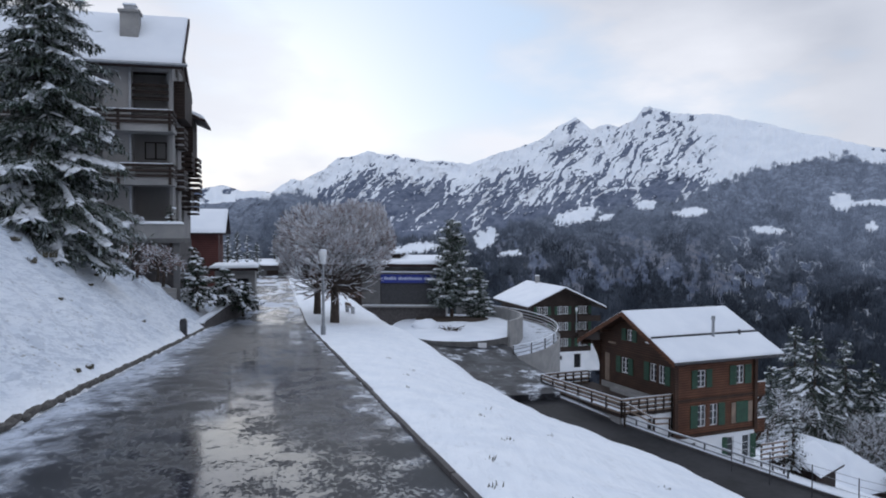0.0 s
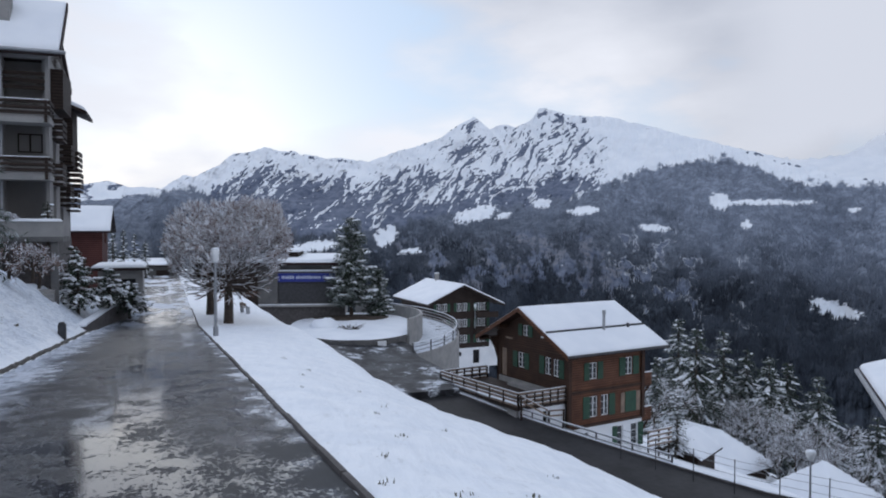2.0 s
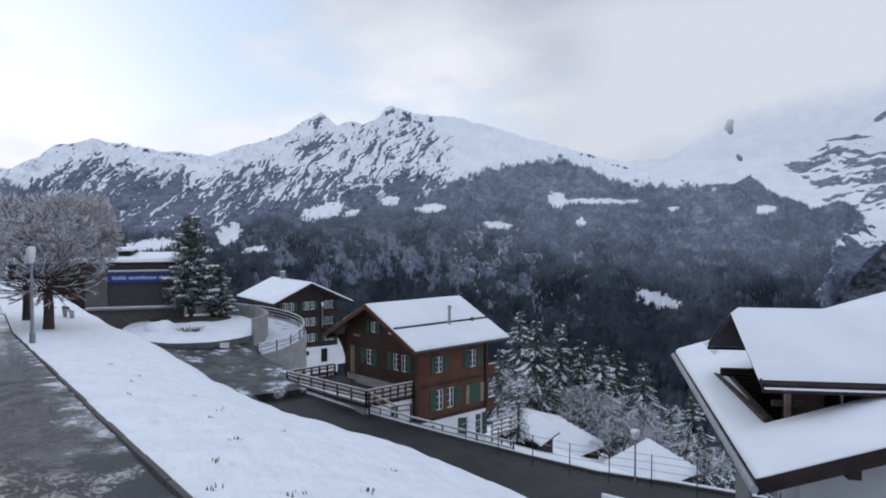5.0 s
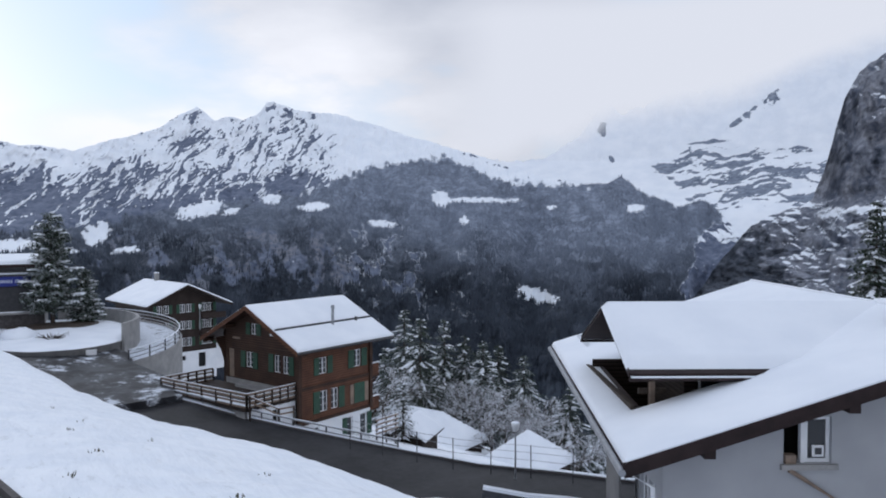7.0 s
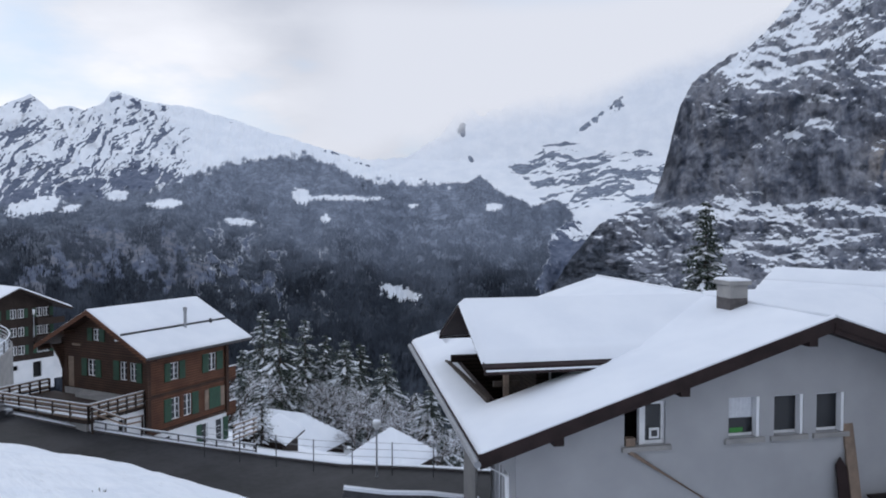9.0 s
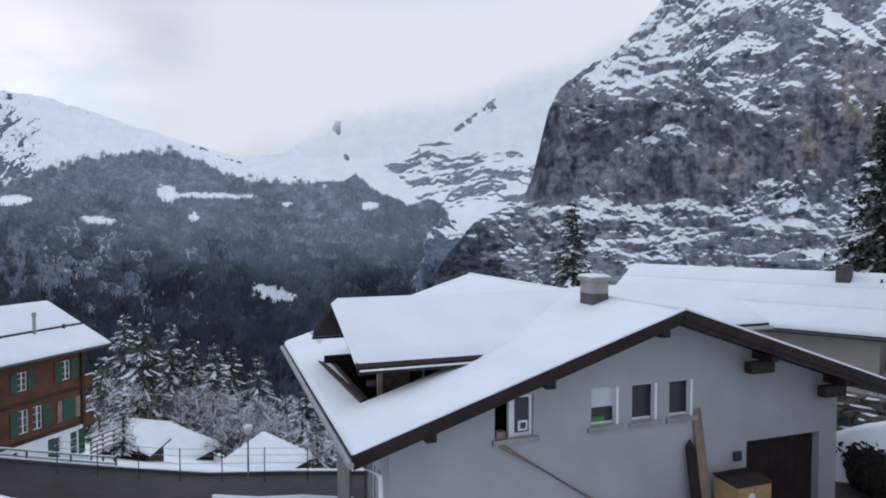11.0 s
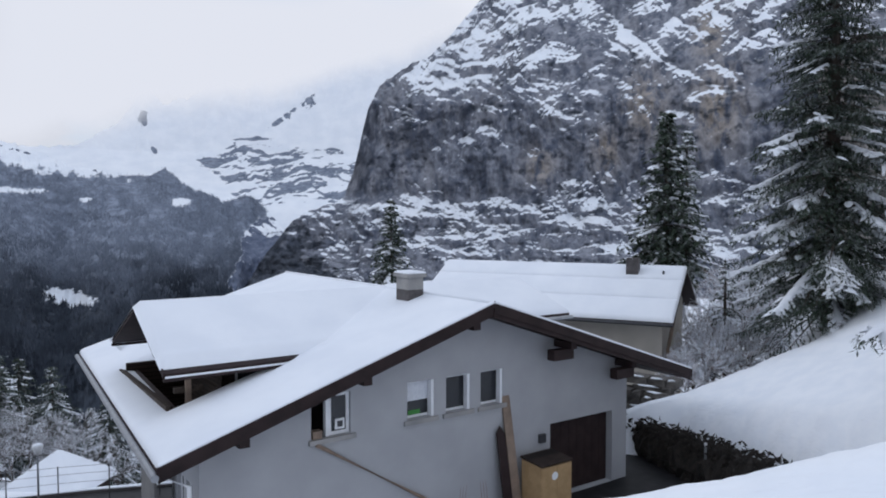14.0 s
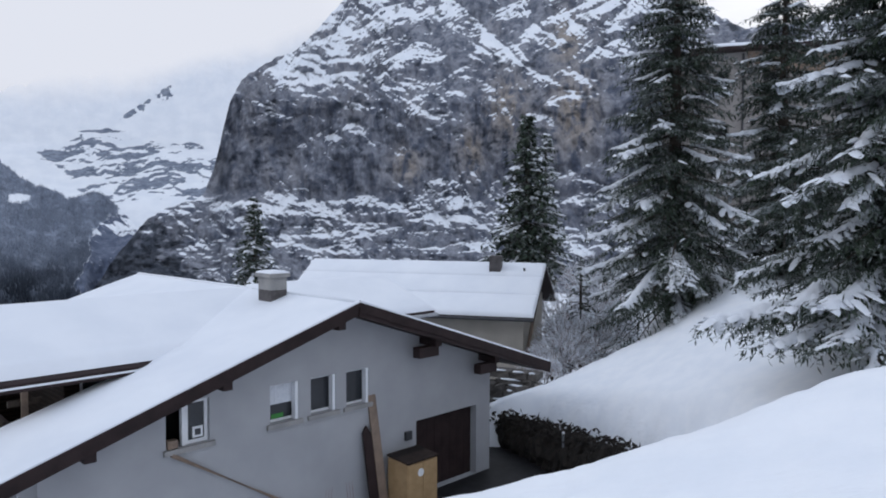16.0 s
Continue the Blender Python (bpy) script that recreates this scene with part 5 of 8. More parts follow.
def build_white_house_clutter():
    box = thing("wooden_cabinet", WH @ pose(16.35, -0.75, -7.9), "pale pine tool cabinet beside the garage door", "cabinet")
    s = Shape().box(-0.55, 0.75, -0.45, 0.45, 0.0, 1.72)
    part("body", s, PINE, box)
    for i in range(2):
        part("door", Shape().box(-0.53 + i * 0.64, 0.09 + i * 0.64, -0.48, -0.452, 0.08, 1.66), PINE, box)
    part("lid", Shape().slab([(-0.58, -0.5, 1.76), (0.78, -0.5, 1.76), (0.78, 0.48, 1.84), (-0.58, 0.48, 1.84)], 0.06), DARK_WOOD, box, "dark weathered lid")
    part("sticker", Shape().tube([(0.0, -0.484, 1.35), (0.0, -0.49, 1.35)], 0.13, 12), WHITE_PAINT, box, "pale round sticker")
    for k, (x, w, hgt, lean, mat, lab) in enumerate(((15.5, 0.34, 4.2, 0.16, OLD_BOARD, "tall weathered board leaning on the wall"), (15.15, 0.36, 2.9, 0.06, FASCIA, "dark board leaning on the wall"))):
        b = thing("leaning_board", WH @ pose(x, -0.5, -7.9, -8, -2, 0), lab, "board", "boards at the wall")
        sh = Shape().prism_y([(-w / 2, 0), (w / 2, 0), (w / 2 * 0.9, hgt * 0.9), (0, hgt), (-w / 2 * 0.9, hgt * 0.93)], -0.03, 0.03)
        part("plank", sh, mat, b)
    for k, x in enumerate((12.55, 13.4)):
        p = thing("garden_post", WH @ pose(x, -1.3, -8.3), "short dark garden post with bare stems", "post", "posts by the house")
        part("stake", Shape().tube([(0, 0, 0), (0.01, 0, 1.45 + 0.15 * k)], [0.07, 0.06], 8), DARK_METAL, p)
        for j in range(3):
            part("stem", Shape().tube([(0.1 * j, 0, 0.6), (0.1 * j + 0.05, 0.05, 1.5), (0.1 * j + 0.12 - 0.15 * k, 0.05, 2.2)], [0.012, 0.01, 0.004], 4), TWIG, p)
    pot = thing("plastic_pot", WH @ pose(13.1, -1.6, -7.75), "orange plastic pot among garden posts", "pot")
    part("body", Shape().tube([(0, 0, 0), (0, 0, 0.35)], [0.16, 0.22], 12), ORANGE, pot)


build_white_house_clutter()

# ---- brown chalet by the lower road ----
CX, CY = math.sin(radians(-23)) * 38.4 + math.sin(radians(67)) * 33.36, math.cos(radians(-23)) * 38.4 + math.cos(radians(67)) * 33.36
CH = frame_at(CX, CY, 67)


def build_chalet():
    h = thing("chalet", CH, "brown timber chalet with green shutters and snowy roof", "house")
    apex, zt = 4.62, -4.42
    LEN, DEP = 7.1, 8.7

    def lev(x, y):
        return zt - 0.492 * abs(y - apex)

    def under(y):
        return lev(0, y) - 0.24

    # long side to the road
    holes = [(1.86, 2.62, -9.25, -8.06), (5.35, 6.1, -9.25, -7.96), (1.9, 2.66, -11.98, -10.48), (3.0, 3.72, -11.98, -10.48)]
    part("long_wall", wall(front(0), 0, LEN, -12.65, under(0), holes, 0.25), BROWN_WOOD, h)
    ghole = [(5.1, 5.95, -9.1, -7.95), (1.05, 1.75, -9.1, -7.85), (2.0, 2.7, -9.1, -7.85), (4.65, 5.35, -6.62, -5.8), (7.4, 8.1, -10.05, -7.9)]
    # gable and rear walls take the copy with shade in its colour
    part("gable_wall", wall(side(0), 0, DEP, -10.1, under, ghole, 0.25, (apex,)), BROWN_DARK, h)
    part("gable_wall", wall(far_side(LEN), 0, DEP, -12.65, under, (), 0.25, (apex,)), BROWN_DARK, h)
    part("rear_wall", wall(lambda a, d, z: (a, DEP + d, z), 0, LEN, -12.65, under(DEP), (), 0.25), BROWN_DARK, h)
    base_holes = [(1.2, 1.9, -14.3, -13.0), (4.6, 5.2, -14.6, -12.95), (6.0, 6.7, -14.6, -12.95)]
    part("plinth", wall(front(0.02), 0, LEN, -16.5, -12.65, base_holes, 0.3), PLINTH, h, "whitewashed ground floor")
    part("plinth", wall(far_side(LEN - 0.02), 0, DEP, -16.5, -12.65, (), 0.3), PLINTH, h)
    part("dark_interior", Shape().box(0.4, LEN - 0.4, 0.5, DEP - 0.5, -16, -6.9), BLACK, h)
    # logs of the corner, bands between the floors
    for z in (-10.15, -7.55, -12.6):
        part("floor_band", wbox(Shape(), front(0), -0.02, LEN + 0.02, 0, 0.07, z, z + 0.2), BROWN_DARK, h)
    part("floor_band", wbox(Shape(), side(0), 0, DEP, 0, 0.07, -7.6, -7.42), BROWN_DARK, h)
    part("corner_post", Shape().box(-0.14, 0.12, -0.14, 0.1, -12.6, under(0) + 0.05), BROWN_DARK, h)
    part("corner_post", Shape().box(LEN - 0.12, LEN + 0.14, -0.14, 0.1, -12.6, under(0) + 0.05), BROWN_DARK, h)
    # roof
    r = Shape()
    r.slab([(-1.0, -1.0, lev(0, -1.0)), (LEN + 1.7, -1.0, lev(0, -1.0)), (LEN + 1.7, apex, zt), (-1.0, apex, zt)], 0.2)
    r.slab([(-1.0, apex, zt), (LEN + 1.7, apex, zt), (LEN + 1.7, 10.25, lev(0, 10.25)), (-1.0, 10.25, lev(0, 10.25))], 0.2)
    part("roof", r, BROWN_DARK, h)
    for y0, y1 in ((-1.0, apex), (apex, 10.25)):
        b = Shape().hexa([(-1.06, y0, lev(0, y0) - 0.28), (-1.0, y0, lev(0, y0) - 0.28), (-1.0, y1, lev(0, y1) - 0.28), (-1.06, y1, lev(0, y1) - 0.28),
                          (-1.06, y0, lev(0, y0) + 0.05), (-1.0, y0, lev(0, y0) + 0.05), (-1.0, y1, lev(0, y1) + 0.05), (-1.06, y1, lev(0, y1) + 0.05)])
        part("bargeboard", b, BROWN_WOOD, h)
    part("roof_snow", snow_sheet(-1.0, LEN + 1.7, -1.0, 1.42, lev, 0.16, 0.5, (), 0.25), ROOF_SNOW, h, "smooth fresh snow", True)
    part("roof_snow", snow_sheet(-1.0, LEN + 1.7, 1.5, apex + 0.03, lev, 0.16, 0.5, (), 0.25, 2.0), ROOF_SNOW, h, "smooth fresh snow", True)
    part("roof_snow", snow_sheet(-1.0, LEN + 1.7, apex - 0.03, 10.2, lev, 0.16, 0.6, (), 0.25, 4.0), ROOF_SNOW, h, "smooth fresh snow", True)
    part("snow_guard", Shape().bar((-0.9, 1.45, lev(0, 1.45) + 0.12), (LEN + 1.6, 1.45, lev(0, 1.45) + 0.12), 0.06, 0.14), DARK_METAL, h, "dark snow guard rail")
    part("gutter", Shape().tube([(-1.0, -1.06, lev(0, -1.0) - 0.08), (LEN + 1.7, -1.06, lev(0, -1.0) - 0.08)], 0.08, 8), DARK_METAL, h)
    flue = part("flue", Shape().tube([(4.3, 1.15, lev(0, 1.15)), (4.3, 1.15, -4.75)], 0.11, 10), METAL, h, "slim steel flue pipe")
    part("cowl", Shape().tube([(4.3, 1.15, -4.8), (4.3, 1.15, -4.55)], [0.16, 0.13], 10), METAL, flue)
    part("vent", Shape().tube([(6.8, 1.2, lev(0, 1.2)), (6.8, 1.2, lev(0, 1.2) + 0.45)], 0.1, 8), DARK_METAL, h)
    for y in (-0.75, apex, 9.9, 7.3, 2.0):
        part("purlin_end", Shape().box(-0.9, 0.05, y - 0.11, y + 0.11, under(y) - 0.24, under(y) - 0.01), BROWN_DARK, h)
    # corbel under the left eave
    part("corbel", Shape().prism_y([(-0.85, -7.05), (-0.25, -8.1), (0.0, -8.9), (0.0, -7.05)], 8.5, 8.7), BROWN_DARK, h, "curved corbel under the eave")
    window(h, front(0), 1.86, 2.62, -9.25, -8.06, WHITE_PAINT, 2, 2, "lr", shut_w=0.5)
    window(h, front(0), 5.35, 6.1, -9.25, -7.96, WHITE_PAINT, 2, 2, "lr", shut_w=0.6)
    window(h, front(0), 1.9, 2.66, -11.98, -10.48, WHITE_PAINT, 2, 2, "l", shut_w=0.62)
    window(h, front(0), 3.0, 3.72, -11.98, -10.48, WHITE_PAINT, 2, 2, "r", shut_w=0.58)
    cl = wbox(Shape(), front(0), 5.35, 6.45, 0.01, 0.06, -12.0, -10.5)
    part("shutter", cl, SHUTTER_GREEN, h, "closed green shutters")
    for a in (4.92, 6.47):
        part("shutter_board", wbox(Shape(), front(0), a, a + 0.38, 0.01, 0.05, -12.0, -10.55), OLD_BOARD, h)
    window(h, side(0), 5.1, 5.95, -9.1, -7.95, WHITE_PAINT, 2, 2, "lr", shut_w=0.55)
    window(h, side(0), 1.05, 1.75, -9.1, -7.85, WHITE_PAINT, 2, 2, "l", shut_w=0.5)
    window(h, side(0), 2.0, 2.7, -9.1, -7.85, WHITE_PAINT, 2, 2, "r", shut_w=0.55)
    window(h, side(0), 4.65, 5.35, -6.62, -5.8, WHITE_PAINT, 2, 1, "lr", shut_w=0.5)
    part("gable_vent", wbox(Shape(), side(0), 2.6, 3.1, 0, 0.05, -6.5, -6.1), WHITE_PAINT, h, "small white gable window")
    part("house_door", wbox(Shape(), side(0), 7.4, 8.1, -0.15, -0.08, -10.05, -7.9), OLD_BOARD, h, "narrow plank door")
    part("name_board", wbox(Shape(), side(0), 6.6, 7.5, 0.02, 0.05, -7.1, -6.95), OLD_BOARD, h, "pale board with faded marks")
    window(h, front(0.02), 4.6, 5.2, -14.6, -12.95, WHITE_PAINT, 1, 2, "l", shut_w=0.45)
    window(h, front(0.02), 6.0, 6.7, -14.6, -12.95, WHITE_PAINT, 1, 2, "r", shut_w=0.5)
    window(h, front(0.02), 1.2, 1.9, -14.3, -13.0, WHITE_PAINT, 1, 1, "l", shut_w=0.5)
    # balconies at the far gable
    for z in (-10.3, -12.9):
        b = part("balcony", Shape().box(LEN, LEN + 1.2, 0.2, DEP - 0.2, z - 0.14, z), BROWN_DARK, h, "timber balcony")
        rail = Shape()
        for i in range(5):
            rail.box(LEN + 1.12, LEN + 1.18, 0.2, DEP - 0.2, z + 0.02 + i * 0.19, z + 0.19 + i * 0.19 - 0.01)
            rail.box(LEN, LEN + 1.18, 0.16, 0.22, z + 0.02 + i * 0.19, z + 0.19 + i * 0.19 - 0.01)
        part("railing", rail, BROWN_WOOD, b)
        part("balcony_snow", snow_sheet(LEN, LEN + 1.25, 0.1, 0.35, lambda x, y: z + 0.96, 0.06, 0.3, (), 0.1), SNOW, b, "", True)
        part("strut", Shape().bar((LEN + 0.05, 0.3, z - 1.1), (LEN + 1.0, 0.3, z - 0.12), 0.1), BROWN_DARK, b)
    # terrace in front of the gable, over a white-walled annex
    deck = part("terrace", Shape().hexa([(-4.2, 0.35, -10.8), (-0.02, 0.35, -10.8), (-0.02, 9.6, -10.8), (-4.7, 9.6, -10.8), (-4.2, 0.35, -10.55), (-0.02, 0.35, -10.55), (-0.02, 9.6, -10.55), (-4.7, 9.6, -10.55)]), DARK_WOOD, h, "dark timber terrace dusted with snow")
    part("terrace_snow", snow_sheet(-4.15, -3.3, 0.6, 9.3, lambda x, y: -10.55, 0.03, 0.6, (), 0.3), SNOW, deck, "", True)
    part("gable_foot", wbox(Shape(), side(0.02), 0, DEP, -0.2, 0.0, -10.6, -10.1), CONCRETE, h)
    part("doorstep", Shape().box(-0.6, -0.04, 1.0, 6.5, -10.55, -10.3), CONCRETE, h)
    part("annex_wall", wall(front(0.4), -3.9, -0.02, -14.0, -10.8, [(-2.0, -1.5, -12.6, -11.1)], 0.25), PLINTH, h, "white annex wall under the terrace")
    part("annex_wall", wall(side(-4.1), 0.65, 9.4, -14.0, -10.8, (), 0.25), CONCRETE, h)
    part("annex_dark", Shape().box(-3.8, -0.3, 0.7, 9.3, -13.8, -10.81), BLACK, h)
    rails = thing("terrace_railing", CH, "dark timber terrace railing topped with snow", "railing")
    for k, (a, b) in enumerate((((-4.15, 0.35), (-0.05, 0.35)), ((-4.15, 0.35), (-4.65, 9.7)), ((-4.65, 9.7), (-0.3, 9.7)))):
        n = 6
        for i in range(n + 1):
            x, y = a[0] + (b[0] - a[0]) * i / n, a[1] + (b[1] - a[1]) * i / n
            part("post", Shape().box(x - 0.06, x + 0.06, y - 0.06, y + 0.06, -10.8, -9.66), DARK_WOOD, rails)
        for z in (-10.5, -10.2, -9.9, -9.66):
            part("rail", Shape().bar((*a, z), (*b, z), 0.05, 0.12), OLD_BOARD, rails)
            part("rail_snow", Shape().bar((*a, z + 0.095), (*b, z + 0.095), 0.07, 0.035), SNOW, rails)
    gf = thing("garden_fence", CH, "dark plank fence topped with snow beside the chalet", "fence")
    for x in (7.5, 8.6, 9.7):
        part("post", Shape().box(x - 0.05, x + 0.05, -0.35, -0.25, -16.6, -13.6), DARK_WOOD, gf)
    for z in (-14.75, -14.4, -14.05, -13.7):
        part("rail", Shape().bar((7.3, -0.4, z), (9.9, -0.4, z), 0.05, 0.14), OLD_BOARD, gf)
        part("rail_snow", Shape().bar((7.3, -0.4, z + 0.09), (9.9, -0.4, z + 0.09), 0.07, 0.035), SNOW, gf)
    st = thing("stair_railing", CH, "snow-topped railing of the steps beside the terrace", "railing")
    for dz in (0.0, 0.35):
        part("rail", Shape().bar((-4.1, 0.1, -10.1 + dz), (-2.2, -0.5, -11.2 + dz), 0.06, 0.1), OLD_BOARD, st)
        part("rail", Shape().bar((-2.2, -0.5, -11.2 + dz), (-1.0, -0.6, -11.25 + dz), 0.06, 0.1), OLD_BOARD, st)
    part("rail_snow", Shape().bar((-4.1, 0.1, -9.68), (-2.2, -0.5, -10.78), 0.08, 0.04), SNOW, st)
    for x, y, z in ((-4.1, 0.1, -9.7), (-2.2, -0.5, -10.8), (-1.0, -0.6, -10.85)):
        part("post", Shape().box(x - 0.05, x + 0.05, y - 0.05, y + 0.05, z - 2.2, z), DARK_WOOD, st)


build_chalet()

# ---- far chalet ----


def build_far_chalet():
    m = frame_at(18.91, 113.44, 74)
    h = thing("dark_chalet", m, "dark timber chalet with green shutters above the valley", "house")
    apex, zt = -0.3, -7.35
    D = 13.0

    def lev(x, y):
        return zt - 0.455 * abs(x - apex)

    def under(x):
        return lev(x, 0) - 0.3

    hs = []
    for z0 in (-11.65, -14.2, -16.75):
        hs += [(a, a + 0.8, z0, z0 + 1.25) for a in (-4.4, -3.4, -0.9, 0.1, 2.6, 3.5)]
    part("gable_wall", wall(front(0), -5.4, 4.9, -17.6, under, [q for q in hs if q[2] > -17.6], 0.3, (apex,)), DARK_WOOD, h)
    part("side_wall", wall(side(-5.4), 0.3, D, -17.6, under(-5.4), (), 0.3), DARK_WOOD, h)
    part("side_wall", wall(far_side(4.9), 0.3, D, -17.6, under(4.9), (), 0.3), DARK_WOOD, h)
    part("plinth", wall(front(0.03), -5.4, 4.9, -22, -17.6, [(-2.6, -1.6, -18.9, -18.2), (-1.0, 0, -18.9, -18.2), (2.0, 3.2, -20.2, -18.0)], 0.3), PLINTH, h, "whitewashed ground floor")
    part("plinth", wall(side(-5.38), 0.3, D, -22, -17.6, (), 0.3), PLINTH, h)
    part("dark_interior", Shape().box(-5, 4.5, 0.6, D - 0.6, -21, -10.3), BLACK, h)
    r = Shape()
    r.slab([(-6.6, -1.6, lev(-6.6, 0)), (apex, -1.6, zt), (apex, D + 1, zt), (-6.6, D + 1, lev(-6.6, 0))], 0.28)
    r.slab([(apex, -1.6, zt), (6.9, -1.6, lev(6.9, 0)), (6.9, D + 1, lev(6.9, 0)), (apex, D + 1, zt)], 0.28)
    part("roof", r, DARK_WOOD, h)
    part("roof_snow", snow_sheet(-6.6, apex + 0.05, -1.6, D + 1, lev, 0.25, 0.8, (), 0.4), ROOF_SNOW, h, "fresh snow", True)
    part("roof_snow", snow_sheet(apex - 0.05, 6.9, -1.6, D + 1, lev, 0.25, 0.8, (), 0.4), ROOF_SNOW, h, "fresh snow", True)
    part("chimney", Shape().box(-0.75, -0.2, 8.7, 9.3, -8.4, -6.1), CONCRETE, h)
    part("chimney_snow", snow_sheet(-0.8, -0.15, 8.65, 9.35, lambda x, y: -6.1, 0.15, 0.4, (), 0.2), SNOW, h, "", True)
    for z0 in (-11.65, -14.2, -16.75):
        for k, a in enumerate((-4.4, -0.9, 2.6)):
            for b in (a, a + 1.0):
                window(h, front(0), b, b + 0.8, z0, z0 + 1.25, WHITE_PAINT, 2, 1, "l" if b == a else "r", shut_w=0.5, inset=0.05, width=0.08)
    for z in (-12.1, -14.65):
        b = part("balcony", Shape().box(2.1, 5.9, -1.3, -0.02, z - 0.6, z - 0.45), DARK_WOOD, h, "long timber balcony")
        part("balcony_front", Shape().box(2.1, 5.9, -1.32, -1.24, z - 0.45, z + 0.3), DARK_WOOD, b)
    part("white_annex", Shape().box(4.95, 7.4, 1.0, 6, -21, -16.2), PLINTH, h, "white annex beside the chalet")
    return h


build_far_chalet()

# ---- apartment house by the road ----


def build_apartments():
    m = frame_at(-12.61, 33.73, 77)
    h = thing("apartment_house", m, "grey rendered apartment house with dark timber balconies", "apartment house")
    W, D = -13.0, 7.0
    zs = (-1.3, 1.35, 3.95, 6.45)

    bays = []
    for z in zs[1:]:
        bays += [(-1.75, -0.15, z + 0.15, z + 2.35), (-6.2, -3.0, z + 0.15, z + 2.3)]
    part("front_wall", wall(front(0), W, 0, -3.5, 8.95, bays, 0.3), APT, h)
    part("side_wall", wall(far_side(0), 0.3, D, -3.5, 9.4, [(1.0, 1.9, 4.2, 6.0), (1.0, 1.9, 1.6, 3.4), (3.2, 4.2, 1.6, 3.6)], 0.3), APT, h)
    part("rear_wall", wall(lambda a, d, z: (a, D + d, z), W, 0, -3.5, 9.4, (), 0.3), APT, h)
    part("pilaster", Shape().box(-2.45, -1.85, -0.12, 0.0, -1.0, 8.9), APT, h)
    part("downpipe", Shape().tube([(-1.8, -0.16, 1.3), (-1.8, -0.16, 8.9)], 0.06, 8), METAL, h, "pale downpipe")
    part("loggia_back", Shape().box(W + 0.3, -0.3, 1.4, 1.5, -1, 8.9), APT, h)
    part("loggia_side", Shape().box(-2.4, -1.9, 0.3, 1.4, -1, 8.9), APT, h)
    for z in zs[1:]:
        part("floor_slab", Shape().box(W + 0.2, -0.2, 0.25, 1.45, z - 0.12, z + 0.1), APT, h)
        if z == zs[2]:
            window(h, front(1.4), -1.45, -0.45, z + 0.9, z + 1.75, DARK_WOOD, 2, inset=-0.02, label="dark-framed window")
        window(h, front(1.4), -5.6, -3.6, z + 0.4, z + 2.1, DARK_WOOD, 2, inset=-0.02, label="dark-framed window")
    # projecting balconies with three dark rails
    for z in (3.7, 6.1):
        b = part("balcony", Shape().box(-7.0, 0.18, -1.25, 0.0, z - 0.22, z), CONCRETE, h, "concrete balcony")
        part("parapet", Shape().box(-7.0, 0.16, -1.2, -1.1, z, z + 0.12), APT, b)
        for k, zz in enumerate((0.2, 0.42, 0.66)):
            part("rail", Shape().box(-7.0, 0.2, -1.27, -1.2, z + zz - 0.07, z + zz + 0.07), DARK_WOOD, b)
            part("rail", Shape().box(0.14, 0.2, -1.2, 0.0, z + zz - 0.07, z + zz + 0.07), DARK_WOOD, b)
        for x in (-6.9, -4.7, -2.1, 0.05):
            part("post", Shape().box(x - 0.06, x + 0.06, -1.34, -1.27, z - 0.2, z + 0.74), DARK_WOOD, b)
        part("rail_snow", Shape().box(-6.9, 0.15, -1.28, -1.19, z + 0.735, z + 0.77), SNOW, b)
    for k, zz in enumerate((7.55, 7.85, 8.15)):
        part("rail", Shape().box(-1.75, -0.15, 0.02, 0.08, zz - 0.08, zz + 0.08), DARK_WOOD, h)
    # ground-floor terrace
    t = part("terrace", Shape().box(-7.5, 0.75, -2.2, 0.0, 0.9, 1.1), STAINED, h, "concrete terrace over an open basement")
    part("terrace_parapet", Shape().box(-7.5, 0.75, -2.2, -2.0, 1.1, 1.72), CONCRETE, t)
    part("terrace_snow", snow_sheet(-7.4, 0.7, -2.25, -1.8, lambda x, y: 1.72, 0.12, 0.3, (), 0.12), SNOW, t, "", True)
    for x in (-5, -2.6, 0.4):
        part("pillar", Shape().box(x - 0.13, x + 0.13, -2.05, -1.8, -3.0, 0.9), STAINED, t)
    # dark panels over the basement walls put in the terrace's shade by colour
    part("basement_dark", Shape().box(-7, 0.03, -0.12, -0.01, -3.4, 0.9), DARK_BRICK, h, "dark basement front under the terrace")
    part("basement_dark", Shape().box(0.005, 0.04, -0.01, 7.0, -3.4, 0.95), DARK_BRICK, h)
    # roof
    def lev(x, y):
        return 9.0 + 1.04 * (y + 1.0) if y < 1.6 else 9.0 + 1.04 * 2.6 - 0.5 * (y - 1.6)

    r = Shape()
    r.slab([(W - 1, -1.0, lev(0, -1)), (0.55, -1.0, lev(0, -1)), (0.55, 1.6, lev(0, 1.6)), (W - 1, 1.6, lev(0, 1.6))], 0.25)
    r.slab([(W - 1, 1.6, lev(0, 1.6)), (0.1, 1.6, lev(0, 1.6)), (0.1, 7.4, lev(0, 7.4)), (W - 1, 7.4, lev(0, 7.4))], 0.25)
    part("roof", r, FASCIA, h)
    part("gable", Shape().prism_x([(0.0, 8.9), (7.0, 8.6), (1.6, 11.2)], -0.3, 0.0), DARK_WOOD, h)
    part("roof_snow", snow_sheet(W - 1, 0.55, -1.0, 1.62, lev, 0.16, 0.5, (), 0.14), ROOF_SNOW, h, "fresh snow", True)
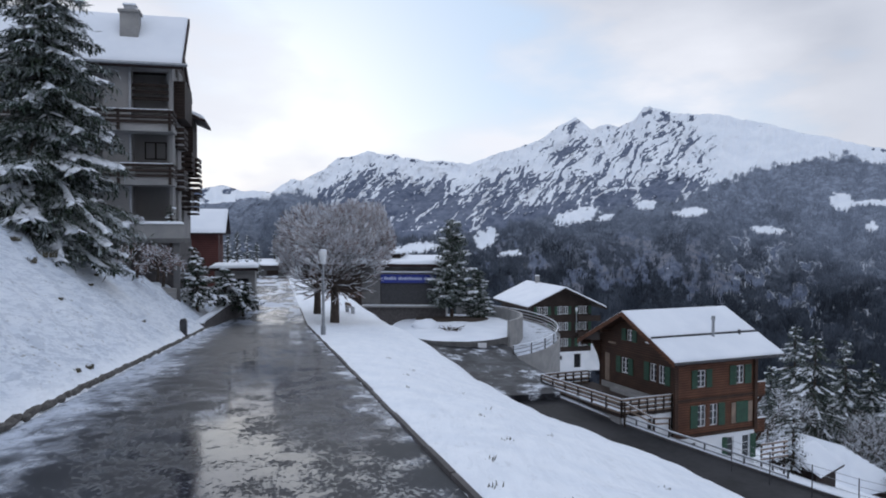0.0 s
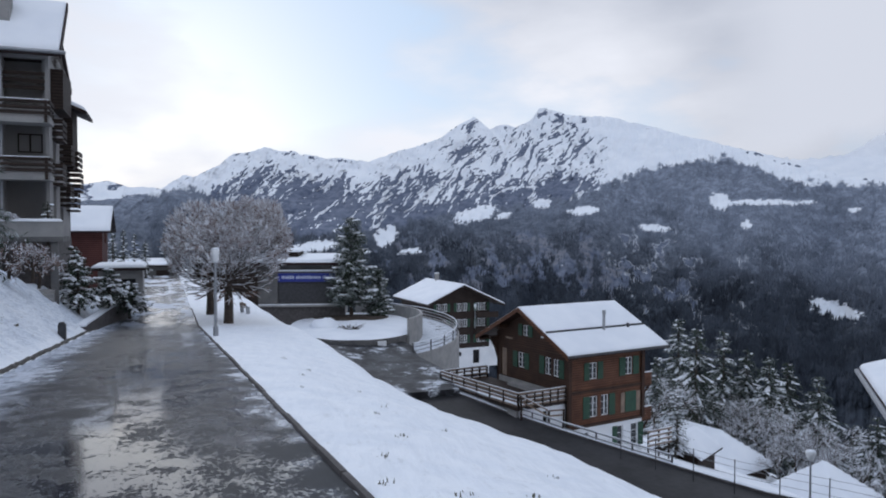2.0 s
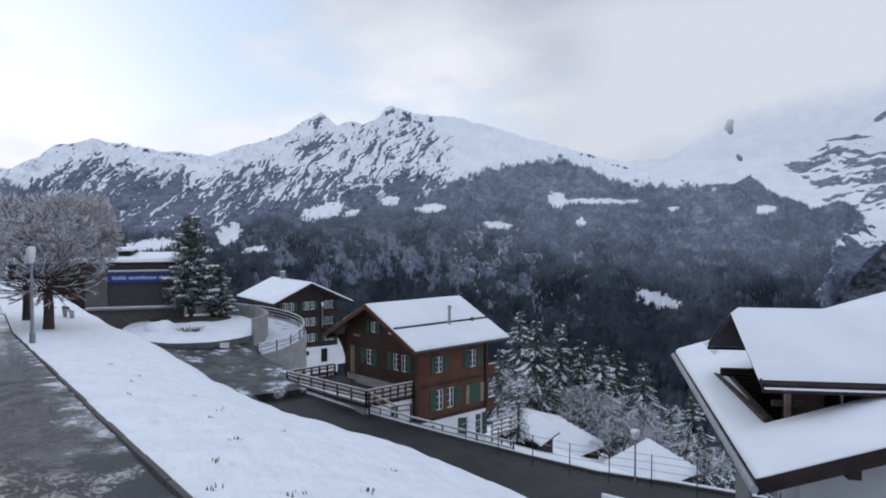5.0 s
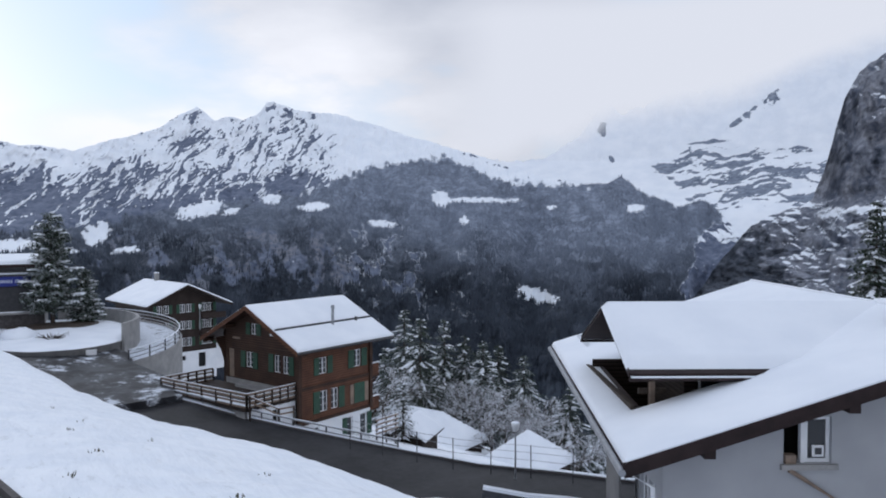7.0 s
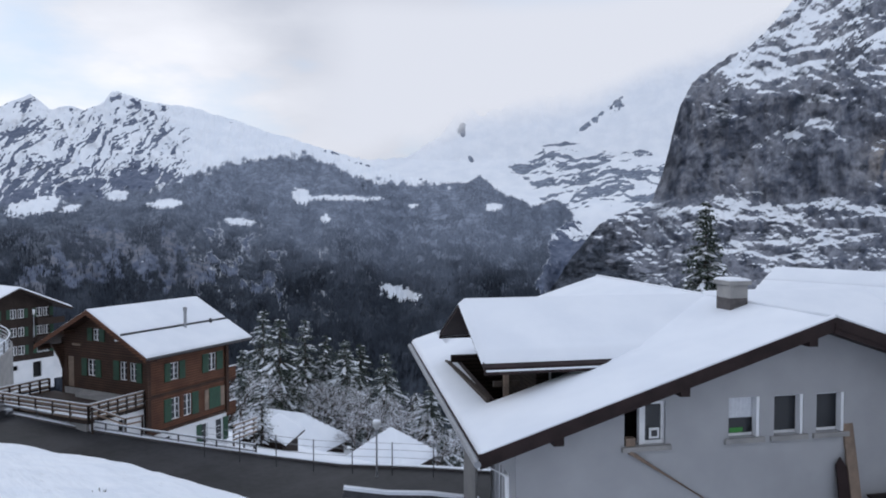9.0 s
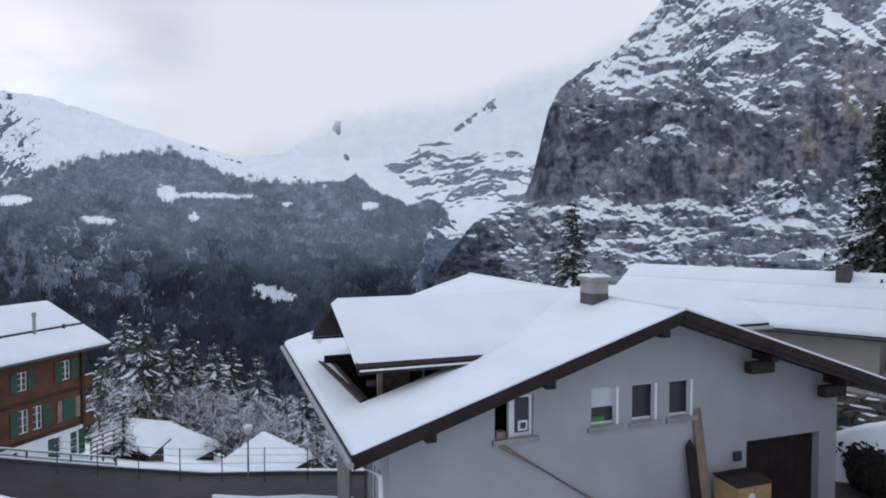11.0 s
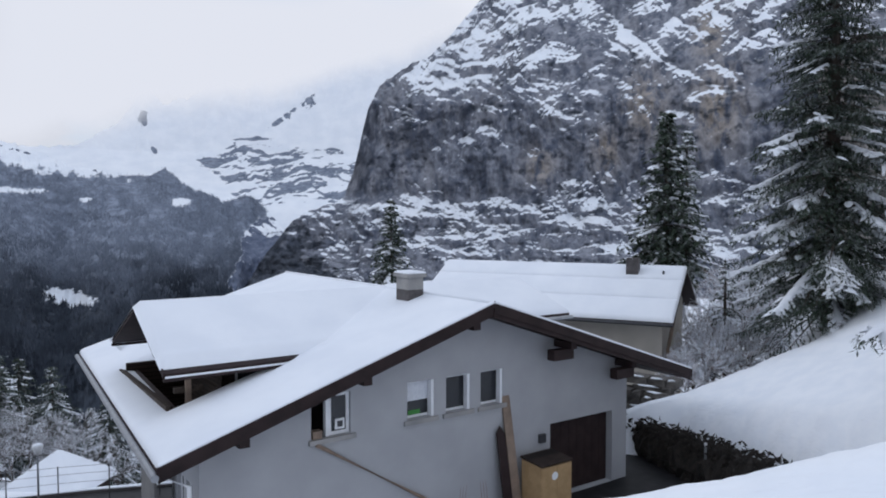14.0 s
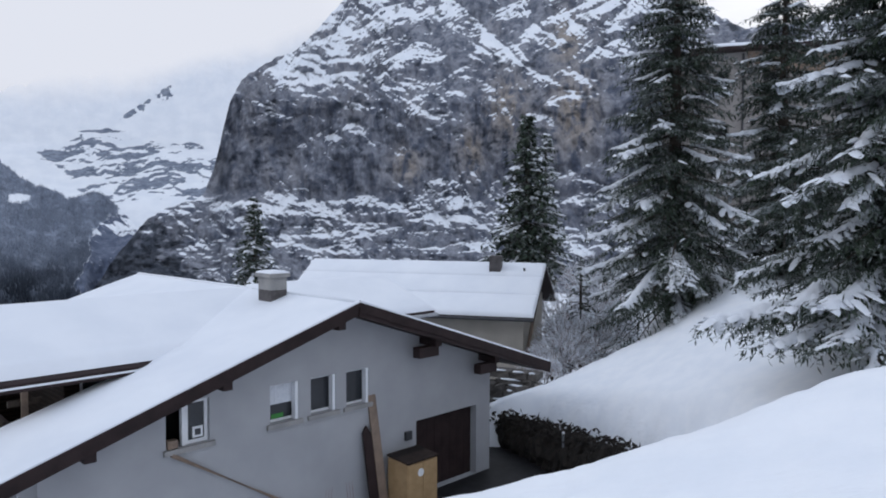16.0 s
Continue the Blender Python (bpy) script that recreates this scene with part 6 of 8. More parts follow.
    part("bargeboard", Shape().hexa([(0.55, -1.05, 8.65), (0.62, -1.05, 8.65), (0.62, 1.6, 11.4), (0.55, 1.6, 11.4), (0.55, -1.05, 9.0), (0.62, -1.05, 9.0), (0.62, 1.6, 11.76), (0.55, 1.6, 11.76)]), FASCIA, h)
    part("gutter", Shape().tube([(W - 1, -1.08, 8.92), (0.8, -1.08, 8.92)], 0.08, 8), METAL, h)
    c = part("chimney", Shape().box(-2.28, -1.48, 0.15, 0.9, 9.8, 11.5), CONCRETE, h, "tall rendered chimney with capped top")
    part("chimney_cap", Shape().box(-2.35, -1.41, 0.08, 0.97, 11.5, 11.62), CONCRETE, c)
    part("chimney_pot", Shape().box(-2.13, -1.63, 0.3, 0.75, 11.62, 11.85), METAL, c)
    part("chimney_snow", snow_sheet(-2.18, -1.58, 0.25, 0.8, lambda x, y: 11.85, 0.12, 0.2, (), 0.15), SNOW, c, "", True)
    # timber bays and little balconies along the side that faces the road
    part("timber_bay", Shape().box(0.0, 0.5, 0.5, 3.4, 6.75, 8.5), DARK_WOOD, h, "dark timber bay under the eaves")
    part("timber_bay", Shape().box(0.0, 0.42, 4.5, 6.6, 4.4, 7.3), DARK_WOOD, h, "dark timber bay")
    part("bay_roof_snow", snow_sheet(-0.2, 1.05, 4.1, 7.2, lambda x, y: 7.7 - 0.42 * x, 0.2, 0.4, (), 0.2), SNOW, h, "", True)
    part("bay_roof", Shape().slab([(-0.2, 4.0, 7.78), (1.1, 4.0, 7.24), (1.1, 7.2, 7.24), (-0.2, 7.2, 7.78)], 0.16), FASCIA, h)
    for x1, y, z in ((0.42, 0.9, 5.5), (0.4, 0.9, 3.5), (0.5, 3.2, 4.6), (0.45, 3.2, 2.6), (0.62, 5.4, 4.5), (0.66, 5.4, 3.4), (0.5, 5.4, 2.4)):
        b = part("side_balcony", Shape().box(0, x1, y, y + 1.5, z - 0.1, z), DARK_WOOD, h, "small dark balcony")
        for k in range(3):
            part("rail", Shape().box(x1 - 0.05, x1, y, y + 1.5, z + 0.1 + 0.28 * k, z + 0.3 + 0.28 * k), DARK_WOOD, b)
            part("rail", Shape().box(0, x1, y - 0.05, y, z + 0.1 + 0.28 * k, z + 0.3 + 0.28 * k), DARK_WOOD, b)
    # entrance steps below the terrace
    for k in range(4):
        part("step", Shape().box(-2.8, 0.4, -3.1 + 0.3 * k, -2.8 + 0.3 * k, -1.9, -1.6 + 0.17 * k), CONCRETE, h)
    return h


build_apartments()


def gabled_hut(name, m, w, d, wall_h, rise, wall_mat, label, category="house", over=0.5, win=0, snow=0.22):
    """A small gabled building, ridge along its depth."""
    h = thing(name, m, label, category)

    def lev(x, y):
        return wall_h + rise - rise / (w / 2) * abs(x)

    part("wall", wall(front(-d / 2), -w / 2, w / 2, -3, lambda a: lev(a, 0) - 0.16, [(-0.5, 0.5, 0.9, 2.0)] if win else (), 0.2, (0.0,)), wall_mat, h)
    part("wall", wall(lambda a, q, z: (a, d / 2 + q, z), -w / 2, w / 2, -3, lambda a: lev(a, 0) - 0.16, (), 0.2, (0.0,)), wall_mat, h)
    part("wall", wall(side(-w / 2), -d / 2 + 0.2, d / 2 - 0.2, -3, wall_h - 0.1, (), 0.2), wall_mat, h)
    part("wall", wall(far_side(w / 2), -d / 2 + 0.2, d / 2 - 0.2, -3, wall_h - 0.1, (), 0.2), wall_mat, h)
    e = w / 2 + over
    r = Shape()
    r.slab([(-e, -d / 2 - over, lev(e, 0)), (0, -d / 2 - over, lev(0, 0)), (0, d / 2 + over, lev(0, 0)), (-e, d / 2 + over, lev(e, 0))], 0.14)
    r.slab([(0, -d / 2 - over, lev(0, 0)), (e, -d / 2 - over, lev(e, 0)), (e, d / 2 + over, lev(e, 0)), (0, d / 2 + over, lev(0, 0))], 0.14)
    part("roof", r, FASCIA, h)
    part("roof_snow", snow_sheet(-e, 0.03, -d / 2 - over, d / 2 + over, lev, snow, 0.5, (), 0.3), ROOF_SNOW, h, "fresh snow", True)
    part("roof_snow", snow_sheet(-0.03, e, -d / 2 - over, d / 2 + over, lev, snow, 0.5, (), 0.3, 5.0), ROOF_SNOW, h, "fresh snow", True)
    if win:
        window(h, front(-d / 2), -0.5, 0.5, 0.9, 2.0, WHITE_PAINT, 2, 1)
    return h


gabled_hut("red_house", pose(-21.7, 58.6, -0.6, 0, 0, 103), 5.4, 7.0, 2.2, 1.5, RED_WOOD, "red-brown boarded house beyond the apartments", "house", 0.6, 1)


def hipped_hut(name, m, w, d, wall_h, rise, label):
    """A low hut under a deep hipped cover of snow."""
    h = thing(name, m, label, "shed")
    e = 0.5

    def lev(x, y):
        return wall_h + rise * min(1.0, max(0.0, min(w / 2 + e - abs(x), d / 2 + e - abs(y))) / (w / 2 + e))

    for to, a in ((front(-d / 2), w / 2), (lambda a, q, z: (a, d / 2 + q, z), w / 2), (side(-w / 2), d / 2), (far_side(w / 2), d / 2)):
        part("wall", wall(to, -a + 0.1, a - 0.1, -3, wall_h, (), 0.15), DARK_WOOD, h)
    part("roof", Shape().box(-w / 2 - e, w / 2 + e, -d / 2 - e, d / 2 + e, wall_h - 0.1, wall_h), FASCIA, h)
    part("roof_snow", snow_sheet(-w / 2 - e, w / 2 + e, -d / 2 - e, d / 2 + e, lev, 0.45, 0.45, (), 0.4), ROOF_SNOW, h, "deep fresh snow", True)


hipped_hut("garden_shed", pose(37.3, 71.0, -24.1, 0, 0, 25), 6.0, 11.5, 1.7, 2.9, "low garden shed buried in snow")
hipped_hut("garden_hut", pose(43.4, 59.6, -24.1, 0, 0, 20), 6.0, 6.2, 1.3, 2.9, "small garden hut with deep snow roof")
gabled_hut("valley_shed", pose(29.5, 58.6, -18.6, 0, 0, -48), 3.6, 4.0, 1.3, 1.0, DARK_WOOD, "dark shed just below the lane", "shed", 0.5, 0, 0.3)


def build_rear_house():
    """House behind the white one, ridge across the view."""
    h = thing("rear_house", pose(41.2, 12.0, 0), "low cream house with snowy roof behind the white house", "house")
    L = 7.0

    def lev(x, y):
        return -1.2 - 0.5 * abs(x)

    part("front_wall", wall(side(-3.6), -6.1, 6.6, -9, -3.2, (), 0.3), BEIGE, h)
    part("gable_wall", wall(front(-6.4), -3.6, 3.6, -9, lambda a: lev(a, 0) - 0.2, (), 0.3, (0.0,)), BEIGE, h)
    part("rear_wall", wall(far_side(3.6), -6.1, 6.6, -9, -3.2, (), 0.3), BEIGE, h)
    r = Shape()
    r.slab([(-4.7, -7.1, lev(4.7, 0)), (0, -7.1, lev(0, 0)), (0, 7.2, lev(0, 0)), (-4.7, 7.2, lev(4.7, 0))], 0.2)
    r.slab([(0, -7.1, lev(0, 0)), (4.7, -7.1, lev(4.7, 0)), (4.7, 7.2, lev(4.7, 0)), (0, 7.2, lev(0, 0))], 0.2)
    part("roof", r, FASCIA, h)
    for x0, x1 in ((-4.7, -3.0), (-2.95, -1.35), (-1.3, 0.03)):
        part("roof_snow", snow_sheet(x0, x1, -7.1, 7.2, lev, 0.2, 0.6, (), 0.16, x0), ROOF_SNOW, h, "fresh snow broken by guard rails", True)
    part("roof_snow", snow_sheet(-0.03, 4.7, -7.1, 7.2, lev, 0.2, 0.6, (), 0.3), ROOF_SNOW, h, "", True)
    part("chimney", Shape().box(-1.1, -0.5, -4.7, -4.05, -2.2, -0.65), DARK_BRICK, h, "dark square chimney")
    part("vent", Shape().tube([(-0.9, -6.0, -1.9), (-0.9, -6.0, -1.3)], 0.06, 8), DARK_METAL, h)
    part("gutter", Shape().tube([(-4.78, -7.1, lev(4.7, 0) - 0.12), (-4.78, 7.2, lev(4.7, 0) - 0.12)], 0.08, 8), DARK_METAL, h)
    part("strut", Shape().bar((-3.2, -6.5, -6.0), (-3.0, -6.9, -3.4), 0.14), OLD_BOARD, h)


build_rear_house()


def build_station():
    """Low building with a blue sign over a grey shutter, at the head of the lane."""
    m = frame_at(-8.9, 80.6, 92)
    h = thing("station_building", m, "low flat-roofed building with a blue sign over grey shutters", "building")
    part("front_wall", wall(front(0), -7.0, 9.2, -9.5, -2.5, [(1.9, 8.2, -6.7, -3.4)], 0.4), STAINED, h, "dark grey wall")
    part("base_wall", Shape().box(-7.0, 9.2, -0.06, -0.01, -9.5, -7.06), DARK_BRICK, h, "dark base")
    part("wall_cladding", Shape().box(-7.0, -0.2, -0.12, -0.01, -7.4, -3.3), DARK_WOOD, h, "dark boarded front")
    part("side_wall", wall(far_side(9.2), 0.4, 10, -9.5, -2.5, (), 0.4), CONCRETE, h)
    part("rear_wall", wall(lambda a, d, z: (a, 10 + d, z), -7.0, 9.2, -9.5, -2.5, (), 0.4), CONCRETE, h)
    prof = [(0.3, -6.7)]
    for i in range(12):
        prof += [(0.2, -6.69 + i * 0.2), (0.225, -6.52 + i * 0.2)]
    prof.append((0.3, -4.3))
    sh = Shape().prism_x(list(reversed(prof)), 1.9, 8.2)
    part("roller_shutter", sh, DARK_METAL, h, "dark grey roller shutter")
    s = part("sign_board", Shape().box(1.95, 8.15, -0.08, 0.2, -4.35, -3.42), BLUE_SIGN, h, "blue sign with a line of pale lettering")
    x = 2.35
    rs = random.Random(4)
    for n in (8, 14, 6):
        for i in range(n):
            w = rs.uniform(0.1, 0.17)
            part("letter_bar", Shape().box(x, x + w, -0.1, -0.082, -4.02, -3.75 if rs.random() > 0.3 else -3.68), SIGN_TEXT, s)
            x += w + 0.045
        x += 0.17
    part("ledge", Shape().box(-0.2, 9.3, -0.5, -0.07, -7.05, -6.85), CONCRETE, h)
    part("ledge_snow", snow_sheet(-0.1, 9.2, -0.5, -0.05, lambda x, y: -6.85, 0.08, 0.6, (), 0.15), SNOW, h, "", True)
    part("roof", Shape().box(-7.5, 9.8, -1.2, 10.5, -2.5, -2.2), FASCIA, h)
    part("roof_snow", snow_sheet(-7.5, 9.8, -1.2, 10.5, lambda x, y: -2.2 + 0.03 * y, 0.35, 0.8, (), 0.4), ROOF_SNOW, h, "fresh snow", True)
    part("parapet_snow", Shape().box(2.0, 9.0, -0.35, -0.1, -3.2, -3.02), SNOW, h)
    part("upper_roof", snow_sheet(-6, 4, 3.0, 10, lambda x, y: -1.2, 0.3, 0.8, (), 0.4), SNOW, h, "", True)
    part("upper_wall", Shape().box(-5.8, 3.8, 3.3, 9.8, -2.2, -1.2), DARK_WOOD, h)


build_station()


def build_plaza():
    """Round raised terrace with a curved wall; the lane winds round it."""
    cx, cy, R, RY, zt = 1.3, 75.6, 6.7, 10.4, -8.6
    b = thing("round_terrace", pose(cx, cy, 0), "round snow-covered terrace with a curved concrete wall", "terrace")
    drum, top = Shape(), Shape()
    n = 48
    ring = [(R * math.cos(2 * math.pi * i / n), RY * math.sin(2 * math.pi * i / n)) for i in range(n)]
    drum.add([(x, y, -13.0) for x, y in ring] + [(x, y, zt) for x, y in ring], [(i, (i + 1) % n, (i + 1) % n + n, i + n) for i in range(n)] + [tuple(range(n, 2 * n))])
    part("drum", drum, STAINED, b, "dark curved base wall")
    v, f = [(0, 0, zt + 0.4)], []
    for j, k in enumerate((0.4, 0.75, 0.95, 1.0)):
        for x, y in ring:
            v.append((x * k, y * k, zt + (0.34, 0.24, 0.18, 0.0)[j] + 0.12 * noise.noise(Vector((x * k * 0.4, y * k * 0.4, 0)))))
    f += [(0, 1 + i, 1 + (i + 1) % n) for i in range(n)]
    for j in range(3):
        f += [(1 + j * n + i, 1 + (j + 1) * n + i, 1 + (j + 1) * n + (i + 1) % n, 1 + j * n + (i + 1) % n) for i in range(n)]
    part("snow_top", top.add(v, f), SNOW, b, "", True)
    soil = Shape()
    rim_s = [(-0.3 + (3.9 + 0.5 * math.sin(3 * a)) * math.cos(a), 3.6 + (3.4 + 0.6 * math.sin(2 * a + 1)) * math.sin(a)) for a in [2 * math.pi * i / 26 for i in range(26)]]
    soil.add([(-0.3, 3.6, zt + 0.62)] + [(x, y, zt + 0.36) for x, y in rim_s] + [(x, y, zt - 0.1) for x, y in rim_s], [(0, 1 + i, 1 + (i + 1) % 26) for i in range(26)] + [(1 + i, 27 + i, 27 + (i + 1) % 26, 1 + (i + 1) % 26) for i in range(26)])
    part("bare_soil", soil, BARK, b, "dark bare soil under the pines", True)
    part("snow_heap", Shape().blob((-3.0, -2.2, zt + 0.3), (1.5, 1.8, 0.75), 4, 14, 8, 0.12), SNOW, b, "heap of cleared snow", True)
    wl_ = Shape()
    a0, a1, m = math.radians(-44), math.radians(88), 26
    for i in range(m):
        p, q = a0 + (a1 - a0) * i / m, a0 + (a1 - a0) * (i + 1) / m
        c = [((R + k) * math.cos(t), (RY + k) * math.sin(t)) for t in (p, q) for k in (0.02, 0.32)]
        zp, zq = -7.05 - 0.4 * i / m, -7.05 - 0.4 * (i + 1) / m
        wl_.hexa([(*c[0], -12.2), (*c[1], -12.2), (*c[3], -12.2), (*c[2], -12.2), (*c[0], zp), (*c[1], zp), (*c[3], zq), (*c[2], zq)])
    part("curved_wall", wl_.weld(), CONCRETE, b, "pale curved concrete wall")
    part("plate", Shape().box(1.9, 2.7, -RY + 0.32, -RY + 0.42, -9.25, -8.75), WHITE_PAINT, b, "small pale plate on the base wall")
    bush = thing("low_bush", pose(cx - 0.5, cy - 5.0, zt + 0.2), "low leafless bush in the snow of the terrace", "bush")
    rs, s = random.Random(3), Shape()
    for i in range(70):
        a, l = rs.uniform(0, 6.28), rs.uniform(0.4, 1.5)
        s.tube([(0.5 * math.cos(a) * rs.random(), 0.4 * math.sin(a), 0), (l * math.cos(a), l * 0.7 * math.sin(a), rs.uniform(0.15, 0.6))], [0.03, 0.015], 3, False)
    part("twigs", s, BARK, bush)
    # wet forecourt where the lane meets the terrace
    rim = [(*place(49.0, lower_edge(49.0) - 4.6), -10.5), (*place(49.0, lower_edge(49.0)), -10.5), (8.2, 58.0, -10.15), (6.6, 62.6, -9.85), (6.4, 66.5, -9.5), (4.5, 69.0, -9.1), (1.3, 68.0, -9.0),
           (-3.5, 70.0, -8.95), (-5.6, 75.0, -8.6), (-9.5, 75.0, -8.5), (-9.8, 68.0, -8.8)]
    k = len(rim)
    yard = Shape().add([(-1.0, 62.0, -9.3)] + rim + [(x, y, z - 3) for x, y, z in rim], [(0, 1 + i, 1 + (i + 1) % k) for i in range(k)] + [(1 + i, 1 + k + i, 1 + k + (i + 1) % k, 1 + (i + 1) % k) for i in range(k)])
    yard.v = [(x, y, z + 0.18) for x, y, z in yard.v]
    tagged(part("forecourt", yard, WET_LANE, None, "wet dark forecourt where lanes meet"), category="road", kind="structure")
    # the lane winding round, with its kerb wall and railing
    lane, kerb, rail = Shape(), Shape(), thing("lane_railing", pose(0, 0, 0), "snow-topped steel railing along the winding lane", "railing")
    pts = []
    for i in range(25):
        t = math.radians(-62 + 140 * i / 24)
        pts.append((cx + 10.6 * math.cos(t), cy + 13.2 * math.sin(t), -9.9 + 1.3 * i / 24))
    inner = [(cx + 6.9 * math.cos(math.radians(-62 + 140 * i / 24)), cy + 10.6 * math.sin(math.radians(-62 + 140 * i / 24)), -9.9 + 1.3 * i / 24) for i in range(25)]
    for i in range(24):
        lane.add([inner[i], pts[i], pts[i + 1], inner[i + 1]], [(0, 1, 2, 3)])
        a, c = pts[i], pts[i + 1]
        kerb.hexa([(a[0], a[1], -14), (a[0] * 1.02, a[1], -14), (c[0] * 1.02, c[1], -14), (c[0], c[1], -14), (a[0], a[1], a[2] + 0.15), (a[0] * 1.02, a[1], a[2] + 0.15), (c[0] * 1.02, c[1], c[2] + 0.15), (c[0], c[1], c[2] + 0.15)])
    tagged(part("winding_lane", lane, SLUSHY, None, "snow-dusted lane winding round the terrace"), category="road", kind="structure")
    tagged(part("lane_wall", kerb.weld(), CONCRETE, None, "concrete retaining wall of the winding lane"), category="wall", kind="structure")
    for i in range(0, 25, 2):
        p = pts[i]
        part("post", Shape().box(p[0] - 0.05, p[0] + 0.05, p[1] - 0.05, p[1] + 0.05, p[2], p[2] + 1.15), DARK_METAL, rail)
    for k in (0.45, 0.8, 1.15):
        part("rail", Shape().tube([(p[0], p[1], p[2] + k) for p in pts], 0.05, 6), METAL if k < 1 else SNOW, rail)


build_plaza()


def build_lane_fence():
    """Kerb wall and fence on the valley side of the lower road."""
    kerb = Shape()
    ss = list(np.arange(12, 52, 1.0))
    for a, b in zip(ss, ss[1:]):
        p = [place(a, lower_edge(a)), place(a, lower_edge(a) + 0.35), place(b, lower_edge(b) + 0.35), place(b, lower_edge(b))]
        za, zb = float(lower_level(a)), float(lower_level(b))
        kerb.hexa([(*p[0], za - 3), (*p[1], za - 3), (*p[2], zb - 3), (*p[3], zb - 3), (*p[0], za + 0.18), (*p[1], za + 0.18), (*p[2], zb + 0.18), (*p[3], zb + 0.18)])
    tagged(part("lane_kerb", kerb.weld(), DARK_BRICK, None, "concrete kerb wall along the lower lane"), category="wall", kind="structure")
    snow = Shape()
    for a, b in zip(ss, ss[1:]):
        p = [place(a, lower_edge(a) + 0.02), place(a, lower_edge(a) + 0.33), place(b, lower_edge(b) + 0.33), place(b, lower_edge(b) + 0.02)]
        za, zb = float(lower_level(a)) + 0.18, float(lower_level(b)) + 0.18
        snow.hexa([(*p[0], za), (*p[1], za), (*p[2], zb), (*p[3], zb), (*p[0], za + 0.05), (*p[1], za + 0.05), (*p[2], zb + 0.05), (*p[3], zb + 0.05)])
    tagged(part("kerb_snow", snow.weld(), SNOW, None, "thin snow on the kerb wall"), category="snow", kind="structure")
    f = thing("wire_fence", pose(0, 0, 0), "thin steel post-and-rail fence along the lane", "fence")
    posts = np.arange(16, 35, 2.1)
    line = []
    for s in posts:
        x, y = place(s, lower_edge(s) - 1.2)
        z = float(lower_level(s)) + 0.06
        part("post", Shape().tube([(x, y, z - 0.3), (x, y, z + 1.75)], 0.028, 6), DARK_METAL, f)
        line.append((x, y, z))
    for k in (0.95, 1.35, 1.7):
        part("wire", Shape().tube([(x, y, z + k) for x, y, z in line], 0.014, 4), METAL, f)
    g = thing("lane_handrail", pose(0, 0, 0), "white-topped handrail of the lane by the chalet", "railing")
    line = []
    for s in np.arange(33, 50, 2.4):
        x, y = place(s, lower_edge(s) + 0.15)
        z = float(lower_level(s)) + 0.25
        part("post", Shape().box(x - 0.04, x + 0.04, y - 0.04, y + 0.04, z - 0.8, z + 0.42), DARK_METAL, g)
        line.append((x, y, z))
    for k in (0.05, 0.38):
        for a, b in zip(line, line[1:]):
            part("rail", Shape().bar((a[0], a[1], a[2] + k), (b[0], b[1], b[2] + k), 0.05, 0.07), METAL, g)
    for a, b in zip(line, line[1:]):
        part("rail_snow", Shape().bar((a[0], a[1], a[2] + 0.465), (b[0], b[1], b[2] + 0.435), 0.07, 0.04), SNOW, g)


build_lane_fence()


def street_lamp(m, height, label, head="bowl"):
    l = thing("street_lamp", m, label, "street lamp", "street lamps")
    part("pole", Shape().tube([(0, 0, -0.3), (0, 0, height * 0.3), (0, 0, height - 0.42)], [0.06, 0.05, 0.04], 10), METAL, l)
    part("base_collar", Shape().tube([(0, 0, -0.1), (0, 0, 0.5)], 0.085, 10), METAL, l)
    wide = 1.7 if head == "bowl" else 1.0
    part("lamp_head", Shape().tube([(0, 0, height - 0.45), (0, 0, height - 0.38), (0, 0, height - 0.05), (0, 0, height)], [0.06, 0.1 * wide ** 0.5, 0.14 * wide, 0.13 * wide], 14), LAMP_WHITE, l, "white translucent lamp head", True)
    part("lamp_snow", Shape().blob((0, 0, height + 0.02), (0.13 * wide, 0.13 * wide, 0.05), 3, 10, 5, 0.08), SNOW, l, "", True)
    return l


street_lamp(pose(-4.10, 24.67, -2.3), 3.05, "slim grey street lamp by the road kerb", "cup")
street_lamp(pose(21.66, 30.69, -12.3), 3.4, "grey street lamp beside the lower lane")
street_lamp(pose(15.6, 84.0, -10.0), 2.5, "street lamp near the dark chalet", "cup")


